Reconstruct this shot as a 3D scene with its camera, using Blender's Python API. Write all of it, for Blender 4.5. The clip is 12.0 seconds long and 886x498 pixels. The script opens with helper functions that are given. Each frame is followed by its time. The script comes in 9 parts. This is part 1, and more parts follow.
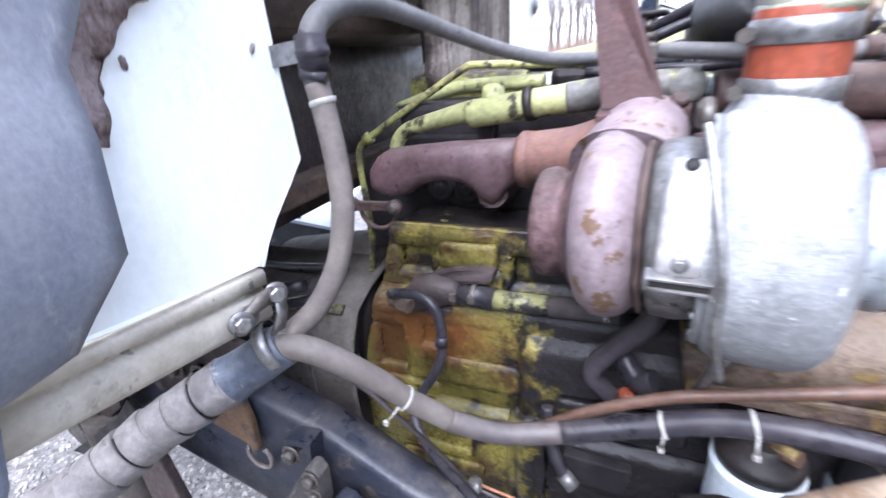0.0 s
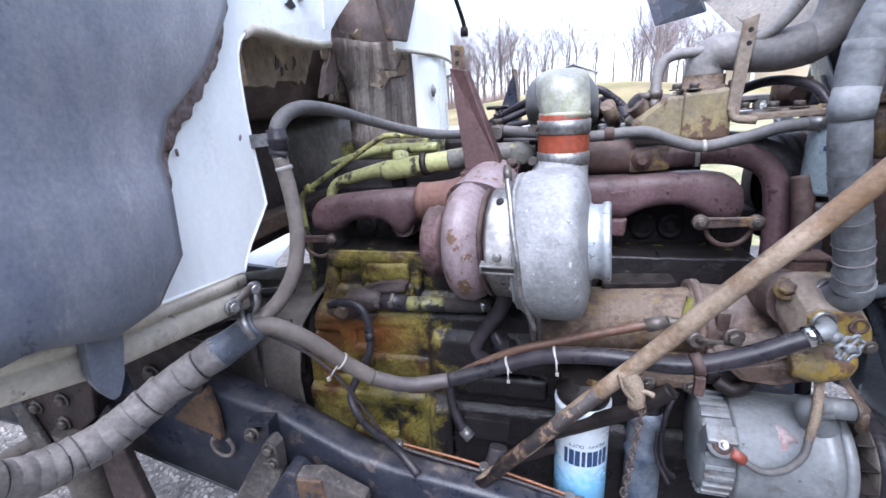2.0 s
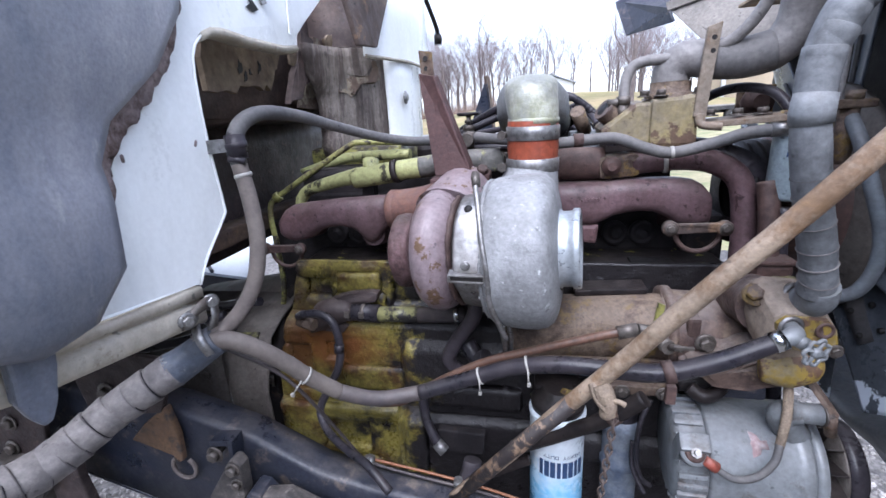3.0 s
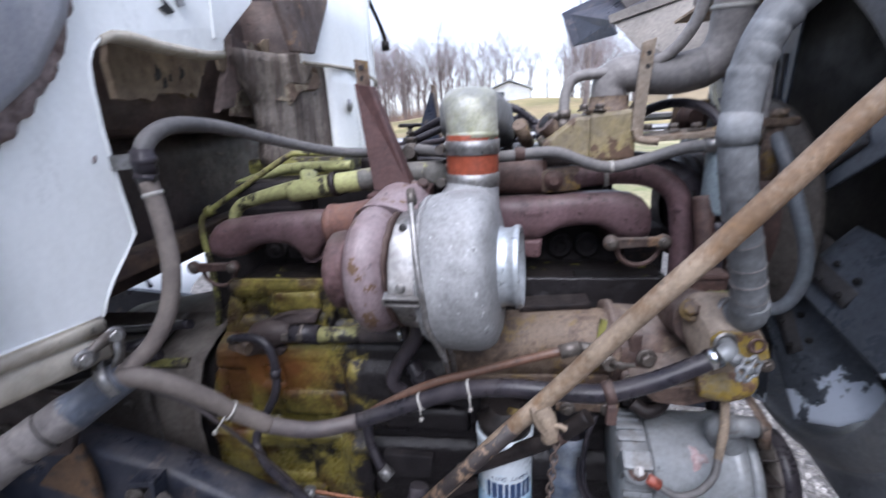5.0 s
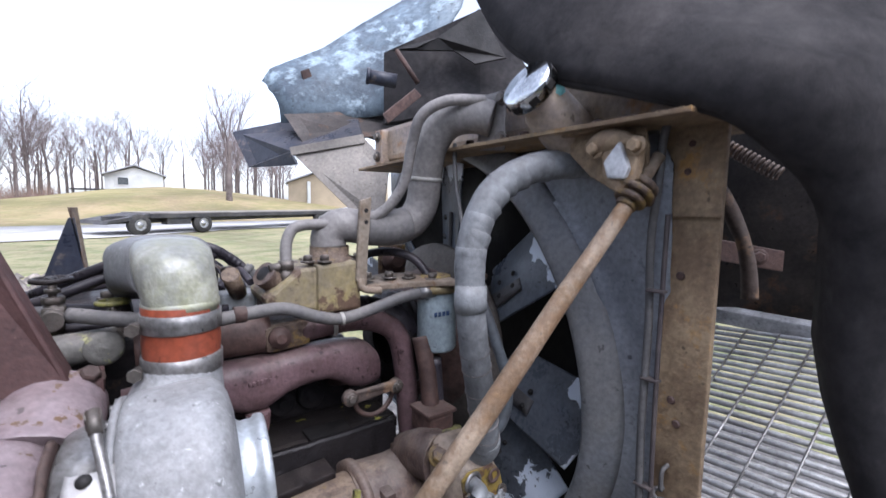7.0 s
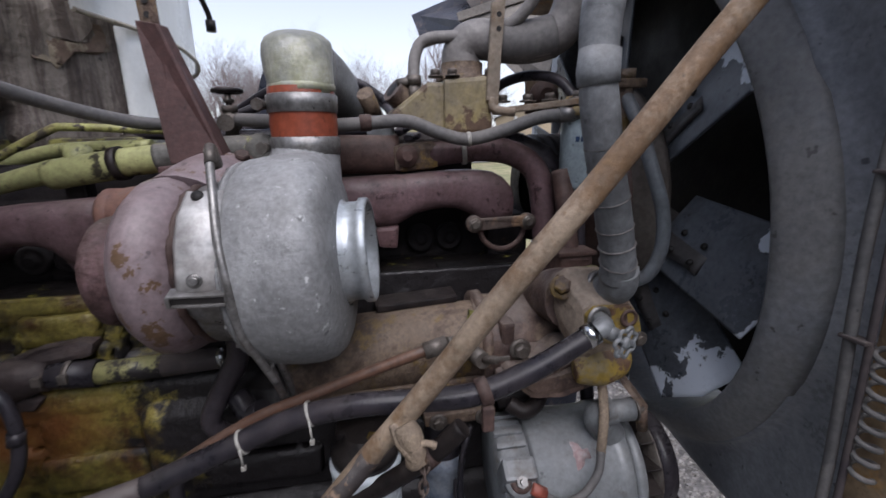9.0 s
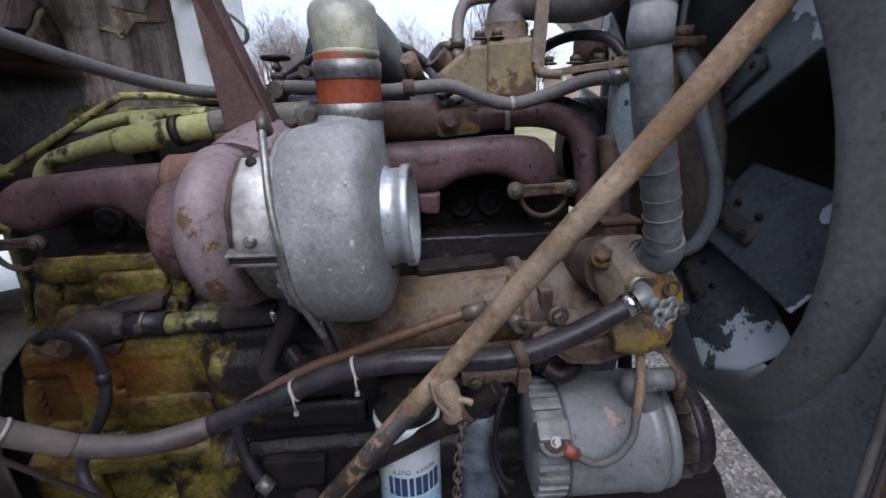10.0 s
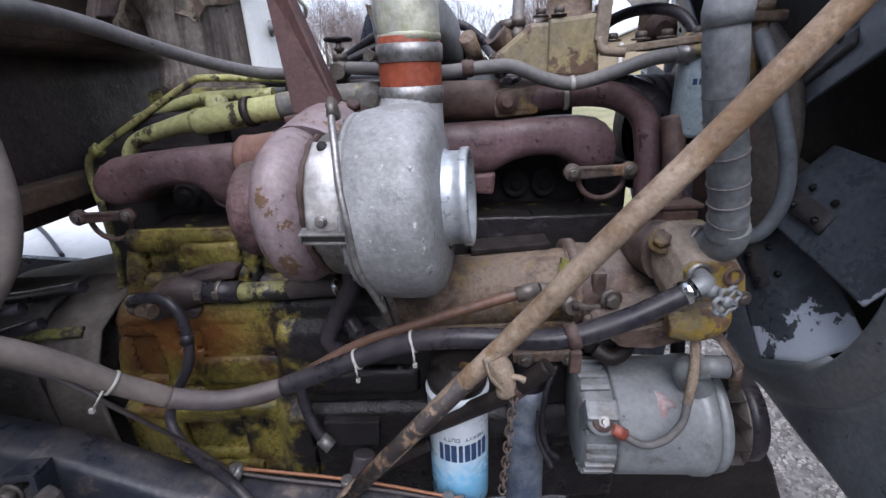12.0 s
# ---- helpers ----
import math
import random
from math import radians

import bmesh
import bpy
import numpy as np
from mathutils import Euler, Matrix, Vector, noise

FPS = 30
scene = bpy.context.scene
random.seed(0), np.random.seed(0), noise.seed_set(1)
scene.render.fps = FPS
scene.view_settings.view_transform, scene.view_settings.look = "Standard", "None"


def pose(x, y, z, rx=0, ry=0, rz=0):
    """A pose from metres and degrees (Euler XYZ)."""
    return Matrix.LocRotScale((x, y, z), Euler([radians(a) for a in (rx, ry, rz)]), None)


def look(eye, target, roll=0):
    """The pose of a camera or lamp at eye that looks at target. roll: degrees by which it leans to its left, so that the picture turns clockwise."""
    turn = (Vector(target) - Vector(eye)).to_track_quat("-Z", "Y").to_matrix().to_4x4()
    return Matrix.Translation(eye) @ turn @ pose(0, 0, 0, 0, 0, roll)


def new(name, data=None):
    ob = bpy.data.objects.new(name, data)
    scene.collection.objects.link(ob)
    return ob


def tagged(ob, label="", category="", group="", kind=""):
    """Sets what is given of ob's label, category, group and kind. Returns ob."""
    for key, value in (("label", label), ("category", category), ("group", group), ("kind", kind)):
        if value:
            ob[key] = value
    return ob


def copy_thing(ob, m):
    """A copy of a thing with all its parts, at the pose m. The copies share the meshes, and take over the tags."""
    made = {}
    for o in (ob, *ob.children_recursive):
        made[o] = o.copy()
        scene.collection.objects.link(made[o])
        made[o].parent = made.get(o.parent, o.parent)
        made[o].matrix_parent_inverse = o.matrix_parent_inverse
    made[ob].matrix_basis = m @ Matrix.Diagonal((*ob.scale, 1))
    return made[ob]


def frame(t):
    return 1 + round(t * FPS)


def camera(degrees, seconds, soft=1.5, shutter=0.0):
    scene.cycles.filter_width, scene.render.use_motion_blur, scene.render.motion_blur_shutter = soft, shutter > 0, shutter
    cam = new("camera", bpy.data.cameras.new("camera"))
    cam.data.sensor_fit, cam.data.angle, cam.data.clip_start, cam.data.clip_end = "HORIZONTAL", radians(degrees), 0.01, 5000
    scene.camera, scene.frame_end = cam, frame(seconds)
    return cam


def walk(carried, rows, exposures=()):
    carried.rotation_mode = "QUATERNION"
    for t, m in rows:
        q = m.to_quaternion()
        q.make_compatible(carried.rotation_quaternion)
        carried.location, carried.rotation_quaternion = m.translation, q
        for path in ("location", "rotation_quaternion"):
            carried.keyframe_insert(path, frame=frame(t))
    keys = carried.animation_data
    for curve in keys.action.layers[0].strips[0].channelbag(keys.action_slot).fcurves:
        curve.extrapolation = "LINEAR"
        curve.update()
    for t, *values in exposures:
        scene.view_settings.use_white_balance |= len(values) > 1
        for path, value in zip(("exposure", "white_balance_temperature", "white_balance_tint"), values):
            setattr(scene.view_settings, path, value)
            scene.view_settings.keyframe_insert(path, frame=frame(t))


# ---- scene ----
cam = camera(90.47, 12.0, 1.5, 0.5)
# seconds, eye, Euler angles in degrees
ROWS = [
    (0.0, 0.0152, -0.0529, 1.5606, 66.47, 3.92, 21.58),
    (0.5, 0.1061, -0.1444, 1.5921, 68.21, 4.05, 18.21),
    (1.0, 0.1272, -0.2443, 1.6092, 69.83, 3.62, 16.32),
    (1.5, 0.1337, -0.2798, 1.6047, 70.96, 3.53, 14.89),
    (2.0, 0.1466, -0.2946, 1.6097, 71.76, 3.35, 13.35),
    (2.5, 0.1558, -0.2814, 1.6093, 72.32, 3.24, 12.08),
    (4.5, 0.1926, -0.2572, 1.5749, 73.01, 3.14, 9.08),
    (5.0, 0.1985, -0.2278, 1.6151, 72.91, 2.61, 6.08),
    (5.5, 0.1421, -0.1841, 1.7233, 75.56, 1.13, -12.19),
    (6.0, 0.0931, -0.1524, 1.7585, 80.37, -0.27, -29.35),
    (6.5, 0.0952, -0.1268, 1.7473, 82.98, -0.88, -35.93),
    (6.7, 0.0906, -0.1166, 1.7394, 83.82, -1.08, -37.17),
    (8.3, 0.2083, -0.0930, 1.5166, 82.03, -0.14, -23.39),
    (8.5, 0.2078, -0.0944, 1.5123, 80.00, 0.12, -18.34),
    (9.0, 0.2307, -0.1129, 1.5130, 76.03, 1.08, -10.93),
    (9.5, 0.2340, -0.1211, 1.5142, 73.47, 1.40, -7.82),
    (10.0, 0.2314, -0.1236, 1.5161, 71.71, 1.64, -5.42),
    (10.5, 0.2229, -0.1261, 1.5225, 70.68, 1.89, -3.45),
    (11.0, 0.2133, -0.1309, 1.5287, 69.99, 2.08, -1.77),
    (11.5, 0.2120, -0.1359, 1.5318, 69.28, 2.19, -0.33),
    (12.0, 0.2142, -0.1362, 1.5318, 68.46, 2.27, 0.38),
]
# seconds, stops
EXPOSURES = [(t, stops, kelvin, 16) for t, stops, kelvin in ((0.0, 2.5, 5570), (0.5, 2.2, 5540), (1.0, 2.06, 5560), (1.5, 1.95, 5560), (2.5, 1.75, 5570), (4.5, 1.38, 5700), (5.0, 1.4, 5750), (5.5, 1.55, 5750), (6.0, 1.5, 5750), (6.7, 1.45, 5800), (8.3, 0.7, 6150), (8.5, 0.65, 6150), (9.5, 0.57, 6050), (10.5, 0.83, 5900), (12.0, 1.14, 5900))]
walk(cam, [(t, pose(x, y, z, rx, ry, rz)) for t, x, y, z, rx, ry, rz in ROWS], EXPOSURES)

# ---- world, sun, exposure ----
SUN_ELEV, SUN_AZ = 58.0, 178.0
world = bpy.data.worlds.new("sky")
scene.world = world
world.use_nodes = True
wn, wl = world.node_tree.nodes, world.node_tree.links
sky = wn.new("ShaderNodeTexSky")
sky.sky_type = "NISHITA"
sky.sun_disc = False
sky.sun_elevation = radians(SUN_ELEV)
sky.sun_rotation = radians(SUN_AZ)
sky.air_density, sky.dust_density, sky.ozone_density = 1.0, 1.5, 2.0
haze = wn.new("ShaderNodeHueSaturation")
haze.inputs["Saturation"].default_value = 0.4
wl.new(sky.outputs[0], haze.inputs["Color"])
wl.new(haze.outputs[0], wn["Background"].inputs["Color"])
wn["Background"].inputs["Strength"].default_value = 0.15
sun = new("sun", bpy.data.lights.new("sun", "SUN"))
sun.data.energy, sun.data.angle, sun.data.color = 1.7, radians(55), (1.0, 0.97, 0.93)
_az, _el = radians(SUN_AZ), radians(SUN_ELEV)
sun.matrix_world = look((0, 0, 0), (-math.sin(_az) * math.cos(_el), -math.cos(_az) * math.cos(_el), -math.sin(_el)))


# ---- materials ----
def surf(name, base, alt=None, scale=12.0, lo=0.4, hi=0.65, rough=0.6, metal=0.0, bump=0.2, bscale=120.0,
         third=None, fine=0.3, rough_alt=None, metal_alt=None, spec=0.35, streak=None, vary=0.0, soot=0.42, specks=True, dust=0.2):
    """A weathered surface: two colours mixed by noise, fine grain over both, an optional third colour in spots (colour, scale, lo, hi),
    an optional stretch of the noise along an axis, a variation from piece to piece, and dry dust settled on faces that look up."""
    m = bpy.data.materials.new(name)
    m.use_nodes = True
    n, l = m.node_tree.nodes, m.node_tree.links
    b = n["Principled BSDF"]
    b.inputs["Specular IOR Level"].default_value = spec
    tc = n.new("ShaderNodeTexCoord")
    vec = tc.outputs["Object"]
    if streak:
        mp = n.new("ShaderNodeMapping")
        mp.inputs["Scale"].default_value = streak
        l.new(vec, mp.inputs["Vector"])
        vec = mp.outputs[0]

    def noise_at(s, detail=6.0, v=vec, r=0.6):
        q = n.new("ShaderNodeTexNoise")
        q.inputs["Scale"].default_value, q.inputs["Detail"].default_value, q.inputs["Roughness"].default_value = s, detail, r
        l.new(v, q.inputs["Vector"])
        return q.outputs["Fac"]

    def ramp(fac, a, z):
        q = n.new("ShaderNodeMapRange")
        q.inputs["From Min"].default_value, q.inputs["From Max"].default_value = a, z
        q.clamp = True
        l.new(fac, q.inputs["Value"])
        return q.outputs[0]

    def mixc(fac, a, z, kind="MIX"):
        q = n.new("ShaderNodeMix")
        q.data_type, q.blend_type = "RGBA", kind
        for sock, v in ((q.inputs[0], fac), (q.inputs[6], a), (q.inputs[7], z)):
            if isinstance(v, (int, float)):
                sock.default_value = v
            elif isinstance(v, tuple):
                sock.default_value = (*v, 1)
            else:
                l.new(v, sock)
        return q.outputs[2]

    def mixf(fac, a, z):
        q = n.new("ShaderNodeMix")
        q.data_type = "FLOAT"
        l.new(fac, q.inputs[0])
        q.inputs[2].default_value, q.inputs[3].default_value = a, z
        return q.outputs[0]

    blend = n.new("ShaderNodeMix")
    blend.data_type = "FLOAT"
    blend.inputs[0].default_value = 0.4
    l.new(noise_at(scale), blend.inputs[2])
    l.new(noise_at(scale * 5.3, 8.0, r=0.7), blend.inputs[3])
    big = ramp(blend.outputs[0], lo + 0.02, hi - 0.04)
    col = mixc(big, base, alt) if alt else mixc(0.0, base, base)
    if third:
        spot = ramp(noise_at(third[1], 8.0, r=0.68), third[2] - 0.03, third[3] - 0.03)
        col = mixc(spot, col, third[0])
    stain = ramp(noise_at(scale * 0.45, 3.0), 0.35, 0.7)
    col = mixc(1.0, col, mixc(stain, (1 - soot,) * 3, (1.0 + 0.25 * soot,) * 3), "MULTIPLY")
    grain = noise_at(bscale, 4.0, tc.outputs["Object"])
    if specks:
        dot = ramp(noise_at(bscale * 0.45, 2.0, tc.outputs["Object"]), 0.69, 0.73)
        col = mixc(dot, col, tuple(c * 0.35 for c in base))
    dark = tuple(1 - fine for _ in range(3))
    col = mixc(1.0, col, mixc(ramp(grain, 0.3, 0.7), dark, (1 + fine * 0.3,) * 3), "MULTIPLY")
    if dust:
        geo_n = n.new("ShaderNodeNewGeometry")
        sp_n = n.new("ShaderNodeSeparateXYZ")
        l.new(geo_n.outputs["Normal"], sp_n.inputs[0])
        lie = n.new("ShaderNodeMath")
        lie.operation = "MULTIPLY"
        l.new(ramp(sp_n.outputs["Z"], 0.1, 0.95), lie.inputs[0])
        l.new(ramp(noise_at(23.0, 7.0, tc.outputs["Object"], 0.65), 0.36, 0.62), lie.inputs[1])
        amt = n.new("ShaderNodeMath")
        amt.operation = "MULTIPLY"
        amt.inputs[1].default_value = dust
        l.new(lie.outputs[0], amt.inputs[0])
        col = mixc(amt.outputs[0], col, (0.27, 0.235, 0.205))
    if vary:
        oi = n.new("ShaderNodeObjectInfo")
        geo = n.new("ShaderNodeNewGeometry")
        add = n.new("ShaderNodeMath")
        add.operation = "ADD"
        l.new(oi.outputs["Random"], add.inputs[0])
        l.new(geo.outputs["Random Per Island"], add.inputs[1])
        fr = n.new("ShaderNodeMath")
        fr.operation = "FRACT"
        l.new(add.outputs[0], fr.inputs[0])
        col = mixc(1.0, col, mixc(fr.outputs[0], (1 - vary,) * 3, (1 + vary,) * 3), "MULTIPLY")
    l.new(col, b.inputs["Base Color"])
    if alt and rough_alt is not None:
        l.new(mixf(big, rough, rough_alt), b.inputs["Roughness"])
    else:
        gl = n.new("ShaderNodeMath")
        gl.operation = "ADD"
        l.new(mixf(grain, max(0.05, rough - 0.2), min(1.0, rough + 0.08)), gl.inputs[0])
        l.new(mixf(ramp(noise_at(scale * 1.9, 5.0), 0.35, 0.65), -0.1, 0.14), gl.inputs[1])
        gl.use_clamp = True
        l.new(gl.outputs[0], b.inputs["Roughness"])
    if alt and metal_alt is not None:
        l.new(mixf(big, metal, metal_alt), b.inputs["Metallic"])
    else:
        b.inputs["Metallic"].default_value = metal
    if bump:
        bp = n.new("ShaderNodeBump")
        bp.inputs["Strength"].default_value = bump
        bp.inputs["Distance"].default_value = 0.004
        mm = n.new("ShaderNodeMath")
        mm.operation = "ADD"
        l.new(grain, mm.inputs[0])
        l.new(noise_at(bscale * 0.2), mm.inputs[1])
        l.new(mm.outputs[0], bp.inputs["Height"])
        l.new(bp.outputs[0], b.inputs["Normal"])
    return m


def can_paint(name):
    """Filter enamel printed white above, fading to blue below."""
    m = surf(name, (0.72, 0.78, 0.82), (0.64, 0.7, 0.74), 12, rough=0.35, bump=0.02, fine=0.06, specks=False, soot=0.1, dust=0.0)
    n, l = m.node_tree.nodes, m.node_tree.links
    b = n["Principled BSDF"]
    col = b.inputs["Base Color"].links[0].from_socket
    tc = n.new("ShaderNodeTexCoord")
    sep = n.new("ShaderNodeSeparateXYZ")
    l.new(tc.outputs["Object"], sep.inputs[0])
    nz = n.new("ShaderNodeTexNoise")
    nz.inputs["Scale"].default_value, nz.inputs["Detail"].default_value = 70.0, 8.0
    l.new(tc.outputs["Object"], nz.inputs["Vector"])
    ma = n.new("ShaderNodeMath")
    ma.operation = "MULTIPLY_ADD"
    ma.inputs[1].default_value = 0.12
    l.new(nz.outputs["Fac"], ma.inputs[0])
    l.new(sep.outputs["Z"], ma.inputs[2])
    mr = n.new("ShaderNodeMapRange")
    mr.inputs["From Min"].default_value, mr.inputs["From Max"].default_value = 0.2, 0.1
    l.new(ma.outputs[0], mr.inputs["Value"])
    mx = n.new("ShaderNodeMix")
    mx.data_type = "RGBA"
    l.new(mr.outputs[0], mx.inputs[0])
    l.new(col, mx.inputs[6])
    mx.inputs[7].default_value = (0.2, 0.48, 0.72, 1)
    l.new(mx.outputs[2], b.inputs["Base Color"])
    return m


def block_paint(name, yellow, rust, oil):
    """Old block paint: yellow towards the rear end, oil-black towards the front, with rust runs and bare flecks."""
    m = surf(name, yellow, rust, 8.0, 0.47, 0.64, rough=0.42, third=(oil, 13, 0.53, 0.64), bump=0.6, bscale=130, soot=0.65, fine=0.45, dust=0.05)
    n, l = m.node_tree.nodes, m.node_tree.links
    b = n["Principled BSDF"]
    col = b.inputs["Base Color"].links[0].from_socket
    tc = n.new("ShaderNodeTexCoord")
    sep = n.new("ShaderNodeSeparateXYZ")
    l.new(tc.outputs["Object"], sep.inputs[0])
    nz = n.new("ShaderNodeTexNoise")
    nz.inputs["Scale"].default_value, nz.inputs["Detail"].default_value, nz.inputs["Roughness"].default_value = 16.0, 9.0, 0.72
    l.new(tc.outputs["Object"], nz.inputs["Vector"])
    ma = n.new("ShaderNodeMath")
    ma.operation = "MULTIPLY_ADD"
    ma.inputs[1].default_value = 0.45
    l.new(nz.outputs["Fac"], ma.inputs[0])
    l.new(sep.outputs["X"], ma.inputs[2])
    mr = n.new("ShaderNodeMapRange")
    mr.inputs["From Min"].default_value, mr.inputs["From Max"].default_value = 0.02, 0.06
    l.new(ma.outputs[0], mr.inputs["Value"])
    mx = n.new("ShaderNodeMix")
    mx.data_type = "RGBA"
    l.new(mr.outputs[0], mx.inputs[0])
    l.new(col, mx.inputs[6])
    mx.inputs[7].default_value = (*oil, 1)

    def calc(op, a, z):
        q = n.new("ShaderNodeMath")
        q.operation = op
        for sock, v in ((q.inputs[0], a), (q.inputs[1], z)):
            if isinstance(v, float):
                sock.default_value = v
            else:
                l.new(v, sock)
        return q.outputs[0]

    # a broad rust run below the water pipe, and an oily stain high at the rear end
    under = mx.outputs[2]
    for cx, cz, wx, wz, edge, dark, light in ((0.38, -0.49, 0.15, 0.075, 2.7, (0.012, 0.008, 0.006, 1), (0.26, 0.095, 0.022, 1)), (0.5, -0.6, 0.11, 0.12, 2.75, (0.014, 0.009, 0.008, 1), (0.05, 0.028, 0.016, 1)), (0.46, -0.42, 0.05, 0.16, 2.6, (0.02, 0.011, 0.007, 1), (0.12, 0.05, 0.016, 1))):
        dx = calc("DIVIDE", calc("ADD", sep.outputs["X"], cx), wx)
        dz = calc("DIVIDE", calc("ADD", sep.outputs["Z"], cz), wz)
        rr = calc("ADD", calc("MULTIPLY", dx, dx), calc("MULTIPLY", dz, dz))
        rr = calc("ADD", rr, calc("MULTIPLY", nz.outputs["Fac"], 3.2))
        rm = n.new("ShaderNodeMapRange")
        rm.inputs["From Min"].default_value, rm.inputs["From Max"].default_value = edge, 1.7
        rm.clamp = True
        l.new(rr, rm.inputs["Value"])
        tint = n.new("ShaderNodeMix")
        tint.data_type = "RGBA"
        l.new(nz.outputs["Fac"], tint.inputs[0])
        tint.inputs[6].default_value, tint.inputs[7].default_value = dark, light
        rx = n.new("ShaderNodeMix")
        rx.data_type = "RGBA"
        l.new(rm.outputs[0], rx.inputs[0])
        l.new(under, rx.inputs[6])
        l.new(tint.outputs[2], rx.inputs[7])
        under = rx.outputs[2]
    l.new(under, b.inputs["Base Color"])
    return m


def blade_paint(name, base, alt, bare):
    """Grey fan paint, flaked off to pale metal with a jagged edge towards the tips."""
    m = surf(name, base, alt, 6, rough=0.4, bump=0.08, specks=True, soot=0.35, dust=0.1)
    n, l = m.node_tree.nodes, m.node_tree.links
    b = n["Principled BSDF"]
    col = b.inputs["Base Color"].links[0].from_socket
    tc = n.new("ShaderNodeTexCoord")
    flat = n.new("ShaderNodeVectorMath")
    flat.operation = "MULTIPLY"
    flat.inputs[1].default_value = (0, 1, 1)
    l.new(tc.outputs["Object"], flat.inputs[0])
    far = n.new("ShaderNodeVectorMath")
    far.operation = "LENGTH"
    l.new(flat.outputs[0], far.inputs[0])
    nz = n.new("ShaderNodeTexNoise")
    nz.inputs["Scale"].default_value, nz.inputs["Detail"].default_value, nz.inputs["Roughness"].default_value = 6.0, 10.0, 0.62
    l.new(tc.outputs["Object"], nz.inputs["Vector"])
    ma = n.new("ShaderNodeMath")
    ma.operation = "MULTIPLY_ADD"
    ma.inputs[1].default_value = 0.42
    l.new(nz.outputs["Fac"], ma.inputs[0])
    l.new(far.outputs["Value"], ma.inputs[2])
    mr = n.new("ShaderNodeMapRange")
    mr.inputs["From Min"].default_value, mr.inputs["From Max"].default_value = 0.583, 0.587
    l.new(ma.outputs[0], mr.inputs["Value"])
    mx = n.new("ShaderNodeMix")
    mx.data_type = "RGBA"
    l.new(mr.outputs[0], mx.inputs[0])
    l.new(col, mx.inputs[6])
    mx.inputs[7].default_value = (*bare, 1)
    l.new(mx.outputs[2], b.inputs["Base Color"])
    return m


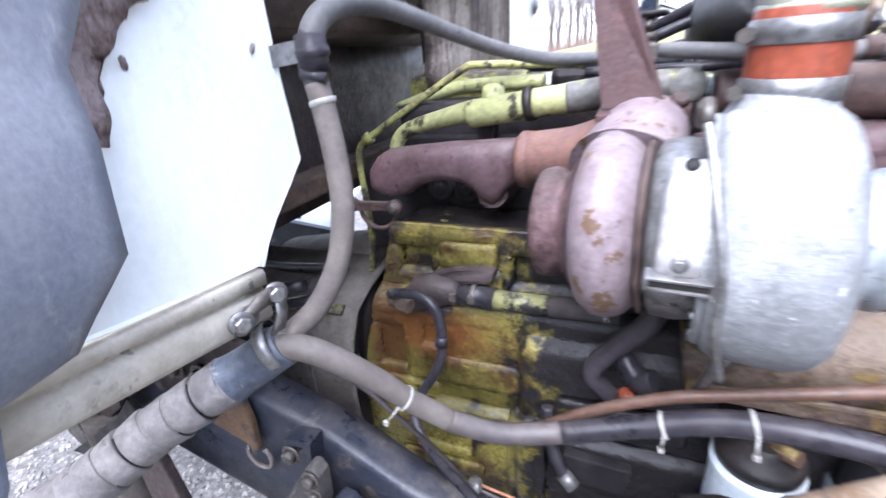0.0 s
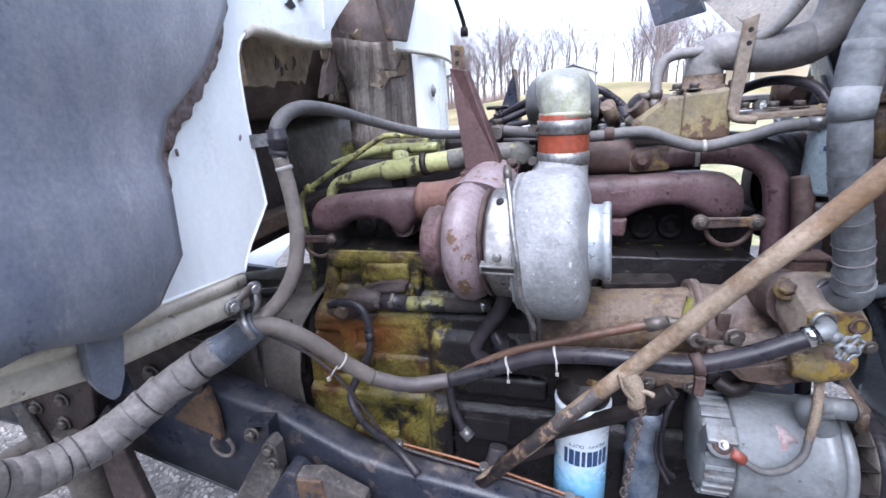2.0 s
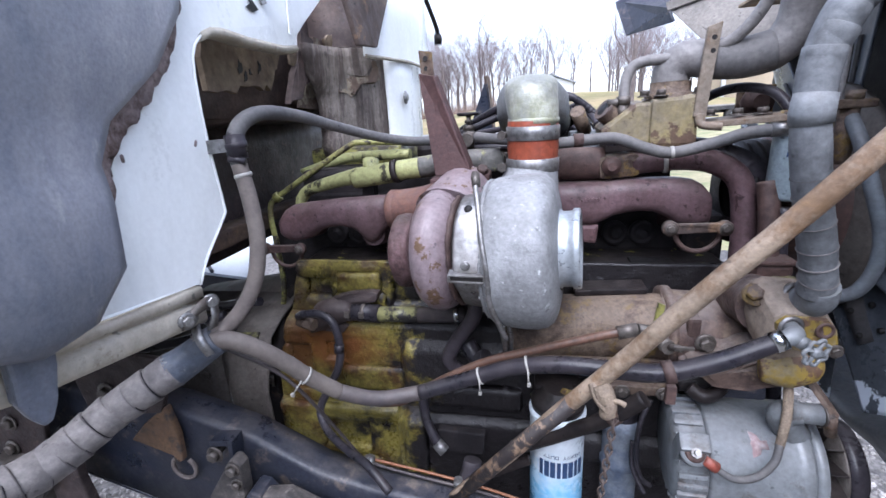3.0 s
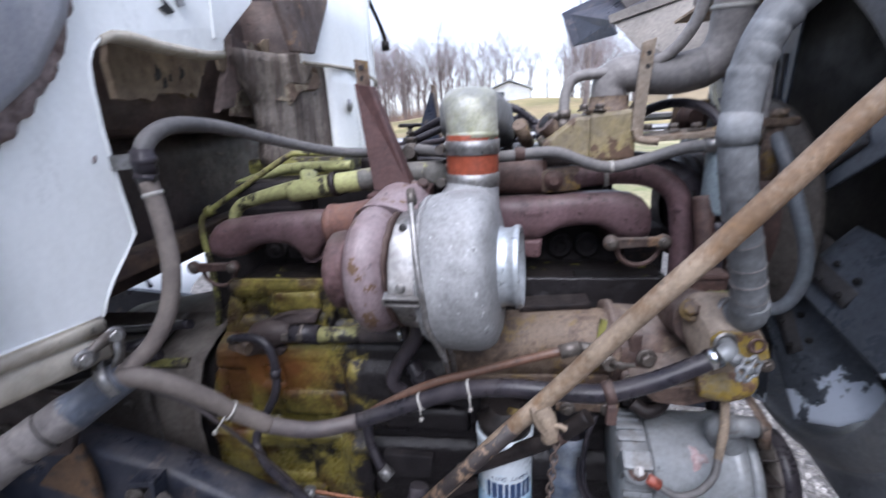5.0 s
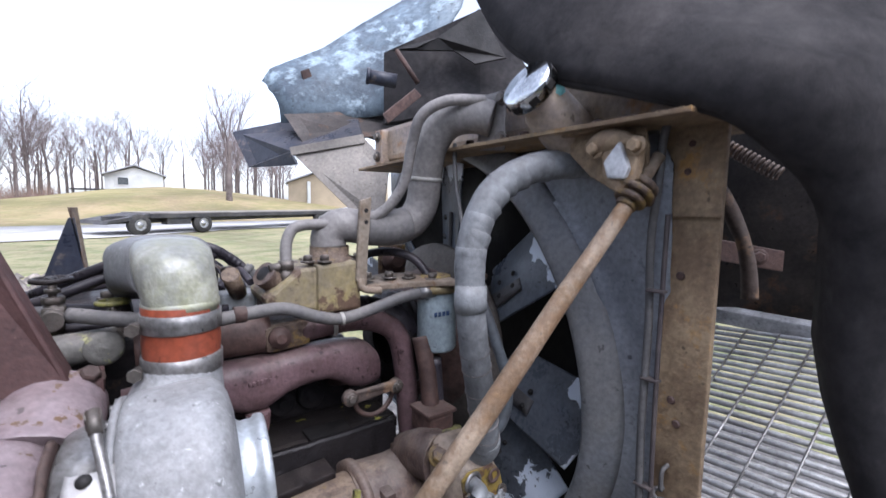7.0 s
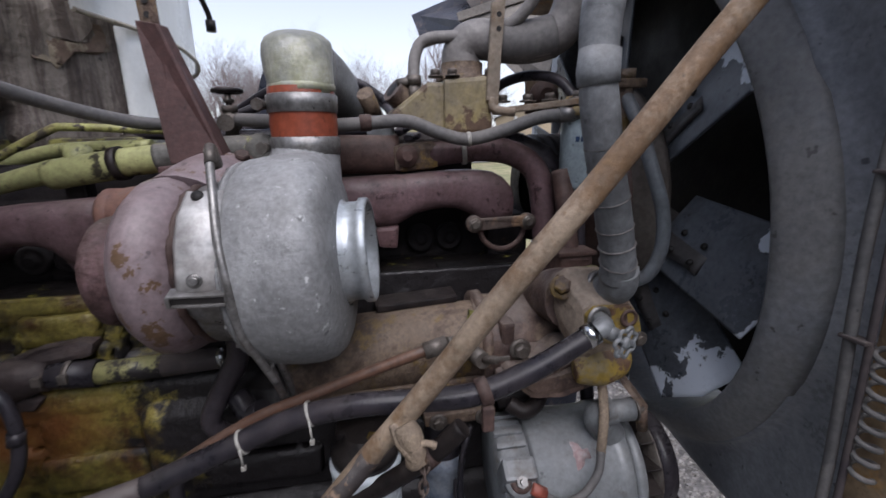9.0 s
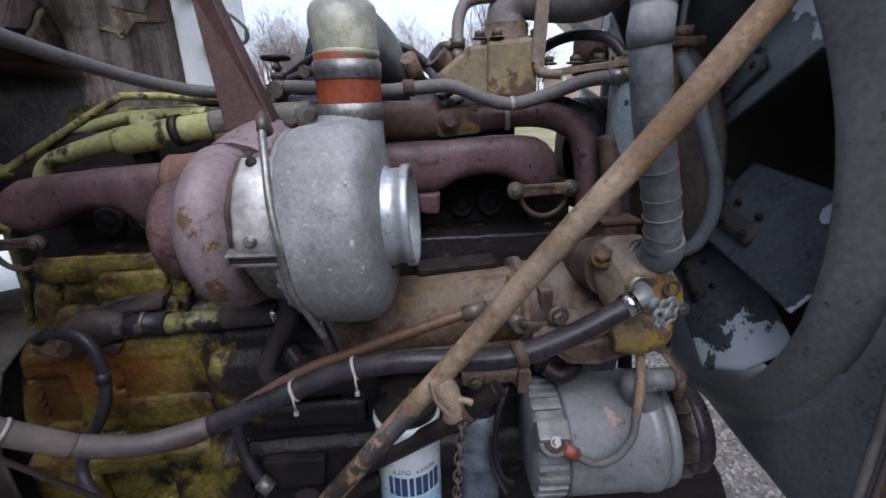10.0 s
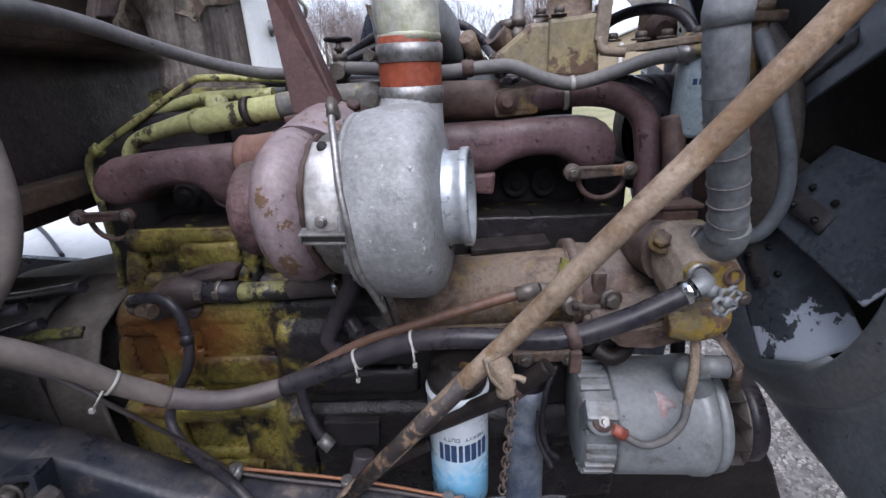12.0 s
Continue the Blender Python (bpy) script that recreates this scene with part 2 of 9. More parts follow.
M = dict(
    manifold=surf("rusty_manifold_iron", (0.152, 0.094, 0.101), (0.09, 0.05, 0.05), 14, rough=0.55, third=((0.05, 0.026, 0.028), 42, 0.625, 0.645), bump=0.3),
    manifold_orange=surf("orange_rust_iron", (0.22, 0.108, 0.075), (0.16, 0.088, 0.08), 16, rough=0.75, bump=0.3),
    turbine=surf("scaled_turbine_iron", (0.3, 0.238, 0.25), (0.2, 0.14, 0.146), 7, rough=0.45, third=((0.15, 0.09, 0.05), 26, 0.625, 0.635), bump=0.25, soot=0.35, dust=0.12),
    outlet=surf("rough_outlet_iron", (0.16, 0.095, 0.098), (0.05, 0.024, 0.02), 24, rough=0.8, bump=0.8, bscale=90),
    alu=surf("cast_aluminium", (0.4, 0.405, 0.41), (0.24, 0.243, 0.247), 6, 0.4, 0.62, rough=0.58, metal=0.15, third=((0.64, 0.65, 0.65), 75, 0.64, 0.72), specks=True, bump=0.35, bscale=170, soot=0.48, fine=0.26, dust=0.14),
    alu_mossy=surf("aluminium_with_yellow_wear", (0.38, 0.385, 0.35), (0.34, 0.345, 0.23), 8, 0.42, 0.62, rough=0.5, metal=0.2, third=((0.6, 0.59, 0.54), 20, 0.52, 0.75), specks=False, bump=0.25, dust=0.12),
    mossy_grey=surf("grey_casting_with_yellow_remains", (0.17, 0.165, 0.15), (0.1, 0.095, 0.09), 18, rough=0.6, third=((0.42, 0.42, 0.16), 22, 0.58, 0.64), bump=0.4, dust=0.45),
    alu_bright=surf("bright_machined_aluminium", (0.56, 0.6, 0.63), (0.42, 0.45, 0.47), 30, rough=0.42, metal=0.55, bump=0.05, specks=False, soot=0.1, dust=0.0),
    plate=surf("pale_heat_stained_steel", (0.76, 0.75, 0.74), (0.46, 0.42, 0.4), 10, rough=0.5, metal=0.3, bump=0.08, dust=0.0),
    steel=surf("dull_zinc_steel", (0.36, 0.355, 0.35), (0.2, 0.19, 0.18), 40, rough=0.45, metal=0.65, bump=0.1),
    bolt=surf("oily_bolt_steel", (0.2, 0.18, 0.16), (0.1, 0.08, 0.07), 60, rough=0.55, metal=0.5, bump=0.2),
    rust_dusty=surf("dusty_rusted_steel", (0.13, 0.1, 0.085), (0.075, 0.05, 0.042), 12, rough=0.8, third=((0.24, 0.15, 0.09), 20, 0.6, 0.68), bump=0.3),
    rust=surf("brown_rust", (0.125, 0.075, 0.062), (0.06, 0.038, 0.035), 18, rough=0.8, bump=0.35),
    bracket=surf("dark_red_rust_plate", (0.108, 0.056, 0.052), (0.07, 0.036, 0.033), 12, rough=0.7, bump=0.3, third=((0.2, 0.13, 0.11), 60, 0.68, 0.75), dust=0.08),
    rod=surf("rusty_strut_steel", (0.42, 0.325, 0.235), (0.25, 0.16, 0.095), 13, 0.42, 0.6, rough=0.6, third=((0.27, 0.165, 0.085), 22, 0.58, 0.7), bump=0.35, bscale=150),
    rod_dark=surf("oily_rusted_strut_steel", (0.035, 0.028, 0.028), (0.3, 0.2, 0.13), 16, 0.46, 0.58, rough=0.6, third=((0.2, 0.09, 0.03), 30, 0.6, 0.66), bump=0.35, bscale=150),
    tan=surf("dusty_tan_iron", (0.225, 0.165, 0.118), (0.085, 0.055, 0.042), 11, 0.42, 0.58, rough=0.68, third=((0.2, 0.13, 0.04), 24, 0.58, 0.66), bump=0.6, bscale=150),
    pump=surf("beige_dusty_casting", (0.4, 0.325, 0.255), (0.24, 0.175, 0.13), 9, rough=0.65, third=((0.12, 0.08, 0.06), 20, 0.6, 0.68), bump=0.2),
    olive=surf("flaking_olive_paint", (0.3, 0.25, 0.165), (0.31, 0.25, 0.11), 14, rough=0.6, third=((0.12, 0.075, 0.05), 22, 0.54, 0.6), bump=0.25),
    ochre=surf("ochre_dirty_iron", (0.32, 0.25, 0.13), (0.36, 0.25, 0.05), 12, 0.44, 0.56, rough=0.65, third=((0.15, 0.085, 0.055), 22, 0.56, 0.6), bump=0.3),
    brown_dusty=surf("dusty_oily_brown_iron", (0.17, 0.115, 0.09), (0.07, 0.045, 0.04), 13, 0.42, 0.6, rough=0.55, third=((0.28, 0.21, 0.15), 18, 0.57, 0.68), bump=0.5, bscale=140, dust=0.5),
    brown=surf("oily_brown_iron", (0.15, 0.09, 0.075), (0.07, 0.04, 0.035), 14, rough=0.65, bump=0.3),
    block=surf("worn_yellow_block_paint", (0.36, 0.34, 0.085), (0.15, 0.075, 0.025), 7.5, 0.44, 0.58, rough=0.5, third=((0.022, 0.018, 0.016), 11, 0.49, 0.55), bump=0.3, rough_alt=0.5),
    block_mix=block_paint("peeling_block_paint", (0.26, 0.215, 0.05), (0.09, 0.046, 0.016), (0.016, 0.014, 0.015)),
    block_dark=surf("oil_black_block", (0.017, 0.014, 0.015), (0.036, 0.03, 0.027), 9, spec=0.15, rough=0.6, bump=0.3, third=((0.34, 0.31, 0.07), 26, 0.65, 0.67), dust=0.03),
    yellow=surf("sulphur_yellow_paint", (0.52, 0.53, 0.24), (0.38, 0.375, 0.165), 14, rough=0.5, third=((0.05, 0.045, 0.028), 16, 0.575, 0.62), bump=0.12, dust=0.12),
    yellow_worn2=surf("olive_worn_yellow_tube_paint", (0.42, 0.41, 0.14), (0.2, 0.17, 0.075), 22, 0.42, 0.6, rough=0.5, third=((0.05, 0.04, 0.03), 40, 0.58, 0.64), bump=0.15),
    yellow_worn=surf("worn_yellow_pipe_paint", (0.46, 0.45, 0.2), (0.3, 0.28, 0.12), 18, rough=0.5, third=((0.03, 0.027, 0.028), 20, 0.5, 0.56), bump=0.2),
    yellow_dirty=surf("greasy_yellow_paint", (0.3, 0.285, 0.085), (0.05, 0.042, 0.03), 14, 0.45, 0.58, rough=0.5, bump=0.25),
    grime=surf("black_oily_iron", (0.015, 0.012, 0.013), (0.036, 0.028, 0.026), 12, spec=0.25, rough=0.5, bump=0.3, dust=0.06),
    sooty=surf("sooty_black_casting", (0.026, 0.023, 0.025), (0.047, 0.041, 0.042), 10, spec=0.18, rough=0.7, bump=0.3, third=((0.09, 0.062, 0.045), 16, 0.64, 0.72), dust=0.04),
    # black grime; also painted on solid patches as the shade inside holes and slots
    pit=surf("deep_black_grime_and_hole_shade", (0.012, 0.011, 0.011), (0.03, 0.026, 0.024), 10, rough=0.6, bump=0.2, dust=0.0),
    rubber=surf("dusty_grey_rubber", (0.12, 0.118, 0.12), (0.19, 0.178, 0.17), 7, 0.4, 0.7, rough=0.65, bump=0.08),
    rubber_dust=surf("tan_dusted_rubber", (0.23, 0.195, 0.17), (0.13, 0.108, 0.1), 5, rough=0.75, bump=0.1, specks=False, fine=0.2),
    rubber_mid=surf("half_dusted_rubber", (0.12, 0.1, 0.095), (0.05, 0.042, 0.05), 6, rough=0.6, bump=0.08, specks=False, fine=0.2),
    bell=surf("dusty_bell_casting", (0.155, 0.135, 0.117), (0.085, 0.07, 0.061), 7, rough=0.8, bump=0.3),
    rubber_black=surf("black_oily_rubber", (0.022, 0.021, 0.028), (0.055, 0.047, 0.054), 8, spec=0.25, rough=0.4, bump=0.06, dust=0.1),
    tape=surf("grey_wrapping_tape", (0.345, 0.315, 0.3), (0.19, 0.175, 0.172), 9, 0.42, 0.6, rough=0.7, third=((0.09, 0.08, 0.08), 30, 0.61, 0.68), bump=0.2),
    sleeve=surf("grey_taped_hose_sleeve", (0.25, 0.262, 0.272), (0.15, 0.155, 0.162), 16, rough=0.65, bump=0.3, bscale=90),
    orange=surf("orange_silicone", (0.36, 0.085, 0.042), (0.24, 0.062, 0.035), 14, rough=0.45, bump=0.06, dust=0.0),
    frame=surf("black_frame_paint", (0.024, 0.03, 0.05), (0.055, 0.058, 0.075), 6, rough=0.42, third=((0.17, 0.14, 0.12), 22, 0.59, 0.7), bump=0.2),
    frame_rust=surf("rusted_frame_iron", (0.07, 0.047, 0.04), (0.15, 0.098, 0.06), 9, rough=0.8, bump=0.3),
    fender=surf("blue_grey_plastic", (0.22, 0.245, 0.31), (0.45, 0.45, 0.48), 4.5, 0.38, 0.72, rough=0.42, bump=0.12, bscale=200, fine=0.2, third=((0.5, 0.5, 0.52), 30, 0.63, 0.75), specks=False, soot=0.4, streak=(1.0, 1.0, 0.5), dust=0.0),
    white=surf("chalky_white_paint", (0.9, 0.92, 0.91), (0.82, 0.84, 0.82), 5, rough=0.4, bump=0.03, fine=0.05, third=((0.4, 0.36, 0.3), 16, 0.72, 0.78), specks=False, soot=0.08, streak=(1.0, 1.0, 0.3), dust=0.0),
    cream=surf("dirty_cream_paint", (0.66, 0.61, 0.51), (0.5, 0.44, 0.35), 8, rough=0.6, bump=0.15, fine=0.15, third=((0.22, 0.16, 0.115), 14, 0.59, 0.68)),
    edge_dirt=surf("brown_dirt_edge", (0.14, 0.095, 0.08), (0.34, 0.27, 0.26), 20, 0.42, 0.58, rough=0.85, bump=0.4),
    insul_tan=surf("tan_insulation_felt", (0.29, 0.225, 0.155), (0.16, 0.115, 0.082), 14, rough=0.9, bump=0.4, bscale=60),
    insul=surf("peeling_brown_insulation", (0.2, 0.14, 0.11), (0.3, 0.22, 0.165), 5, rough=0.85, third=((0.46, 0.39, 0.29), 6, 0.55, 0.58), bump=0.5, bscale=60),
    # brown soot tones; the grey third colour paints sheen patches into the surface
    insul_dark=surf("sooty_insulation_with_sheen", (0.085, 0.06, 0.055), (0.17, 0.12, 0.1), 8, 0.46, 0.68, rough=0.75, third=((0.19, 0.18, 0.19), 9, 0.63, 0.72), bump=0.35),
    wood=surf("torn_fibre_insulation", (0.27, 0.235, 0.205), (0.115, 0.092, 0.08), 26, 0.42, 0.6, rough=0.9, bump=0.9, bscale=90, streak=(1.0, 1.0, 0.1), third=((0.1, 0.08, 0.075), 20, 0.57, 0.66)),
    alt=surf("alternator_aluminium", (0.315, 0.333, 0.346), (0.22, 0.233, 0.243), 9, rough=0.5, metal=0.15, bump=0.1, third=((0.16, 0.15, 0.14), 22, 0.6, 0.7), fine=0.2, specks=True, soot=0.45),
    can_white=surf("white_filter_enamel", (0.7, 0.76, 0.8), (0.62, 0.7, 0.76), 12, rough=0.35, bump=0.02, fine=0.06, specks=False, soot=0.1, dust=0.0),
    can_print=can_paint("white_to_blue_filter_enamel"),
    ink=surf("dark_blue_ink", (0.03, 0.06, 0.14), rough=0.45, bump=0.0, specks=False, soot=0.1, dust=0.0),
    can_grey=surf("pale_blue_filter_enamel", (0.42, 0.5, 0.53), (0.34, 0.41, 0.44), 9, rough=0.45, bump=0.04),
    sleeve_blue=surf("blue_black_sleeve", (0.085, 0.1, 0.13), (0.16, 0.175, 0.21), 20, rough=0.55, third=((0.3, 0.3, 0.3), 40, 0.62, 0.68), bump=0.25),
    rust_orange=surf("orange_brown_rust_plate", (0.2, 0.12, 0.065), (0.11, 0.07, 0.05), 14, rough=0.8, third=((0.06, 0.05, 0.05), 18, 0.56, 0.66), bump=0.35),
    hose_blue=surf("blue_grey_rubber", (0.12, 0.128, 0.14), (0.17, 0.2, 0.225), 7, rough=0.6, bump=0.1),
    rust_oily=surf("oily_brown_black_casting", (0.045, 0.033, 0.033), (0.085, 0.06, 0.055), 16, rough=0.6, third=((0.15, 0.11, 0.09), 30, 0.62, 0.7), bump=0.45, dust=0.12),
    pale_tan=surf("pale_dusty_bracket_steel", (0.34, 0.285, 0.225), (0.2, 0.145, 0.1), 14, rough=0.7, third=((0.17, 0.09, 0.04), 26, 0.62, 0.7), bump=0.35),
    arm_dark=surf("grimy_dark_steel", (0.075, 0.067, 0.065), (0.15, 0.13, 0.115), 22, rough=0.75, third=((0.25, 0.22, 0.2), 50, 0.62, 0.68), bump=0.4),
    blue_pipe=surf("dark_blue_sleeve", (0.11, 0.14, 0.2), (0.3, 0.33, 0.37), 12, rough=0.5, bump=0.1),
    rad=surf("radiator_tank_brown_paint", (0.52, 0.41, 0.3), (0.36, 0.3, 0.28), 7, rough=0.55, third=((0.46, 0.22, 0.08), 9, 0.57, 0.68), bump=0.2),
    post=surf("rusty_brown_post", (0.39, 0.285, 0.175), (0.25, 0.17, 0.105), 9, 0.42, 0.6, rough=0.7, third=((0.46, 0.26, 0.09), 16, 0.59, 0.68), bump=0.5),
    shroud=surf("dusty_grey_shroud", (0.215, 0.23, 0.258), (0.31, 0.325, 0.355), 5, rough=0.42, bump=0.1, third=((0.3, 0.3, 0.3), 40, 0.72, 0.78)),
    shroud_lip=surf("neutral_grey_lip", (0.262, 0.26, 0.256), (0.22, 0.229, 0.246), 5, rough=0.5, bump=0.1),
    blade=blade_paint("fan_blade_grey_paint", (0.125, 0.14, 0.165), (0.08, 0.088, 0.1), (0.56, 0.61, 0.68)),
    blade_dark=surf("sooty_fan_steel", (0.075, 0.072, 0.075), (0.12, 0.11, 0.105), 9, rough=0.5, bump=0.15),
    chrome=surf("chrome_cap_steel", (0.75, 0.77, 0.78), (0.6, 0.62, 0.63), 20, rough=0.15, metal=1.0, bump=0.02, specks=False, soot=0.1, dust=0.0),
    teal=surf("teal_plastic", (0.25, 0.6, 0.58), rough=0.4, bump=0.0, specks=False, soot=0.1, dust=0.0),
    grey_pipe=surf("dusty_grey_pipe", (0.31, 0.29, 0.275), (0.2, 0.185, 0.178), 8, rough=0.6, bump=0.12),
    hood_in=surf("black_hood_lining", (0.034, 0.032, 0.0335), (0.062, 0.057, 0.057), 5, spec=0.1, rough=0.85, bump=0.3, bscale=45, fine=0.3, third=((0.075, 0.068, 0.066), 5, 0.56, 0.75), specks=False, dust=0.0),
    hood_nose=surf("dusty_dark_hood_nose", (0.05, 0.045, 0.044), (0.1, 0.085, 0.078), 6, spec=0.2, rough=0.7, bump=0.3, third=((0.16, 0.1, 0.07), 9, 0.6, 0.68), dust=0.1),
    hood_blue=surf("peeling_blue_grey_hood", (0.2, 0.26, 0.31), (0.1, 0.13, 0.165), 5, 0.4, 0.6, rough=0.6, third=((0.4, 0.5, 0.56), 10, 0.55, 0.65), bump=0.6, bscale=50, dust=0.12),
    hood_tan=surf("tan_fibreglass", (0.3, 0.27, 0.235), (0.22, 0.2, 0.18), 6, rough=0.7, bump=0.2),
    grille=surf("galvanised_grille_wire", (0.68, 0.69, 0.7), (0.48, 0.48, 0.49), 20, rough=0.45, metal=0.3, bump=0.1),
    wire_red=surf("red_wire_boot", (0.36, 0.09, 0.06), rough=0.5, bump=0.1),
    wire_orange=surf("orange_wire", (0.3, 0.12, 0.055), rough=0.5, bump=0.0, specks=False, soot=0.1),
    tie=surf("white_nylon_tie", (0.42, 0.41, 0.38), (0.3, 0.28, 0.25), 60, rough=0.45, bump=0.0, specks=False, soot=0.1, dust=0.0),
    copper=surf("dull_copper_line", (0.15, 0.078, 0.05), (0.08, 0.045, 0.034), 20, rough=0.55, bump=0.1),
    pink=surf("faded_red_paint", (0.4, 0.26, 0.26), (0.43, 0.38, 0.38), 60, rough=0.55, bump=0.02, specks=False, dust=0.0),
    cord=surf("tan_cord", (0.36, 0.28, 0.2), (0.26, 0.2, 0.15), 60, rough=0.9, bump=0.5, bscale=300),
)


# ---- mesh helpers ----
class Build:
    """A bmesh in world coordinates, from simple bodies."""

    def __init__(self):
        self.bm = bmesh.new()

    def add_faces(self, verts, faces, smooth=False):
        vs = [self.bm.verts.new(v) for v in verts]
        for f in faces:
            fc = self.bm.faces.new([vs[i] for i in f])
            fc.smooth = smooth
        return vs

    def tube(self, pts, r, seg=14, sub=6, wobble=0.0, ends=True, curve=True):
        """A hose along control points; r is one radius or one for each point."""
        pts = [Vector(p) for p in pts]
        rs = list(r) if isinstance(r, (list, tuple)) else [r] * len(pts)
        line, rad = [], []
        if curve and len(pts) > 2:
            for i in range(len(pts) - 1):
                p0, p1, p2, p3 = pts[max(i - 1, 0)], pts[i], pts[i + 1], pts[min(i + 2, len(pts) - 1)]
                for k in range(sub):
                    t = k / sub
                    line.append(0.5 * ((2 * p1) + (p2 - p0) * t + (2 * p0 - 5 * p1 + 4 * p2 - p3) * t * t + (3 * p1 - p0 - 3 * p2 + p3) * t ** 3))
                    rad.append(rs[i] + (rs[i + 1] - rs[i]) * t)
            line.append(pts[-1]), rad.append(rs[-1])
        else:
            line, rad = pts, rs
        tang = [(line[min(i + 1, len(line) - 1)] - line[max(i - 1, 0)]).normalized() for i in range(len(line))]
        side = tang[0].orthogonal().normalized()
        rings = []
        for i, (p, d) in enumerate(zip(line, tang)):
            side = (side - d * side.dot(d)).normalized()
            up = d.cross(side)
            rr = rad[i] * (1 + wobble * noise.noise(p * 30))
            rings.append([self.bm.verts.new(p + rr * (math.cos(2 * math.pi * k / seg) * side + math.sin(2 * math.pi * k / seg) * up)) for k in range(seg)])
        for a, b in zip(rings, rings[1:]):
            for k in range(seg):
                self.bm.faces.new((a[k], a[(k + 1) % seg], b[(k + 1) % seg], b[k])).smooth = True
        if ends:
            self.bm.faces.new(rings[0][::-1])
            self.bm.faces.new(rings[-1])
        return self

    def lathe(self, origin, axis, prof, seg=40, start=0.0, turn=1.0, swell=None, caps=False):
        """Revolves (along, radius) pairs about an axis; swell(angle) scales the radius."""
        o, d = Vector(origin), Vector(axis).normalized()
        s = Vector((0, 0, 1)) if abs(d.z) < 0.9 else Vector((1, 0, 0))
        s = (s - d * s.dot(d)).normalized()
        u = d.cross(s)
        full = turn >= 1.0
        n = seg if full else seg + 1
        rings = []
        for a, r in prof:
            ring = []
            for k in range(n):
                w = start + 2 * math.pi * turn * k / seg
                rr = r * (swell(w) if swell else 1.0)
                ring.append(self.bm.verts.new(o + d * a + rr * (math.cos(w) * s + math.sin(w) * u)))
            rings.append(ring)
        for a, b in zip(rings, rings[1:]):
            for k in range(n if full else n - 1):
                self.bm.faces.new((a[k], a[(k + 1) % n], b[(k + 1) % n], b[k])).smooth = True
        if caps:
            self.bm.faces.new(rings[0][::-1])
            self.bm.faces.new(rings[-1])
        return self

    def loft(self, secs, seg=36, cap=True):
        """A skin over sections: centre, half width, half height, squareness, side vector, up vector."""
        rings = []
        for c, w, h, sq, sd, u in secs:
            c, sd, u = Vector(c), Vector(sd).normalized(), Vector(u).normalized()
            ring = []
            for k in range(seg):
                a = 2 * math.pi * k / seg
                ca, sa = math.cos(a), math.sin(a)
                ring.append(self.bm.verts.new(c + sd * w * math.copysign(abs(ca) ** sq, ca) + u * h * math.copysign(abs(sa) ** sq, sa)))
            rings.append(ring)
        for a, b in zip(rings, rings[1:]):
            for k in range(seg):
                self.bm.faces.new((a[k], a[(k + 1) % seg], b[(k + 1) % seg], b[k])).smooth = True
        if cap:
            self.bm.faces.new(rings[0][::-1])
            self.bm.faces.new(rings[-1])
        return self

    def cyl(self, a, b, r, seg=20, r2=None):
        a, b = Vector(a), Vector(b)
        return self.lathe(a, b - a, [(0, r), ((b - a).length, r if r2 is None else r2)], seg, caps=True)

    def box(self, c, size, rot=(0, 0, 0), bevel=0.003):
        tmp = bmesh.new()
        bmesh.ops.create_cube(tmp, size=1.0)
        bmesh.ops.scale(tmp, vec=size, verts=tmp.verts)
        if bevel:
            bmesh.ops.bevel(tmp, geom=tmp.edges[:], offset=min(bevel, min(size) * 0.45), segments=2, affect="EDGES", profile=0.6)
        bmesh.ops.transform(tmp, matrix=pose(*c, *rot), verts=tmp.verts)
        return self.take(tmp)

    def prism(self, pts, depth, bevel=0.002):
        """A flat outline in space, given a thickness along a vector."""
        tmp = bmesh.new()
        d = Vector(depth)
        a = [tmp.verts.new(Vector(p)) for p in pts]
        b = [tmp.verts.new(Vector(p) + d) for p in pts]
        n = len(a)
        tmp.faces.new(a)
        tmp.faces.new(b[::-1])
        for k in range(n):
            tmp.faces.new((a[k], b[k], b[(k + 1) % n], a[(k + 1) % n]))
        bmesh.ops.recalc_face_normals(tmp, faces=tmp.faces)
        if bevel:
            bmesh.ops.bevel(tmp, geom=tmp.edges[:], offset=bevel, segments=2, affect="EDGES", profile=0.6)
        return self.take(tmp)

    def sheet(self, grid, thick=0.003):
        """A curved sheet through rows of points, with a thickness."""
        rows, cols = len(grid), len(grid[0])
        tmp = bmesh.new()
        v = [[tmp.verts.new(Vector(p)) for p in row] for row in grid]
        for i in range(rows - 1):
            for j in range(cols - 1):
                tmp.faces.new((v[i][j], v[i + 1][j], v[i + 1][j + 1], v[i][j + 1])).smooth = True
        bmesh.ops.recalc_face_normals(tmp, faces=tmp.faces)
        bmesh.ops.solidify(tmp, geom=tmp.faces[:], thickness=thick)
        return self.take(tmp)

    def bolt(self, c, d, r=0.008, h=0.007, washer=True):
        c, d = Vector(c), Vector(d).normalized()
        if washer:
            self.lathe(c, d, [(0, r * 1.5), (h * 0.25, r * 1.5), (h * 0.25, r * 0.9)], 14, caps=True)
        self.lathe(c + d * h * 0.2, d, [(0, r), (h * 0.85, r), (h, r * 0.8)], 6, caps=True)
        for f in self.bm.faces[-8:]:
            f.smooth = False
        return self

    def take(self, tmp):
        me = bpy.data.meshes.new("tmp")
        tmp.to_mesh(me)
        tmp.free()
        self.bm.from_mesh(me)
        bpy.data.meshes.remove(me)
        return self


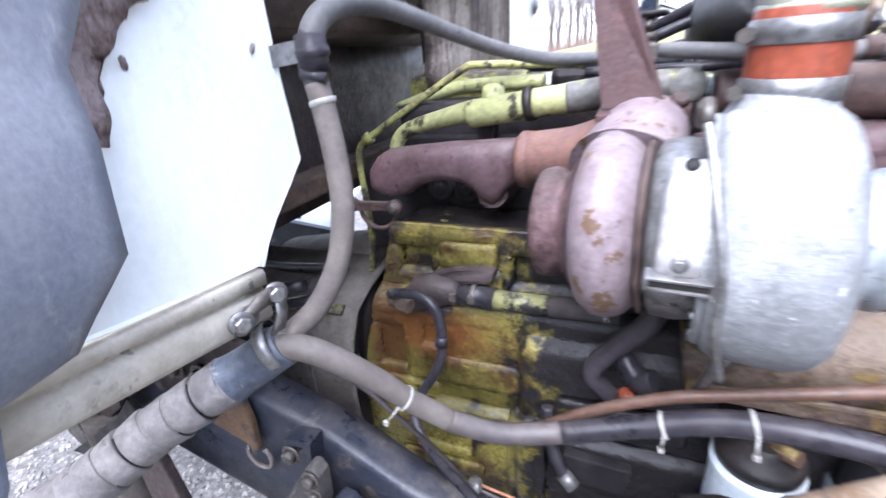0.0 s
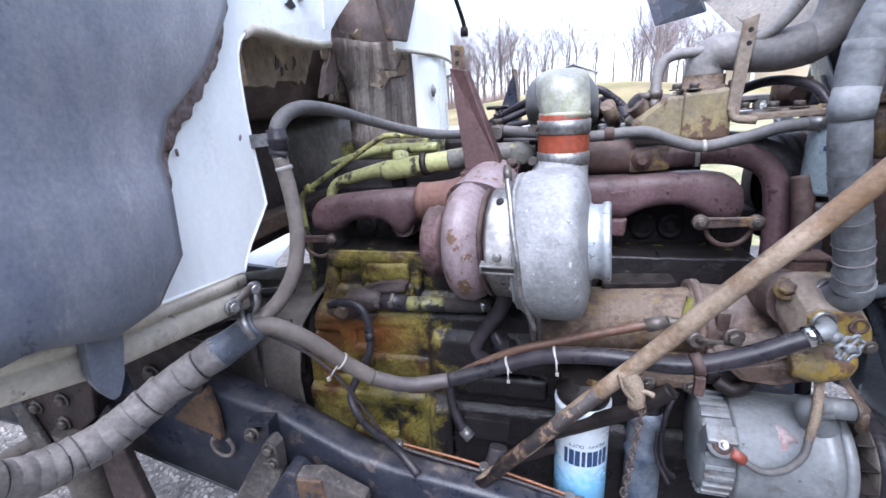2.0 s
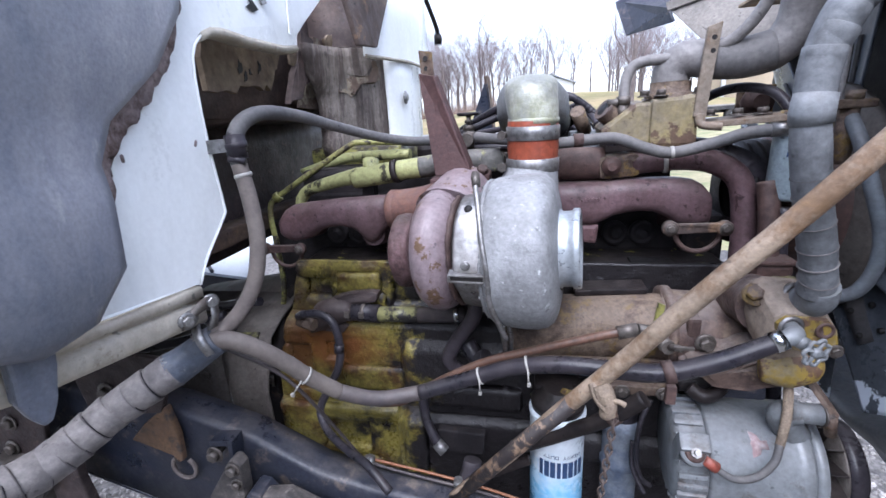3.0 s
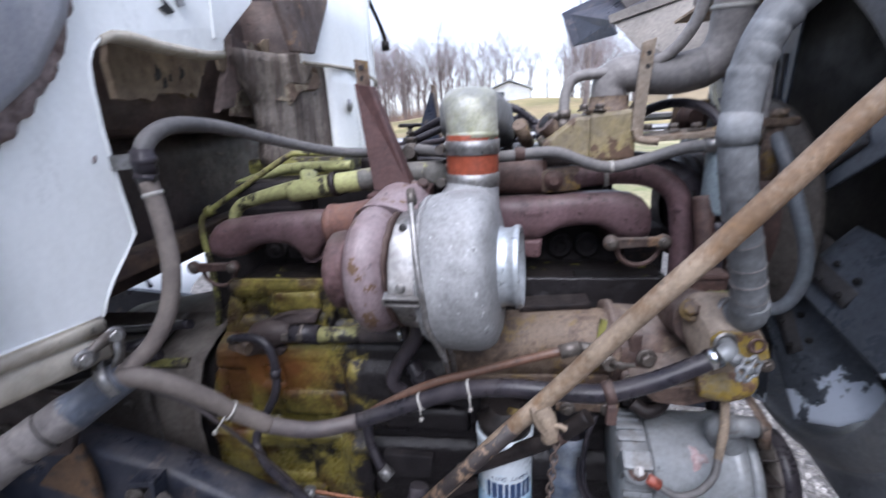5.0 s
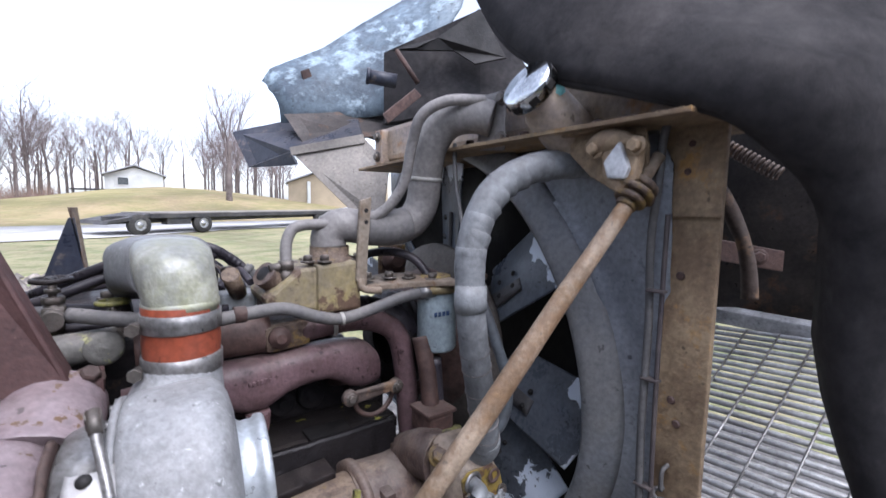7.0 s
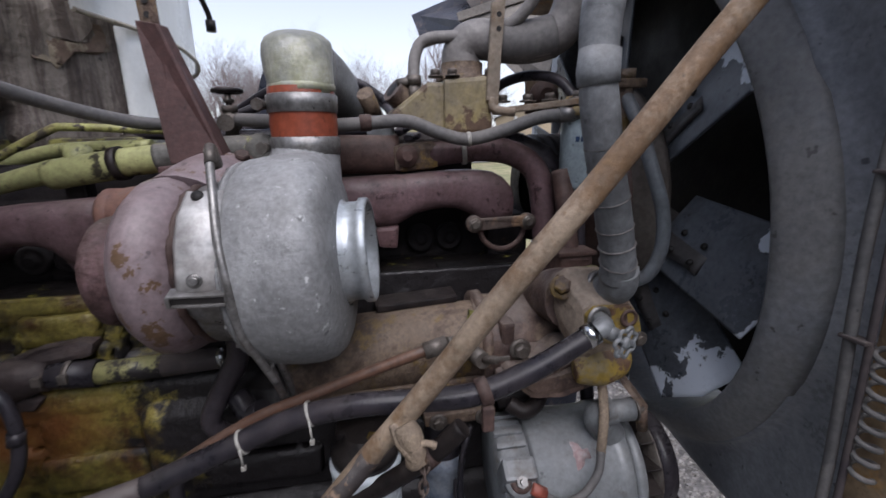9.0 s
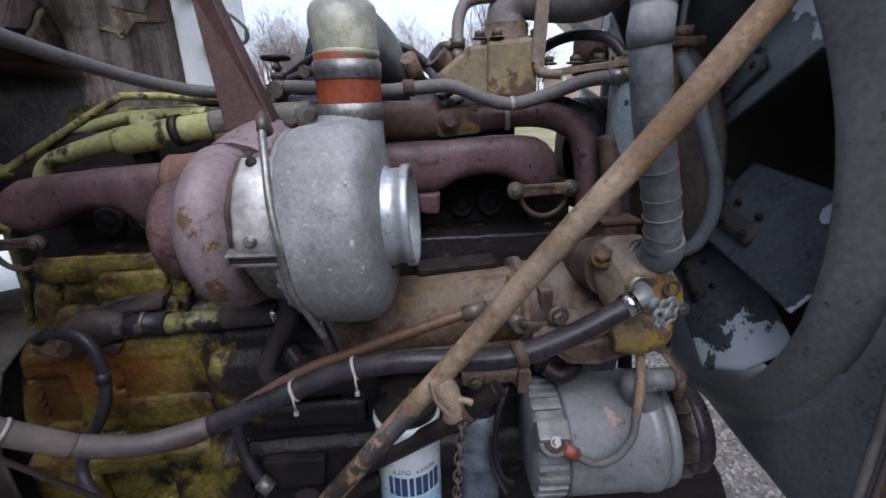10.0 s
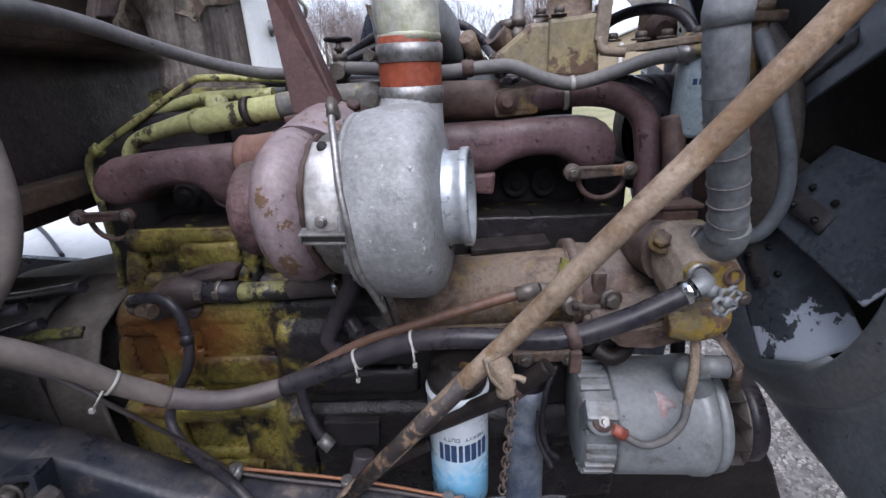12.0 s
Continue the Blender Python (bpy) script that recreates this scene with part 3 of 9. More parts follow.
def thing(name, base, label, category, group="", kind=""):
    ob = new(name)
    ob.location = base
    ob.empty_display_size = 0.02
    return tagged(ob, label, category, group, kind)


def part(name, b, material, parent, label=""):
    """One mesh under a thing or a part; b is in world coordinates."""
    me = bpy.data.meshes.new(name)
    base = Vector((0, 0, 0))
    p = parent
    while p:
        base += p.location
        p = p.parent
    bmesh.ops.translate(b.bm, vec=-base, verts=b.bm.verts)
    bmesh.ops.recalc_face_normals(b.bm, faces=b.bm.faces)
    b.bm.to_mesh(me)
    b.bm.free()
    me.materials.append(M[material] if isinstance(material, str) else material)
    ob = new(name, me)
    ob.parent = parent
    return tagged(ob, label)


def solo(name, b, material, label, category, group="", kind="", base=None):
    """A thing of one mesh."""
    me = bpy.data.meshes.new(name)
    c = Vector(base) if base else sum((v.co for v in b.bm.verts), Vector()) / len(b.bm.verts)
    bmesh.ops.translate(b.bm, vec=-c, verts=b.bm.verts)
    bmesh.ops.recalc_face_normals(b.bm, faces=b.bm.faces)
    b.bm.to_mesh(me)
    b.bm.free()
    me.materials.append(M[material])
    ob = new(name, me)
    ob.location = c
    return tagged(ob, label, category, group, kind)


# ---- engine block ----
def along(pts, u):
    """The place and the direction u control points along a line."""
    i = min(int(u), len(pts) - 2)
    return Vector(pts[i]).lerp(Vector(pts[i + 1]), u - i), (Vector(pts[i + 1]) - Vector(pts[i])).normalized()


def lerp(a, b, t):
    return tuple(p + (q - p) * t for p, q in zip(a, b))


block = thing("engine_block", (0.08, 0.8, 0.62), "large diesel engine block, worn sulphur-yellow paint under black oil", "engine block")
part("crankcase", Build().box((0.09, 0.86, 0.945), (0.9, 0.48, 0.69), bevel=0.01), "block_dark", block)
part("rear_plate", Build().box((-0.43, 0.97, 0.93), (0.14, 0.48, 0.86), bevel=0.012), "sooty", block, "sooty black rear housing")
part("front_cover", Build().box((0.515, 0.8, 1.13), (0.085, 0.2, 0.48), bevel=0.012), "sooty", block, "sooty black timing cover")
part("front_foot", Build().box((0.52, 0.8, 0.8), (0.1, 0.3, 0.36), bevel=0.02), "sooty", block)
part("cylinder_head", Build().box((0.045, 0.91, 1.36), (0.87, 0.38, 0.15), bevel=0.012).box((0.03, 0.91, 1.4), (0.84, 0.376, 0.17), bevel=0.012), "sooty", block)


def step(v, a, z):
    t = max(0.0, min(1.0, (v - a) / (z - a)))
    return t * t * (3 - 2 * t)


def pad(x, z, x0, x1, z0, z1, soft=0.012):
    """A soft-edged raised pad."""
    return step(x, x0, x0 + soft) * (1 - step(x, x1 - soft, x1)) * step(z, z0, z0 + soft) * (1 - step(z, z1 - soft, z1))


def block_y(x, z):
    """Depth of the cast block side."""
    y = 0.6 - 0.028 * (1 - step(z, 1.15, 1.175)) - 0.02 * (1 - step(z, 0.94, 0.955)) - 0.02 * step(x, -0.12, -0.1) * (1 - step(z, 1.1, 1.13))
    for x0, x1, z0, z1, h in ((-0.36, -0.275, 1.2, 1.268, -0.03), (-0.262, -0.168, 1.232, 1.27, 0.014), (-0.268, -0.16, 1.17, 1.222, 0.016), (-0.15, -0.03, 1.19, 1.262, -0.024), (0.0, 0.12, 1.19, 1.265, -0.026),
                              (-0.41, -0.335, 1.0, 1.11, -0.016), (-0.315, -0.25, 1.06, 1.12, -0.012), (-0.26, -0.12, 0.998, 1.05, 0.014), (-0.4, -0.28, 0.95, 0.985, 0.012), (-0.34, -0.2, 0.83, 0.925, -0.018), (-0.36, -0.19, 0.79, 0.815, 0.012), (-0.13, -0.07, 0.8, 0.96, 0.022), (-0.05, 0.14, 0.985, 1.03, 0.018), (0.2, 0.42, 0.9, 1.06, 0.03)):
        y -= 0.72 * h * pad(x, z, x0, x1, z0, z1, 0.006)
    for z0, h in ((1.283, 0.009), (1.137, 0.006), (0.943, 0.007)):
        y -= h * (1 - step(x, -0.2, -0.12)) * math.exp(-((z - z0) / 0.006) ** 2) * (0.6 + 0.6 * noise.noise(Vector((x * 9, z0 * 7, 2))))
    return y + 0.002 * noise.noise(Vector((x * 16, z * 16, 0))) + 0.0014 * noise.noise(Vector((x * 38, z * 38, 0))) + 0.0015 * noise.noise(Vector((x * 70, z * 70, 4)))


rows = []
for i in range(131):
    z = 0.72 + 0.58 * i / 130
    x0 = -0.355 - 0.08 * min(1.0, max(0.0, (1.3 - z) / 0.28))
    rows.append([(x0 + (0.52 - x0) * j / 200, block_y(x0 + (0.52 - x0) * j / 200, z), z) for j in range(201)])
part("side_casting", Build().sheet(rows, 0.012), "block_mix", block, "peeling sulphur-yellow paint, rust runs and black oil")
b = Build().prism([(-0.215, 0.558, 1.008), (-0.125, 0.556, 1.01), (-0.125, 0.556, 1.03), (-0.215, 0.558, 1.028)], (0, 0.012, 0), 0.003)
part("casting_tag", b, "block_mix", block, "raised casting plate")
for k in range(7):
    part("casting_mark", Build().box((-0.204 + 0.0115 * k, 0.5555, 1.019), (0.006, 0.003, 0.011), bevel=0.001), "brown", block)
part("yellow_foot", Build().prism([(-0.135, 0.53, 0.80), (-0.055, 0.525, 0.79), (-0.06, 0.525, 0.93), (-0.075, 0.525, 0.95), (-0.11, 0.53, 0.955)], (0, 0.05, 0), 0.008), "yellow_dirty", block)
for x, z in ((-0.3, 1.14), (-0.21, 1.142), (-0.12, 1.145), (-0.05, 1.125), (-0.215, 1.045), (-0.3, 0.945), (-0.13, 0.94), (0.05, 1.01), (0.13, 1.05)):
    part("bolt", Build().bolt((x, block_y(x, z) - 0.001, z), (0, -1, 0), 0.0085, 0.009), "block_mix", block)
for x, z in ((-0.085, 0.925), (-0.075, 0.815)):
    part("bolt", Build().bolt((x, 0.523, z), (0, -1, 0), 0.011, 0.01), "bolt", block)
# port covers beneath the manifold
for x in (-0.28, 0.1, 0.37):
    for dx in (-0.028, 0.028):
        b = Build().lathe((x + dx, 0.722, 1.33), (0, -1, 0), [(-0.01, 0.027), (0.016, 0.026), (0.02, 0.022), (0.017, 0.018), (0.018, 0.01), (0.026, 0.008)], 24, caps=True)
        part("port_cover", b, "sooty", block)
part("ledge", Build().box((0.25, 0.62, 1.265), (0.12, 0.05, 0.04)).box((0.4, 0.63, 1.27), (0.08, 0.05, 0.05)), "pit", block)

# rocker covers on the head
for k, x in enumerate((-0.29, 0.0, 0.29)):
    c = thing("rocker_cover", (x, 0.93, 1.48), "low cast rocker cover with dull yellow and black oily patches", "engine cover", "rocker covers along the head")
    part("cover", Build().box((x, 0.93, 1.505), (0.25, 0.2, 0.05), bevel=0.015), "yellow_dirty" if k < 1 else "grime", c)
    for dx in (-0.09, 0.09):
        part("bolt", Build().bolt((x + dx, 0.87, 1.53), (0, 0, 1), 0.011, 0.012), "bolt", c)

# ---- exhaust manifold ----
man = thing("exhaust_manifold", (0.05, 0.62, 1.33), "long cast-iron exhaust manifold with purple-brown rust", "exhaust manifold")
REAR = ((-0.39, 1.386, 1.364), (-0.386, 1.4, 1.352), (-0.376, 1.414, 1.344), (-0.36, 1.423, 1.341), (-0.324, 1.428, 1.348), (-0.302, 1.43, 1.364), (-0.277, 1.432, 1.372), (-0.248, 1.435, 1.375), (-0.224, 1.436, 1.371), (-0.206, 1.437, 1.361), (-0.192, 1.438, 1.344), (-0.178, 1.439, 1.336), (-0.163, 1.44, 1.343), (-0.152, 1.44, 1.361), (-0.123, 1.442, 1.379))
FRONT = ((0.1, 1.446, 1.38), (0.19, 1.456, 1.392), (0.227, 1.458, 1.386), (0.255, 1.459, 1.374), (0.283, 1.46, 1.374), (0.298, 1.46, 1.381), (0.32, 1.461, 1.393), (0.344, 1.463, 1.399), (0.367, 1.463, 1.401), (0.39, 1.464, 1.4), (0.414, 1.464, 1.389), (0.432, 1.463, 1.376), (0.456, 1.459, 1.369), (0.472, 1.45, 1.37), (0.484, 1.436, 1.376), (0.489, 1.42, 1.388))


def arch(cols):
    """A cast arch: rounded sections set side by side, each with its top and its underside."""
    secs = [((x, 0.62, (top + low) / 2), 0.034 if 0 < k < len(cols) - 1 else 0.02, (top - low) / 2, 0.72, (0, 1, 0), (0, 0, 1)) for k, (x, top, low) in enumerate(cols)]
    return Build().loft(secs, 28)


part("rear_section", arch(REAR), "manifold", man)
part("port_leg", Build().tube([(-0.178, 0.615, 1.355), (-0.178, 0.66, 1.345), (-0.178, 0.73, 1.345)], 0.026, 16), "manifold", man)
part("port_leg", Build().tube([(-0.36, 0.625, 1.37), (-0.36, 0.68, 1.36), (-0.36, 0.73, 1.355)], 0.03, 16), "manifold", man)
b = Build()
b.tube([(-0.125, 0.605, 1.413), (-0.05, 0.59, 1.42), (0.0, 0.58, 1.43)], [0.038, 0.042, 0.05], 20)
b.lathe((-0.13, 0.605, 1.412), (1, -0.05, 0), [(0, 0.037), (0.004, 0.042), (0.016, 0.042), (0.02, 0.037)], 24)
part("centre_section", b, "manifold_orange", man, "orange-rusted joint section")
part("front_section", arch(FRONT), "manifold", man)
part("port_leg", Build().tube([(0.265, 0.63, 1.39), (0.264, 0.67, 1.37), (0.262, 0.73, 1.355)], 0.028, 16), "manifold", man)
part("port_leg", Build().tube([(0.455, 0.63, 1.41), (0.455, 0.68, 1.38), (0.455, 0.73, 1.36)], 0.03, 16), "manifold", man)
part("port_foot", Build().prism([(0.252, 0.592, 1.376), (0.258, 0.592, 1.343), (0.288, 0.592, 1.34), (0.292, 0.592, 1.378)], (0, 0.03, 0), 0.006), "manifold", man)
for k in range(6):
    part("casting_mark", Build().box((0.258 + 0.006 * k, 0.5855, 1.428 + 0.0004 * k), (0.0035, 0.003, 0.006), bevel=0.0008), "manifold", man)
b = Build().prism([(0.0, 0.56, 1.462), (0.085, 0.56, 1.468), (0.085, 0.62, 1.468), (0.0, 0.62, 1.462)], (0, 0, 0.02), 0.004)
part("turbo_flange", b, "bracket", man)
part("bolt", Build().bolt((0.07, 0.57, 1.487), (0.2, -0.6, 0.8), 0.011, 0.014), "rust", man)

# lifting straps with half rings
for name, (xa, xb, y, z) in (("rear", (-0.445, -0.345, 0.6, 1.325)), ("front", (0.4, 0.5, 0.55, 1.383))):
    s = thing("lifting_strap", (xa, y, z), "rusty clamp strap with a half-round loop on the engine head", "clamp", "lifting straps")
    part("strap", Build().prism([(xa, y - 0.006, z - 0.012), (xb, y - 0.006, z - 0.006), (xb, y - 0.006, z + 0.01), ((xa + xb) / 2, y - 0.008, z + 0.009), (xa, y - 0.006, z + 0.008)], (0, 0.011, 0), 0.003), "rust_dusty" if name == "front" else "rust", s)
    xc = (xa + xb) / 2 + 0.005
    part("loop", Build().tube([(xc + 0.038 * math.cos(a), y + 0.006, z - 0.005 + 0.04 * math.sin(a)) for a in [math.pi + math.pi * k / 6 for k in range(7)]], 0.0045, 10), "rust", s)
    for x in (xa + 0.006, xb - 0.006):
        part("eye", Build().lathe((x, y - 0.004, z), (0, -1, 0), [(-0.008, 0.0135), (0.003, 0.0135), (0.0045, 0.011)], 18, caps=True), "rust_dusty" if name == "front" else "rust", s)
        part("bolt", Build().bolt((x, y - 0.008, z), (0, -1, 0), 0.007, 0.005), "bolt", s)

# ---- turbocharger ----
AX, AY, AZ = 0.0, 0.435, 1.392
SWING = Matrix.Translation((0.12, 0.4516, 1.373)) @ Matrix.Rotation(radians(-7.5), 4, "Z") @ Matrix.Rotation(radians(-3.2), 4, "Y") @ Matrix.Translation((-0.12, -AY, -AZ))


def swing(b):
    """Sets a piece built along x onto the shaft, which leans towards the front."""
    bmesh.ops.transform(b.bm, matrix=SWING, verts=b.bm.verts)
    return b


turbo = thing("turbocharger", (0.06, AY, 1.27), "large turbocharger, grey cast compressor and pink-brown rusted turbine", "turbocharger")


b = Build()
prof = [(0.105, 0.06), (0.106, 0.113), (0.108, 0.1175), (0.115, 0.121), (0.135, 0.1235), (0.158, 0.125), (0.178, 0.1245), (0.192, 0.121), (0.202, 0.113), (0.208, 0.1), (0.212, 0.082), (0.213, 0.066)]
b.lathe((AX, AY, AZ), (1, 0, 0), [(a, r * 1.035 if r > 0.07 else r) for a, r in prof], 64, swell=lambda w: 1.0 + 0.03 * math.cos(w - math.pi * 0.8))
swing(b)
b.tube([(0.15, 0.5, 1.4), (0.155, 0.508, 1.45), (0.163, 0.515, 1.49), (0.165, 0.517, 1.52)], [0.062, 0.057, 0.046, 0.041], 28)
part("compressor_housing", b, "alu", turbo, "sand-cast aluminium, stained and pitted")
b = Build()
b.lathe((AX, AY, AZ), (1, 0, 0), [(0.205, 0.066), (0.213, 0.066), (0.217, 0.062), (0.231, 0.062), (0.234, 0.066), (0.243, 0.066), (0.245, 0.063), (0.243, 0.058), (0.21, 0.052), (0.18, 0.045)], 48)
part("inlet_ring", swing(b), "alu_bright", turbo, "bright machined inlet lip")
b = Build().lathe((0.175, AY, AZ), (1, 0, 0), [(0, 0.05), (0.005, 0.046), (0.03, 0.012), (0.036, 0.0)], 24)
for k in range(10):
    a = 2 * math.pi * k / 10
    d1, d2 = Vector((0, math.cos(a), math.sin(a))), Vector((0, math.cos(a + 0.5), math.sin(a + 0.5)))
    o = Vector((0.18, AY, AZ))
    b.prism([o + d1 * 0.012, o + d2 * 0.046, o + d2 * 0.046 + Vector((0.012, 0, 0)), o + d1 * 0.014 + Vector((0.02, 0, 0))], (0, 0.001, 0.001), 0)
part("compressor_wheel", swing(b), "steel", turbo)
b = Build().lathe((AX, AY, AZ), (1, 0, 0), [(0.099, 0.06), (0.099, 0.119), (0.102, 0.1205), (0.1055, 0.1205), (0.1055, 0.06)], 56)
part("back_plate", swing(b), "alu", turbo)
for k in range(22):
    a = 2 * math.pi * (k + 0.4) / 22
    part("rim_bolt", swing(Build().cyl((0.096, AY + 0.115 * math.cos(a), AZ + 0.115 * math.sin(a)), (0.1, AY + 0.115 * math.cos(a), AZ + 0.115 * math.sin(a)), 0.0042, 6)), "steel", turbo)
b = Build().lathe((AX, AY, AZ), (1, 0, 0), [(0.048, 0.05), (0.05, 0.083), (0.058, 0.097), (0.08, 0.099), (0.097, 0.096), (0.1, 0.05)], 40)
swing(b)
b.lathe((0.075, 0.4, 1.345), (0, -0.2, -1), [(0, 0.045), (0.015, 0.04), (0.028, 0.028), (0.03, 0.0)], 24)
part("bearing_housing", b, "steel", turbo, "heat-stained centre housing")
part("clamp_lug", Build().box((0.07, 0.3345, 1.3715), (0.056, 0.016, 0.003), (14, 2, 0), 0.001).box((0.07, 0.3355, 1.3605), (0.05, 0.016, 0.003), (8, 2, 0), 0.001).box((0.043, 0.334, 1.366), (0.004, 0.014, 0.012), (8, 2, 0), 0.001).box((0.096, 0.334, 1.367), (0.004, 0.014, 0.012), (8, 2, 0), 0.001), "steel", turbo, "bright folded clamp lug")
part("lug_slot", Build().box((0.07, 0.335, 1.366), (0.05, 0.011, 0.009), (8, 2, 0), 0.001), "pit", turbo, "black slot of the lug")
rows = [[(x0, y + 0.004, z), (x0 + 0.004, y, z), ((x0 + x1) / 2, y - 0.004, z), (x1 - 0.003, y, z), (x1, y + 0.004, z)] for x0, x1, y, z in ((0.058, 0.093, 0.374, 1.467), (0.052, 0.095, 0.354, 1.445), (0.049, 0.096, 0.342, 1.418), (0.048, 0.095, 0.337, 1.39), (0.047, 0.094, 0.336, 1.373))]
part("cover_plate", Build().sheet(rows, 0.003), "plate", turbo, "pale curved cover plate")
part("plate_hole", Build().lathe((0.071, 0.368, 1.4625), (0, -0.75, 0.66), [(0, 0.0065), (0.002, 0.006), (0.0025, 0.0)], 16), "pit", turbo)
part("bolt", Build().bolt((0.068, 0.333, 1.384), (0, -1, 0.15), 0.005, 0.004), "steel", turbo)
b = Build()
sw = lambda w: 1.0 + 0.06 * math.cos(w - math.pi * 0.15)
b.lathe((AX, AY, AZ - 0.004), (1, 0, 0), [(-0.027, 0.06), (-0.025, 0.078), (-0.017, 0.096), (-0.002, 0.107), (0.014, 0.108), (0.03, 0.101), (0.041, 0.089), (0.046, 0.072), (0.046, 0.05)], 56, swell=sw)
swing(b)
b.tube([(0.02, 0.5, 1.42), (0.03, 0.54, 1.445), (0.04, 0.585, 1.455)], [0.07, 0.055, 0.05], 20)
part("turbine_housing", b, "turbine", turbo, "pink-brown scaled iron with tan flakes")
b = Build().lathe((AX, AY, AZ), (1, 0, 0), [(0.043, 0.09), (0.0445, 0.0965), (0.049, 0.0965), (0.051, 0.091), (0.051, 0.08)], 72, swell=lambda w: 1.0 + 0.014 * math.sin(7 * w) + 0.016 * math.sin(17 * w + 1) + 0.01 * math.sin(31 * w))
part("clamp_band", swing(b), "rust", turbo, "crumbling rusty clamp band")
b = Build().lathe((AX, AY, AZ), (1, 0, 0), [(-0.025, 0.082), (-0.033, 0.072), (-0.039, 0.062), (-0.046, 0.061), (-0.05, 0.067), (-0.06, 0.069), (-0.07, 0.067), (-0.074, 0.06), (-0.06, 0.05), (-0.02, 0.05)], 48, swell=lambda w: 1.0 + 0.012 * math.sin(11 * w) * math.cos(5 * w))
part("exhaust_outlet", swing(b), "outlet", turbo, "crusted dark red outlet flange")
b = Build().tube([(0.0795, 0.398, 1.503), (0.081, 0.386, 1.488), (0.086, 0.365, 1.463), (0.091, 0.343, 1.428), (0.097, 0.329, 1.395), (0.101, 0.327, 1.362), (0.103, 0.333, 1.324), (0.112, 0.35, 1.289), (0.124, 0.37, 1.245)], 0.0045, 12)
part("oil_line", b, "steel", turbo, "braided steel oil line")
b = Build().cyl((0.0785, 0.405, 1.511), (0.0805, 0.39, 1.493), 0.0058, 14).cyl((0.079, 0.415, 1.49), (0.0785, 0.402, 1.508), 0.0075, 6)
part("oil_fitting", b, "bolt", turbo)
b = Build().tube([(0.128, 0.375, 1.27), (0.13, 0.4, 1.235), (0.128, 0.44, 1.18), (0.125, 0.47, 1.13)], 0.0045, 10).tube([(0.118, 0.37, 1.27), (0.12, 0.4, 1.22), (0.12, 0.45, 1.16)], 0.005, 8)
part("drain_line", b, "steel", turbo)
b = Build().tube([(0.07, 0.43, 1.3), (0.06, 0.46, 1.24), (0.02, 0.49, 1.17), (0.0, 0.5, 1.12), (0.03, 0.51, 1.08)], 0.0145, 12)
part("oil_drain_hose", b, "rubber_black", turbo)

# triangular bracket on the turbine flange
brk = thing("triangular_bracket", (0.02, 0.54, 1.485), "tall dark red rusty triangular steel bracket", "bracket")
part("blade", Build().prism([(-0.046, 0.588, 1.674), (-0.013, 0.572, 1.667), (0.055, 0.542, 1.49), (-0.016, 0.548, 1.488)], (0.002, 0.006, 0), 0.0015), "bracket", brk)
part("fold", Build().prism([(-0.013, 0.572, 1.667), (0.055, 0.542, 1.49), (0.058, 0.58, 1.49), (-0.008, 0.592, 1.667)], (-0.004, 0.0, 0), 0.001), "bracket", brk)
b = Build().prism([(-0.042, 0.595, 1.66), (-0.014, 0.582, 1.655), (-0.018, 0.59, 1.71), (-0.046, 0.6, 1.716)], (0.0, 0.004, 0), 0.001)
part("tab", b, "tan", brk)
for x, z in ((-0.032, 1.7), (-0.031, 1.682)):
    part("hole", Build().cyl((x, 0.596, z), (x, 0.5915, z), 0.0045, 10), "pit", brk)
part("foot", Build().prism([(-0.02, 0.515, 1.478), (0.06, 0.525, 1.48), (0.06, 0.6, 1.48), (-0.02, 0.6, 1.478)], (0, 0, 0.008), 0.002), "bracket", brk)

# ---- coupling and intake elbow ----
cpl = thing("hose_coupling", (0.165, 0.517, 1.5), "orange silicone coupling with two steel band clamps", "hose coupling")
d = Vector((0.004, 0.004, 1)).normalized()
o = Vector((0.165, 0.517, 1.498))
part("silicone_sleeve", Build().lathe(o, d, [(0.0, 0.04), (0.004, 0.0425), (0.02, 0.0425), (0.04, 0.0435), (0.06, 0.0425), (0.083, 0.0425), (0.087, 0.04)], 40), "orange", cpl)
for a in (-0.003, 0.05):
    part("band_clamp", Build().lathe(o, d, [(a + 0.002, 0.0432), (a + 0.003, 0.0452), (a + 0.024, 0.0452), (a + 0.025, 0.0432)], 40), "steel", cpl, "bright steel band")
    part("clamp_bolt", Build().cyl(o + d * (a + 0.012) + Vector((-0.046, -0.006, 0)), o + d * (a + 0.012) + Vector((-0.05, -0.024, 0)), 0.0055, 8).cyl(o + d * (a + 0.012) + Vector((-0.05, -0.02, 0)), o + d * (a + 0.012) + Vector((-0.052, -0.028, 0)), 0.008, 6), "bolt", cpl)
elb = thing("intake_elbow", (0.167, 0.53, 1.58), "grey cast intake elbow with mossy yellow wear", "intake pipe")
X, Y, Z = (1, 0, 0), (0, 1, 0), (0, 0, 1)
secs = [((0.166, 0.518, 1.572), 0.0405, 0.0405), ((0.166, 0.52, 1.588), 0.042, 0.042), ((0.164, 0.525, 1.604), 0.0435, 0.046), ((0.162, 0.541, 1.621), 0.045, 0.06), ((0.162, 0.558, 1.636), 0.0455, 0.072), ((0.162, 0.572, 1.645), 0.044, 0.073), ((0.162, 0.583, 1.652), 0.038, 0.066), ((0.162, 0.59, 1.656), 0.027, 0.05), ((0.162, 0.594, 1.658), 0.012, 0.026)]
b = Build().loft([(c, hx, hy, 0.85, X, Y) for c, hx, hy in secs], 44)
part("pipe", b, "alu_mossy", elb)
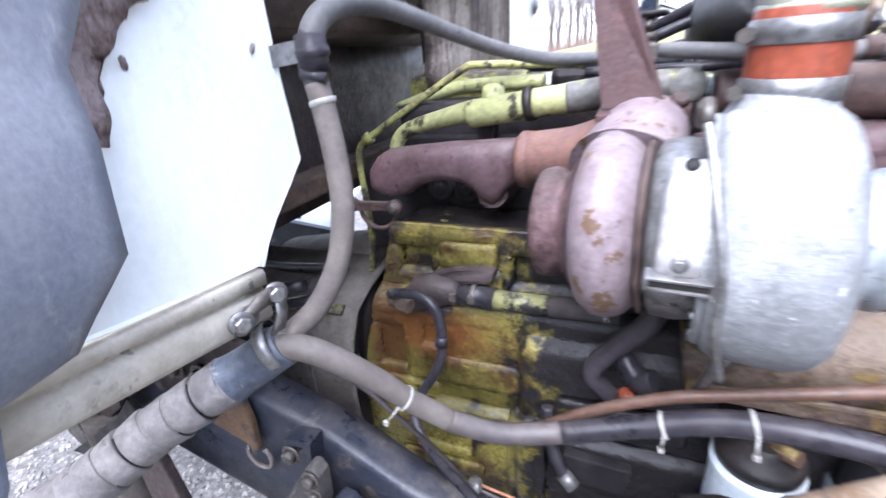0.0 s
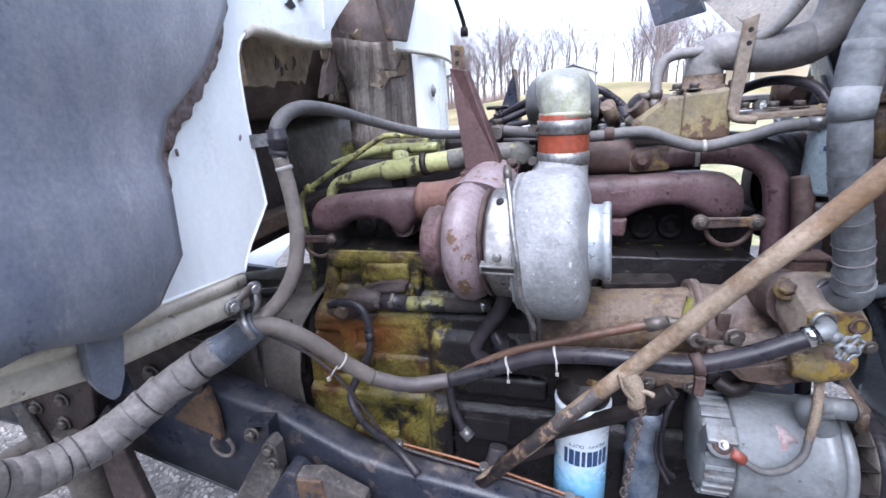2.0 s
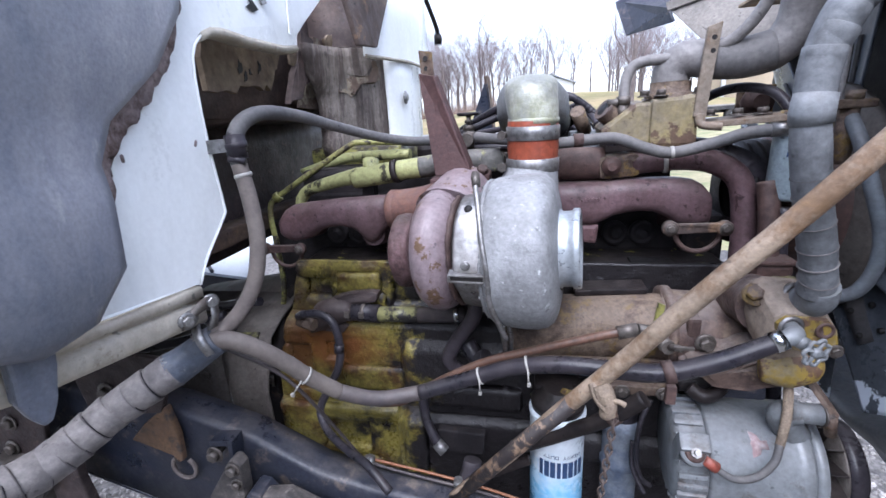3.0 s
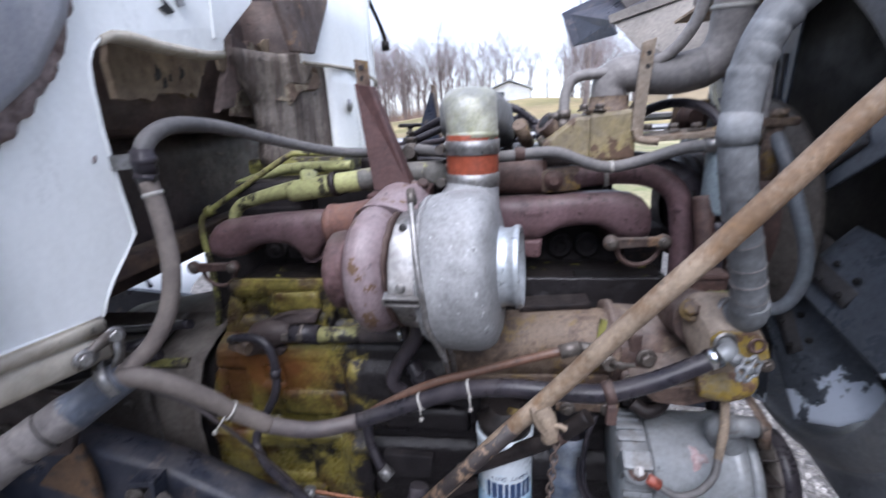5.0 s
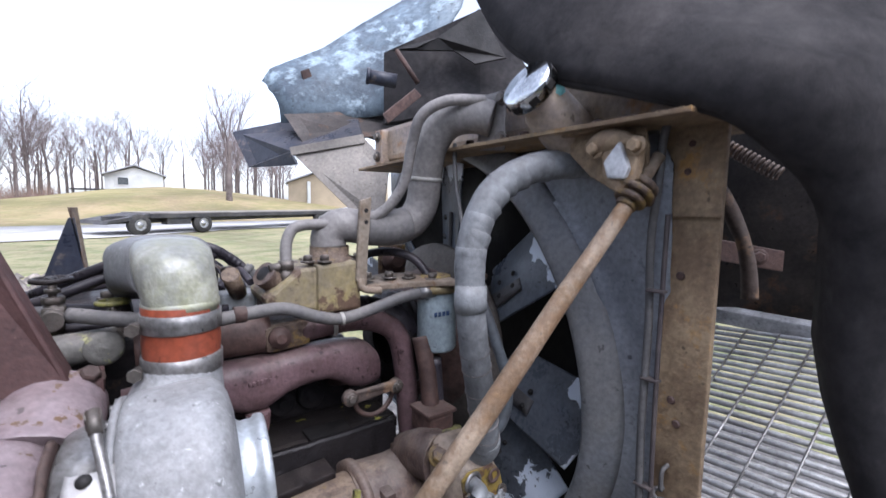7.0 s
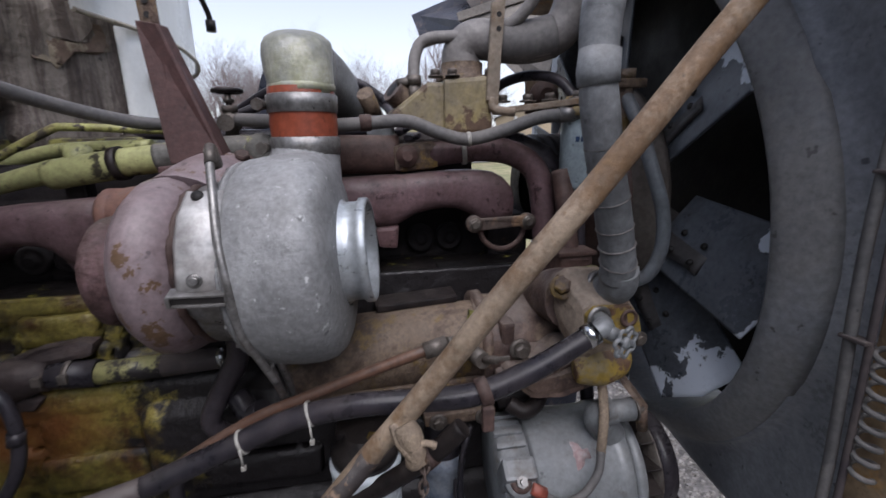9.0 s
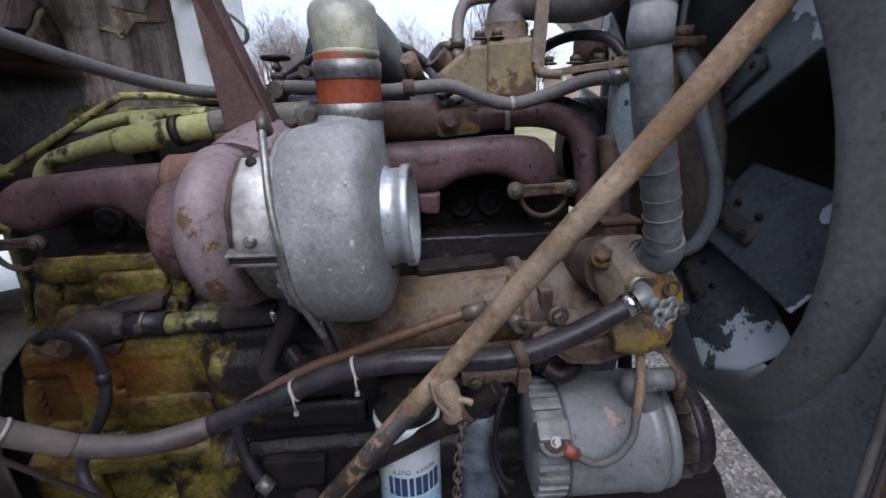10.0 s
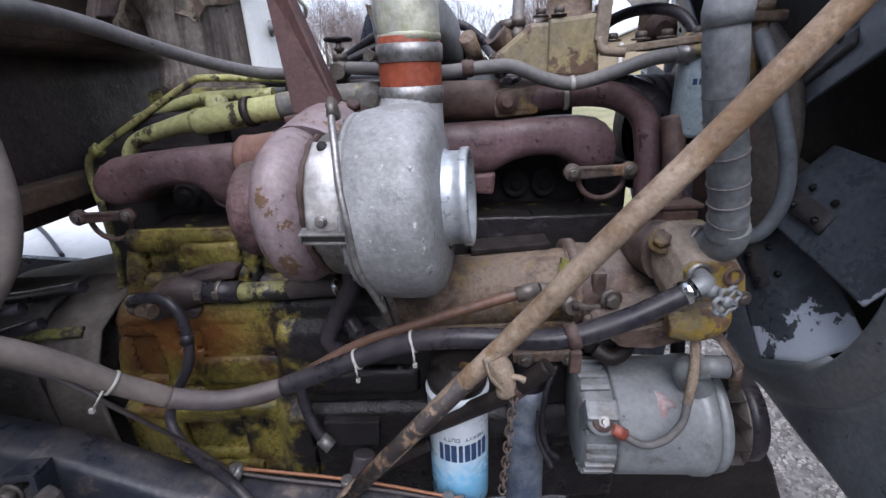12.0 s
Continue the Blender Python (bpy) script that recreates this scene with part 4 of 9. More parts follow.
b = Build().loft([((0.163, 0.58, 1.617), 0.046, 0.04, 0.65, X, Z), ((0.162, 0.61, 1.617), 0.05, 0.042, 0.65, X, Z), ((0.161, 0.67, 1.613), 0.064, 0.043, 0.6, X, (0, 0.1, 1)), ((0.164, 0.75, 1.602), 0.077, 0.044, 0.55, X, (0, 0.2, 1)), ((0.17, 0.83, 1.575), 0.081, 0.044, 0.55, X, (0, 0.3, 1))], 44)
part("duct", b, "alu", elb, "grey duct running back")
part("collar", Build().lathe((0.166, 0.518, 1.576), (0, 0, 1), [(0, 0.0415), (0.001, 0.0432), (0.008, 0.0432), (0.01, 0.0415)], 36), "alu_mossy", elb)
part("end_ring", Build().lathe((0.206, 0.848, 1.562), (0.25, 0.95, -0.3), [(-0.012, 0.04), (-0.012, 0.058), (0.012, 0.058), (0.013, 0.045)], 32), "grime", elb, "dark coupling at the far end")

# ---- water manifold along the head, thermostat housing ----
wm = thing("water_manifold", (0.3, 0.64, 1.46), "oily brown cast water manifold above the exhaust", "water pipe")
part("cross_pipe", Build().tube([(0.12, 0.65, 1.49), (0.2, 0.645, 1.492), (0.3, 0.64, 1.49)], 0.032, 20), "brown", wm)
b = Build().box((0.325, 0.63, 1.487), (0.075, 0.05, 0.045), (0, -4, 0), 0.012)
part("boss", b, "tan", wm)
part("plug", Build().lathe((0.31, 0.607, 1.489), (0, -1, 0), [(0, 0.018), (0.008, 0.017), (0.01, 0.009), (0.014, 0.008)], 18, caps=True), "brown", wm)
part("return_pipe", Build().tube([(0.35, 0.625, 1.49), (0.43, 0.617, 1.497), (0.49, 0.612, 1.488), (0.53, 0.602, 1.455), (0.542, 0.592, 1.38), (0.542, 0.58, 1.3), (0.545, 0.57, 1.24)], 0.021, 18), "manifold", wm, "purple-brown return bend")
part("pipe_flange", Build().box((0.545, 0.565, 1.245), (0.07, 0.06, 0.014), (0, 0, 8), 0.004), "tan", wm)
part("tie", Build().lathe((0.405, 0.618, 1.495), (1, -0.1, 0.1), [(-0.004, 0.0222), (-0.003, 0.0235), (0.003, 0.0235), (0.004, 0.0222)], 20), "tie", wm)

th = thing("thermostat_housing", (0.37, 0.63, 1.51), "angular cast thermostat housing in flaking olive-ochre paint", "thermostat housing")
b = Build().prism([(0.287, 0.6, 1.555), (0.292, 0.6, 1.54), (0.372, 0.598, 1.525), (0.372, 0.598, 1.6), (0.345, 0.6, 1.6)], (0, 0.1, 0.004), 0.006)
part("side_box", b, "olive", th)
b = Build().prism([(0.37, 0.592, 1.522), (0.449, 0.59, 1.52), (0.444, 0.59, 1.61), (0.37, 0.592, 1.604)], (0, 0.1, 0.004), 0.007)
part("main_box", b, "olive", th)
part("neck", Build().lathe((0.408, 0.635, 1.602), (0, 0, 1), [(0, 0.042), (0.01, 0.042), (0.012, 0.034), (0.03, 0.034)], 28), "tan", th)
for x, y in ((0.36, 0.61), (0.445, 0.6), (0.385, 0.6)):
    part("bolt", Build().bolt((x, y, 1.608), (0, 0, 1), 0.008, 0.01), "bolt", th)
b = Build().tube([(0.352, 0.655, 1.55), (0.32, 0.64, 1.572), (0.293, 0.628, 1.592)], [0.023, 0.022, 0.0205], 18)
part("sensor_port", b, "brown_dusty", th, "open brown port")
part("port_mouth", Build().lathe((0.2935, 0.6285, 1.5915), (-0.75, -0.35, 0.56), [(0, 0.0155), (0.001, 0.0125), (0.001, 0.0)], 18), "pit", th)

# upper radiator pipe
up = thing("upper_radiator_pipe", (0.41, 0.64, 1.63), "dusty grey upper radiator pipe with S-bend", "coolant pipe")
part("pipe", Build().tube([(0.408, 0.638, 1.63), (0.41, 0.638, 1.652), (0.432, 0.63, 1.668), (0.5, 0.61, 1.66), (0.55, 0.6, 1.67), (0.575, 0.592, 1.705), (0.577, 0.582, 1.76), (0.576, 0.565, 1.815), (0.592, 0.535, 1.855), (0.615, 0.495, 1.863), (0.638, 0.465, 1.855)], [0.031] * 11, 24), "grey_pipe", up)
part("flange", Build().prism([(0.632, 0.43, 1.8), (0.632, 0.5, 1.805), (0.632, 0.5, 1.9), (0.632, 0.43, 1.9)], (0.012, 0.01, 0), 0.006), "grey_pipe", up)
part("dark_sleeve", Build().tube([(0.47, 0.618, 1.664), (0.51, 0.608, 1.662), (0.55, 0.6, 1.67)], 0.033, 22), "rubber", up)
part("hose_clamp", Build().lathe((0.577, 0.584, 1.755), (0, -0.1, 1), [(-0.004, 0.031), (-0.003, 0.033), (0.003, 0.033), (0.004, 0.031)], 28), "tie", up)
for z in (1.82, 1.885):
    part("bolt", Build().bolt((0.63, 0.437, z), (-1, 0, 0), 0.008, 0.009), "bolt", up)

vent = thing("vent_hose", (0.33, 0.62, 1.6), "thin dusty vent hose beside the radiator pipe", "hose")
part("hose", Build().tube([(0.327, 0.62, 1.6), (0.332, 0.628, 1.645), (0.355, 0.63, 1.668), (0.43, 0.615, 1.672), (0.485, 0.59, 1.69), (0.517, 0.565, 1.74), (0.522, 0.545, 1.81), (0.525, 0.52, 1.855), (0.56, 0.495, 1.88), (0.62, 0.47, 1.885)], 0.0095, 12), "grey_pipe", vent)
part("fitting", Build().cyl((0.326, 0.62, 1.572), (0.327, 0.62, 1.6), 0.011, 6).cyl((0.327, 0.62, 1.598), (0.327, 0.62, 1.612), 0.0125, 10).cyl((0.30, 0.62, 1.6), (0.327, 0.62, 1.604), 0.007, 8), "bolt", vent)

# flat arm on the thermostat side, with shelf bracket
arm = thing("support_arm", (0.455, 0.6, 1.56), "flat rusty tan steel arm with bolt holes", "bracket")
part("blade", Build().prism([(0.444, 0.585, 1.712), (0.466, 0.585, 1.719), (0.46, 0.585, 1.64), (0.456, 0.585, 1.562), (0.436, 0.585, 1.572)], (0, 0.008, 0), 0.002), "pale_tan", arm)
part("shelf", Build().prism([(0.45, 0.6, 1.55), (0.56, 0.53, 1.56), (0.6, 0.49, 1.562), (0.6, 0.56, 1.565), (0.54, 0.66, 1.56), (0.47, 0.66, 1.553)], (0, 0, 0.01), 0.002), "pale_tan", arm)
part("bend", Build().tube([(0.446, 0.59, 1.575), (0.45, 0.585, 1.558), (0.48, 0.575, 1.553)], 0.007, 8), "pale_tan", arm)
for x, y in ((0.47, 0.61), (0.51, 0.6), (0.54, 0.58), (0.57, 0.545)):
    part("bolt", Build().bolt((x, y, 1.57), (0, 0, 1), 0.009, 0.01), "bolt", arm)
for z in (1.695, 1.675):
    part("hole", Build().cyl((0.455, 0.5845, z), (0.455, 0.587, z), 0.004, 10), "pit", arm)

pul = thing("idler_roller", (0.54, 0.7, 1.6), "small rusty roller in a bracket behind the arm", "pulley")
part("bracket", Build().box((0.581, 0.712, 1.588), (0.066, 0.006, 0.062), bevel=0.003), "tan", pul)
part("roller", Build().lathe((0.581, 0.708, 1.588), (0, -1, 0), [(0, 0.026), (0.004, 0.028), (0.012, 0.028), (0.016, 0.016), (0.024, 0.014)], 24, caps=True), "rust", pul)

# ---- spin-on coolant filter with its tall hose ----
wf = thing("coolant_filter", (0.59, 0.56, 1.43), "pale blue-grey spin-on canister under a cast head", "filter")
part("can", Build().lathe((0.592, 0.56, 1.43), (0.0, 0, 1), [(0.0, 0.026), (0.002, 0.034), (0.008, 0.0375), (0.11, 0.0375), (0.12, 0.0355)], 36, caps=True), "can_grey", wf)
part("head", Build().lathe((0.588, 0.56, 1.545), (0, 0, 1), [(0, 0.042), (0.012, 0.042), (0.016, 0.03), (0.03, 0.028)], 28, caps=True), "ochre", wf)
b = Build()
for k in range(4):
    b.box((0.558 + 0.009 * k, 0.5166, 1.51), (0.006, 0.0012, 0.008), bevel=0)
part("print_mark", b, "ink", wf)

bh = thing("radiator_bypass_hose", (0.58, 0.44, 1.3), "thick grey taped radiator hose running down to the water pump", "hose")
path = [(x - 0.003, y, z) for x, y, z in [(0.72, 0.31, 1.775), (0.64, 0.325, 1.77), (0.59, 0.335, 1.76), (0.545, 0.348, 1.735), (0.51, 0.35, 1.69), (0.492, 0.345, 1.64), (0.487, 0.337, 1.578), (0.496, 0.341, 1.53), (0.507, 0.345, 1.486), (0.53, 0.355, 1.413), (0.543, 0.361, 1.365), (0.548, 0.37, 1.34)]]
part("hose", Build().tube(path, [0.0216] * 5 + [0.021, 0.0204, 0.0204, 0.0207, 0.0212, 0.0216, 0.0216], 28, wobble=0.06), "sleeve", bh)
part("lower_elbow", Build().tube([(0.546, 0.365, 1.352), (0.552, 0.378, 1.326), (0.55, 0.41, 1.305), (0.53, 0.47, 1.29)], [0.0228, 0.0238, 0.0235, 0.022], 22, wobble=0.06), "sleeve", bh)
part("joint_sleeve", Build().tube([(0.4855, 0.3385, 1.6), (0.4838, 0.337, 1.578), (0.4852, 0.337, 1.566)], [0.0216, 0.0225, 0.0219], 26, curve=False), "sleeve", bh, "wrinkled grey tape joint")
for k in range(13):
    p_, d_ = along(path, 0.3 + 0.43 * k)
    if p_.z < 1.62:
        break
    part("tape_seam", Build().lathe(p_, (d_ + Vector((0.0, 0.12, 0.1))).normalized(), [(-0.012, 0.0206), (-0.011, 0.0217), (0.0, 0.02155), (0.016, 0.0206)], 26), "sleeve", bh)
for k in range(6):
    p_, d_ = along(path, 7.6 + 0.5 * k)
    r_ = 0.0204 + 0.0002 * k
    part("tape_seam", Build().lathe(p_, (d_ + Vector((0.0, 0.0, 0.16))).normalized(), [(-0.0014, r_ - 0.001), (0, r_ + 0.0016), (0.0014, r_ - 0.001)], 26), "tape", bh, "pale tape edge")
part("mouth_clamp", Build().lathe((0.55, 0.412, 1.304), (-0.3, 0.85, -0.25), [(-0.006, 0.028), (-0.005, 0.031), (0.005, 0.031), (0.006, 0.028)], 24), "steel", bh)

ch = thing("heater_hose", (0.63, 0.41, 1.31), "thin blue-grey curved hose looping beside the thick hose", "hose")
part("hose", Build().tube([(0.6, 0.47, 1.57), (0.605, 0.44, 1.53), (0.618, 0.42, 1.47), (0.635, 0.412, 1.41), (0.636, 0.41, 1.36), (0.622, 0.415, 1.322), (0.6, 0.43, 1.308)], 0.0095, 14, wobble=0.03), "hose_blue", ch)
part("post", Build().cyl((0.6, 0.47, 1.5), (0.6, 0.47, 1.585), 0.012, 12).box((0.6, 0.47, 1.583), (0.05, 0.03, 0.012), bevel=0.003).cyl((0.6, 0.465, 1.589), (0.6, 0.465, 1.601), 0.012, 6), "tan", ch)

# ---- upper coolant hose that crosses the engine ----
uh = thing("coolant_hose", (0.2, 0.6, 1.53), "slim grey rubber hose crossing above the manifold", "hose")
part("hose", Build().tube([(0.05, 0.665, 1.55), (0.11, 0.62, 1.545), (0.2, 0.585, 1.537), (0.26, 0.585, 1.54), (0.311, 0.582, 1.541), (0.362, 0.578, 1.522), (0.405, 0.575, 1.513), (0.458, 0.565, 1.525), (0.506, 0.55, 1.542), (0.548, 0.545, 1.547)], 0.0102, 16), "rubber", uh)
part("hose_end", Build().tube([(0.54, 0.546, 1.547), (0.57, 0.54, 1.548)], 0.0122, 14, curve=False), "steel", uh)
part("clip", Build().lathe((0.247, 0.585, 1.54), (1, 0, 0), [(-0.009, 0.0105), (-0.008, 0.0125), (0.008, 0.0125), (0.009, 0.0105)], 16), "rust", uh, "rusty clip")
part("tie", Build().lathe((0.405, 0.575, 1.513), (1, -0.1, 0.1), [(-0.003, 0.0104), (-0.002, 0.0116), (0.002, 0.0116), (0.003, 0.0104)], 16), "tie", uh)

hv = thing("shutoff_valve", (0.032, 0.72, 1.52), "small dark shut-off valve with a hand wheel", "valve")
part("body", Build().cyl((0.032, 0.69, 1.51), (0.032, 0.69, 1.565), 0.011, 12).cyl((0.032, 0.655, 1.545), (0.032, 0.71, 1.545), 0.013, 12).box((0.032, 0.69, 1.55), (0.026, 0.026, 0.02), bevel=0.004), "bolt", hv)
part("stem", Build().cyl((0.032, 0.69, 1.56), (0.032, 0.69, 1.592), 0.005, 8).cyl((0.032, 0.69, 1.563), (0.032, 0.69, 1.573), 0.013, 6).cyl((0.032, 0.69, 1.578), (0.032, 0.69, 1.584), 0.009, 8), "bolt", hv)
b = Build().cyl((0.032, 0.69, 1.59), (0.032, 0.69, 1.6), 0.006, 10)
b.tube([(0.032 + 0.021 * math.cos(2 * math.pi * k / 20), 0.69 + 0.021 * math.sin(2 * math.pi * k / 20), 1.596) for k in range(21)], 0.0038, 8, sub=1)
for k in range(4):
    a = k * math.pi / 2 + 0.4
    b.tube([(0.032, 0.69, 1.596), (0.032 + 0.021 * math.cos(a), 0.69 + 0.021 * math.sin(a), 1.596)], 0.0028, 8)
part("handle", b, "grime", hv)
hv2 = copy_thing(hv, pose(0.097, 0.79, 1.468))
for c in hv2.children:
    if c.name.startswith("handle"):
        c.data = c.data.copy()
        c.data.materials[0] = M["yellow_dirty"]
tagged(hv2, "small shut-off valve with a yellowish hand wheel")

# ---- yellow pipes at the back of the head ----
yp = thing("yellow_fuel_tube", (-0.48, 0.69, 1.0), "thin bent tube painted sulphur yellow", "pipe")
part("tube", Build().tube([(-0.06, 0.77, 1.535), (-0.14, 0.765, 1.54), (-0.235, 0.745, 1.545), (-0.265, 0.74, 1.538), (-0.356, 0.72, 1.484), (-0.452, 0.703, 1.425), (-0.472, 0.7, 1.405), (-0.474, 0.695, 1.37), (-0.468, 0.69, 1.32)], 0.0068, 12), "yellow_worn2", yp)
part("lower_tube", Build().tube([(-0.468, 0.69, 1.33), (-0.46, 0.68, 1.26), (-0.455, 0.67, 1.2), (-0.47, 0.665, 1.12), (-0.48, 0.66, 1.04)], 0.007, 10), "yellow_dirty", yp, "dirty brown-yellow lower run")
part("joint", Build().cyl((-0.458, 0.702, 1.421), (-0.445, 0.704, 1.43), 0.0125, 6), "yellow_dirty", yp)
part("joint", Build().cyl((-0.482, 0.66, 1.03), (-0.478, 0.66, 1.06), 0.014, 6), "yellow_dirty", yp)
yt = thing("yellow_water_tee", (-0.2, 0.655, 1.44), "thick yellow cast water pipe with a tee", "pipe")
part("elbow", Build().tube([(-0.385, 0.69, 1.395), (-0.38, 0.69, 1.422), (-0.352, 0.685, 1.445), (-0.28, 0.67, 1.465), (-0.215, 0.66, 1.478)], [0.0125, 0.013, 0.0135, 0.015, 0.019], 18), "yellow", yt)
part("tee_body", Build().tube([(-0.225, 0.662, 1.472), (-0.17, 0.652, 1.48), (-0.12, 0.648, 1.487)], 0.0225, 20).tube([(-0.185, 0.655, 1.48), (-0.188, 0.672, 1.51)], 0.018, 14), "yellow", yt)
part("band", Build().tube([(-0.13, 0.65, 1.486), (-0.118, 0.649, 1.488)], 0.0255, 20, curve=False), "grime", yt, "black joint band")
part("pipe_end", Build().tube([(-0.118, 0.649, 1.488), (-0.08, 0.648, 1.492), (-0.062, 0.648, 1.494)], 0.0215, 20), "yellow", yt)
part("hose_joint", Build().tube([(-0.07, 0.648, 1.493), (-0.02, 0.65, 1.499), (0.03, 0.655, 1.503), (0.1, 0.66, 1.505)], 0.0225, 18).lathe((0.085, 0.637, 1.505), (0.1, -1, 0.1), [(-0.02, 0.022), (0.0, 0.024), (0.004, 0.022), (0.005, 0.014), (0.008, 0.0)], 22), "mossy_grey", yt, "greasy grey casting with yellow remains")
part("foot", Build().box((-0.2, 0.68, 1.44), (0.03, 0.03, 0.06), bevel=0.004), "grime", yt)
yb = thing("yellow_rail", (-0.3, 0.79, 1.48), "flat yellow rail along the head", "rail")
part("bar", Build().tube([(-0.43, 0.8, 1.475), (-0.35, 0.795, 1.493), (-0.277, 0.79, 1.507), (-0.123, 0.77, 1.512)], [0.006, 0.012, 0.013, 0.012], 10), "yellow", yb)

# ---- oil cooler, water pump ----
oc = thing("oil_cooler", (0.3, 0.53, 1.12), "dusty tan cast oil cooler below the turbocharger", "oil cooler")
b = Build().tube([(0.115, 0.545, 1.17), (0.2, 0.54, 1.185), (0.34, 0.53, 1.196), (0.42, 0.525, 1.2)], 0.062, 28)
part("shell", b, "tan", oc)
b = Build().tube([(0.395, 0.532, 1.198), (0.42, 0.53, 1.198), (0.47, 0.528, 1.2), (0.52, 0.535, 1.212), (0.55, 0.545, 1.225)], [0.066, 0.07, 0.068, 0.058, 0.04], 28, wobble=0.003)
b.tube([(0.44, 0.5, 1.205), (0.465, 0.478, 1.185), (0.5, 0.472, 1.175), (0.53, 0.48, 1.18)], [0.03, 0.034, 0.036, 0.026], 18, wobble=0.05)
b.tube([(0.42, 0.475, 1.165), (0.45, 0.462, 1.16), (0.49, 0.46, 1.15)], [0.016, 0.02, 0.014], 14)
b.box((0.435, 0.478, 1.2), (0.022, 0.03, 0.1), (4, 0, 0), 0.006)
b.lathe((0.405, 0.53, 1.198), (1, 0, 0), [(-0.008, 0.06), (-0.007, 0.077), (0.006, 0.078), (0.008, 0.06)], 28)
b.lathe((0.54, 0.57, 1.225), (0, -0.03, 1), [(0, 0.03), (0.02, 0.033), (0.034, 0.031), (0.036, 0.022)], 20)
part("end_casting", b, "brown_dusty", oc, "oily brown end casting")
part("top_plate", Build().box((0.31, 0.56, 1.262), (0.13, 0.05, 0.012), (0, -3, 0), 0.003), "grime", oc)
for x, y, z in ((0.43, 0.455, 1.16), (0.45, 0.452, 1.21), (0.5, 0.455, 1.155)):
    part("bolt", Build().bolt((x, y, z), (0, -1, 0), 0.011, 0.012), "bolt", oc)
part("drain_cock", Build().cyl((0.385, 0.42, 1.215), (0.375, 0.47, 1.21), 0.012, 10).cyl((0.385, 0.425, 1.215), (0.4, 0.405, 1.222), 0.006, 8).box((0.402, 0.404, 1.224), (0.03, 0.005, 0.006), bevel=0.001), "bolt", oc)
part("yellow_tab", Build().prism([(0.372, 0.47, 1.222), (0.384, 0.47, 1.226), (0.39, 0.475, 1.265), (0.378, 0.475, 1.27)], (0, 0.006, 0), 0.001), "yellow_dirty", oc)
part("small_elbow", Build().tube([(0.43, 0.44, 1.13), (0.45, 0.43, 1.12), (0.475, 0.44, 1.125), (0.49, 0.46, 1.14)], 0.012, 12), "grime", oc)
b = Build().prism([(0.12, 0.49, 1.12), (0.4, 0.47, 1.13), (0.4, 0.47, 1.16), (0.12, 0.49, 1.145)], (0, 0.05, 0), 0.005)
part("side_flange", b, "tan", oc)

wp = thing("water_pump", (0.55, 0.46, 1.15), "ochre and tan cast water pump block", "water pump")
b = Build().prism([(0.503, 0.372, 1.296), (0.514, 0.37, 1.306), (0.566, 0.366, 1.305), (0.58, 0.366, 1.288), (0.59, 0.366, 1.246), (0.56, 0.37, 1.213), (0.511, 0.375, 1.205), (0.497, 0.38, 1.25)], (-0.006, 0.07, 0.034), 0.012)
part("body", b, "pump", wp, "beige dusty casting")
b = Build().prism([(0.506, 0.37, 1.29), (0.516, 0.368, 1.302), (0.565, 0.364, 1.302), (0.579, 0.364, 1.286), (0.588, 0.364, 1.25), (0.57, 0.366, 1.243), (0.512, 0.37, 1.252)], (0.0, 0.02, 0), 0.003)
part("face_plate", b, "ochre", wp, "ochre rusted machined face")
part("port", Build().lathe((0.523, 0.366, 1.287), (0.05, -1, 0), [(0, 0.017), (0.003, 0.0155), (0.003, 0.011), (-0.012, 0.01)], 24), "steel", wp)
part("lower_lobe", Build().tube([(0.505, 0.392, 1.205), (0.535, 0.386, 1.21), (0.562, 0.388, 1.218), (0.578, 0.395, 1.226)], [0.02, 0.03, 0.028, 0.012], 20), "ochre", wp)
part("lower_casting", Build().prism([(0.425, 0.42, 1.172), (0.455, 0.41, 1.148), (0.5, 0.4, 1.15), (0.55, 0.396, 1.168), (0.583, 0.392, 1.2), (0.583, 0.39, 1.225), (0.515, 0.395, 1.208), (0.46, 0.41, 1.19)], (-0.008, 0.07, 0.016), 0.012), "brown_dusty", wp, "oily brown lower casting")
part("paint_patch", Build().lathe((0.545, 0.44, 1.327), (-0.05, -0.2, 1), [(-0.004, 0.02), (0.0015, 0.016), (0.002, 0.0)], 14, swell=lambda w: 1.0 + 0.3 * math.sin(3 * w)), "yellow_dirty", wp)
part("back_casting", Build().tube([(0.525, 0.44, 1.285), (0.522, 0.49, 1.275), (0.52, 0.54, 1.25)], [0.045, 0.042, 0.04], 18, wobble=0.05), "brown_dusty", wp)
part("stand_neck", Build().box((0.552, 0.515, 1.318), (0.055, 0.06, 0.04), bevel=0.008).box((0.552, 0.513, 1.34), (0.062, 0.062, 0.007), bevel=0.002), "brown", wp)
part("stand_pipe", Build().tube([(0.556, 0.525, 1.335), (0.557, 0.54, 1.4), (0.555, 0.56, 1.46)], 0.0165, 16), "brown", wp)
part("threaded_port", Build().lathe((0.564, 0.364, 1.284), (0.05, -1, 0), [(0, 0.0125), (0.0022, 0.012), (0.0022, 0.0085), (-0.001, 0.0075), (-0.001, 0.0)], 20), "rust", wp)
for x, z in ((0.514, 1.258), (0.582, 1.253)):
    part("bolt", Build().bolt((x, 0.364, z), (0, -1, 0), 0.007, 0.006), "bolt", wp)
part("bolt", Build().bolt((0.498, 0.42, 1.312), (-0.4, -0.6, 0.6), 0.012, 0.012), "tan", wp)
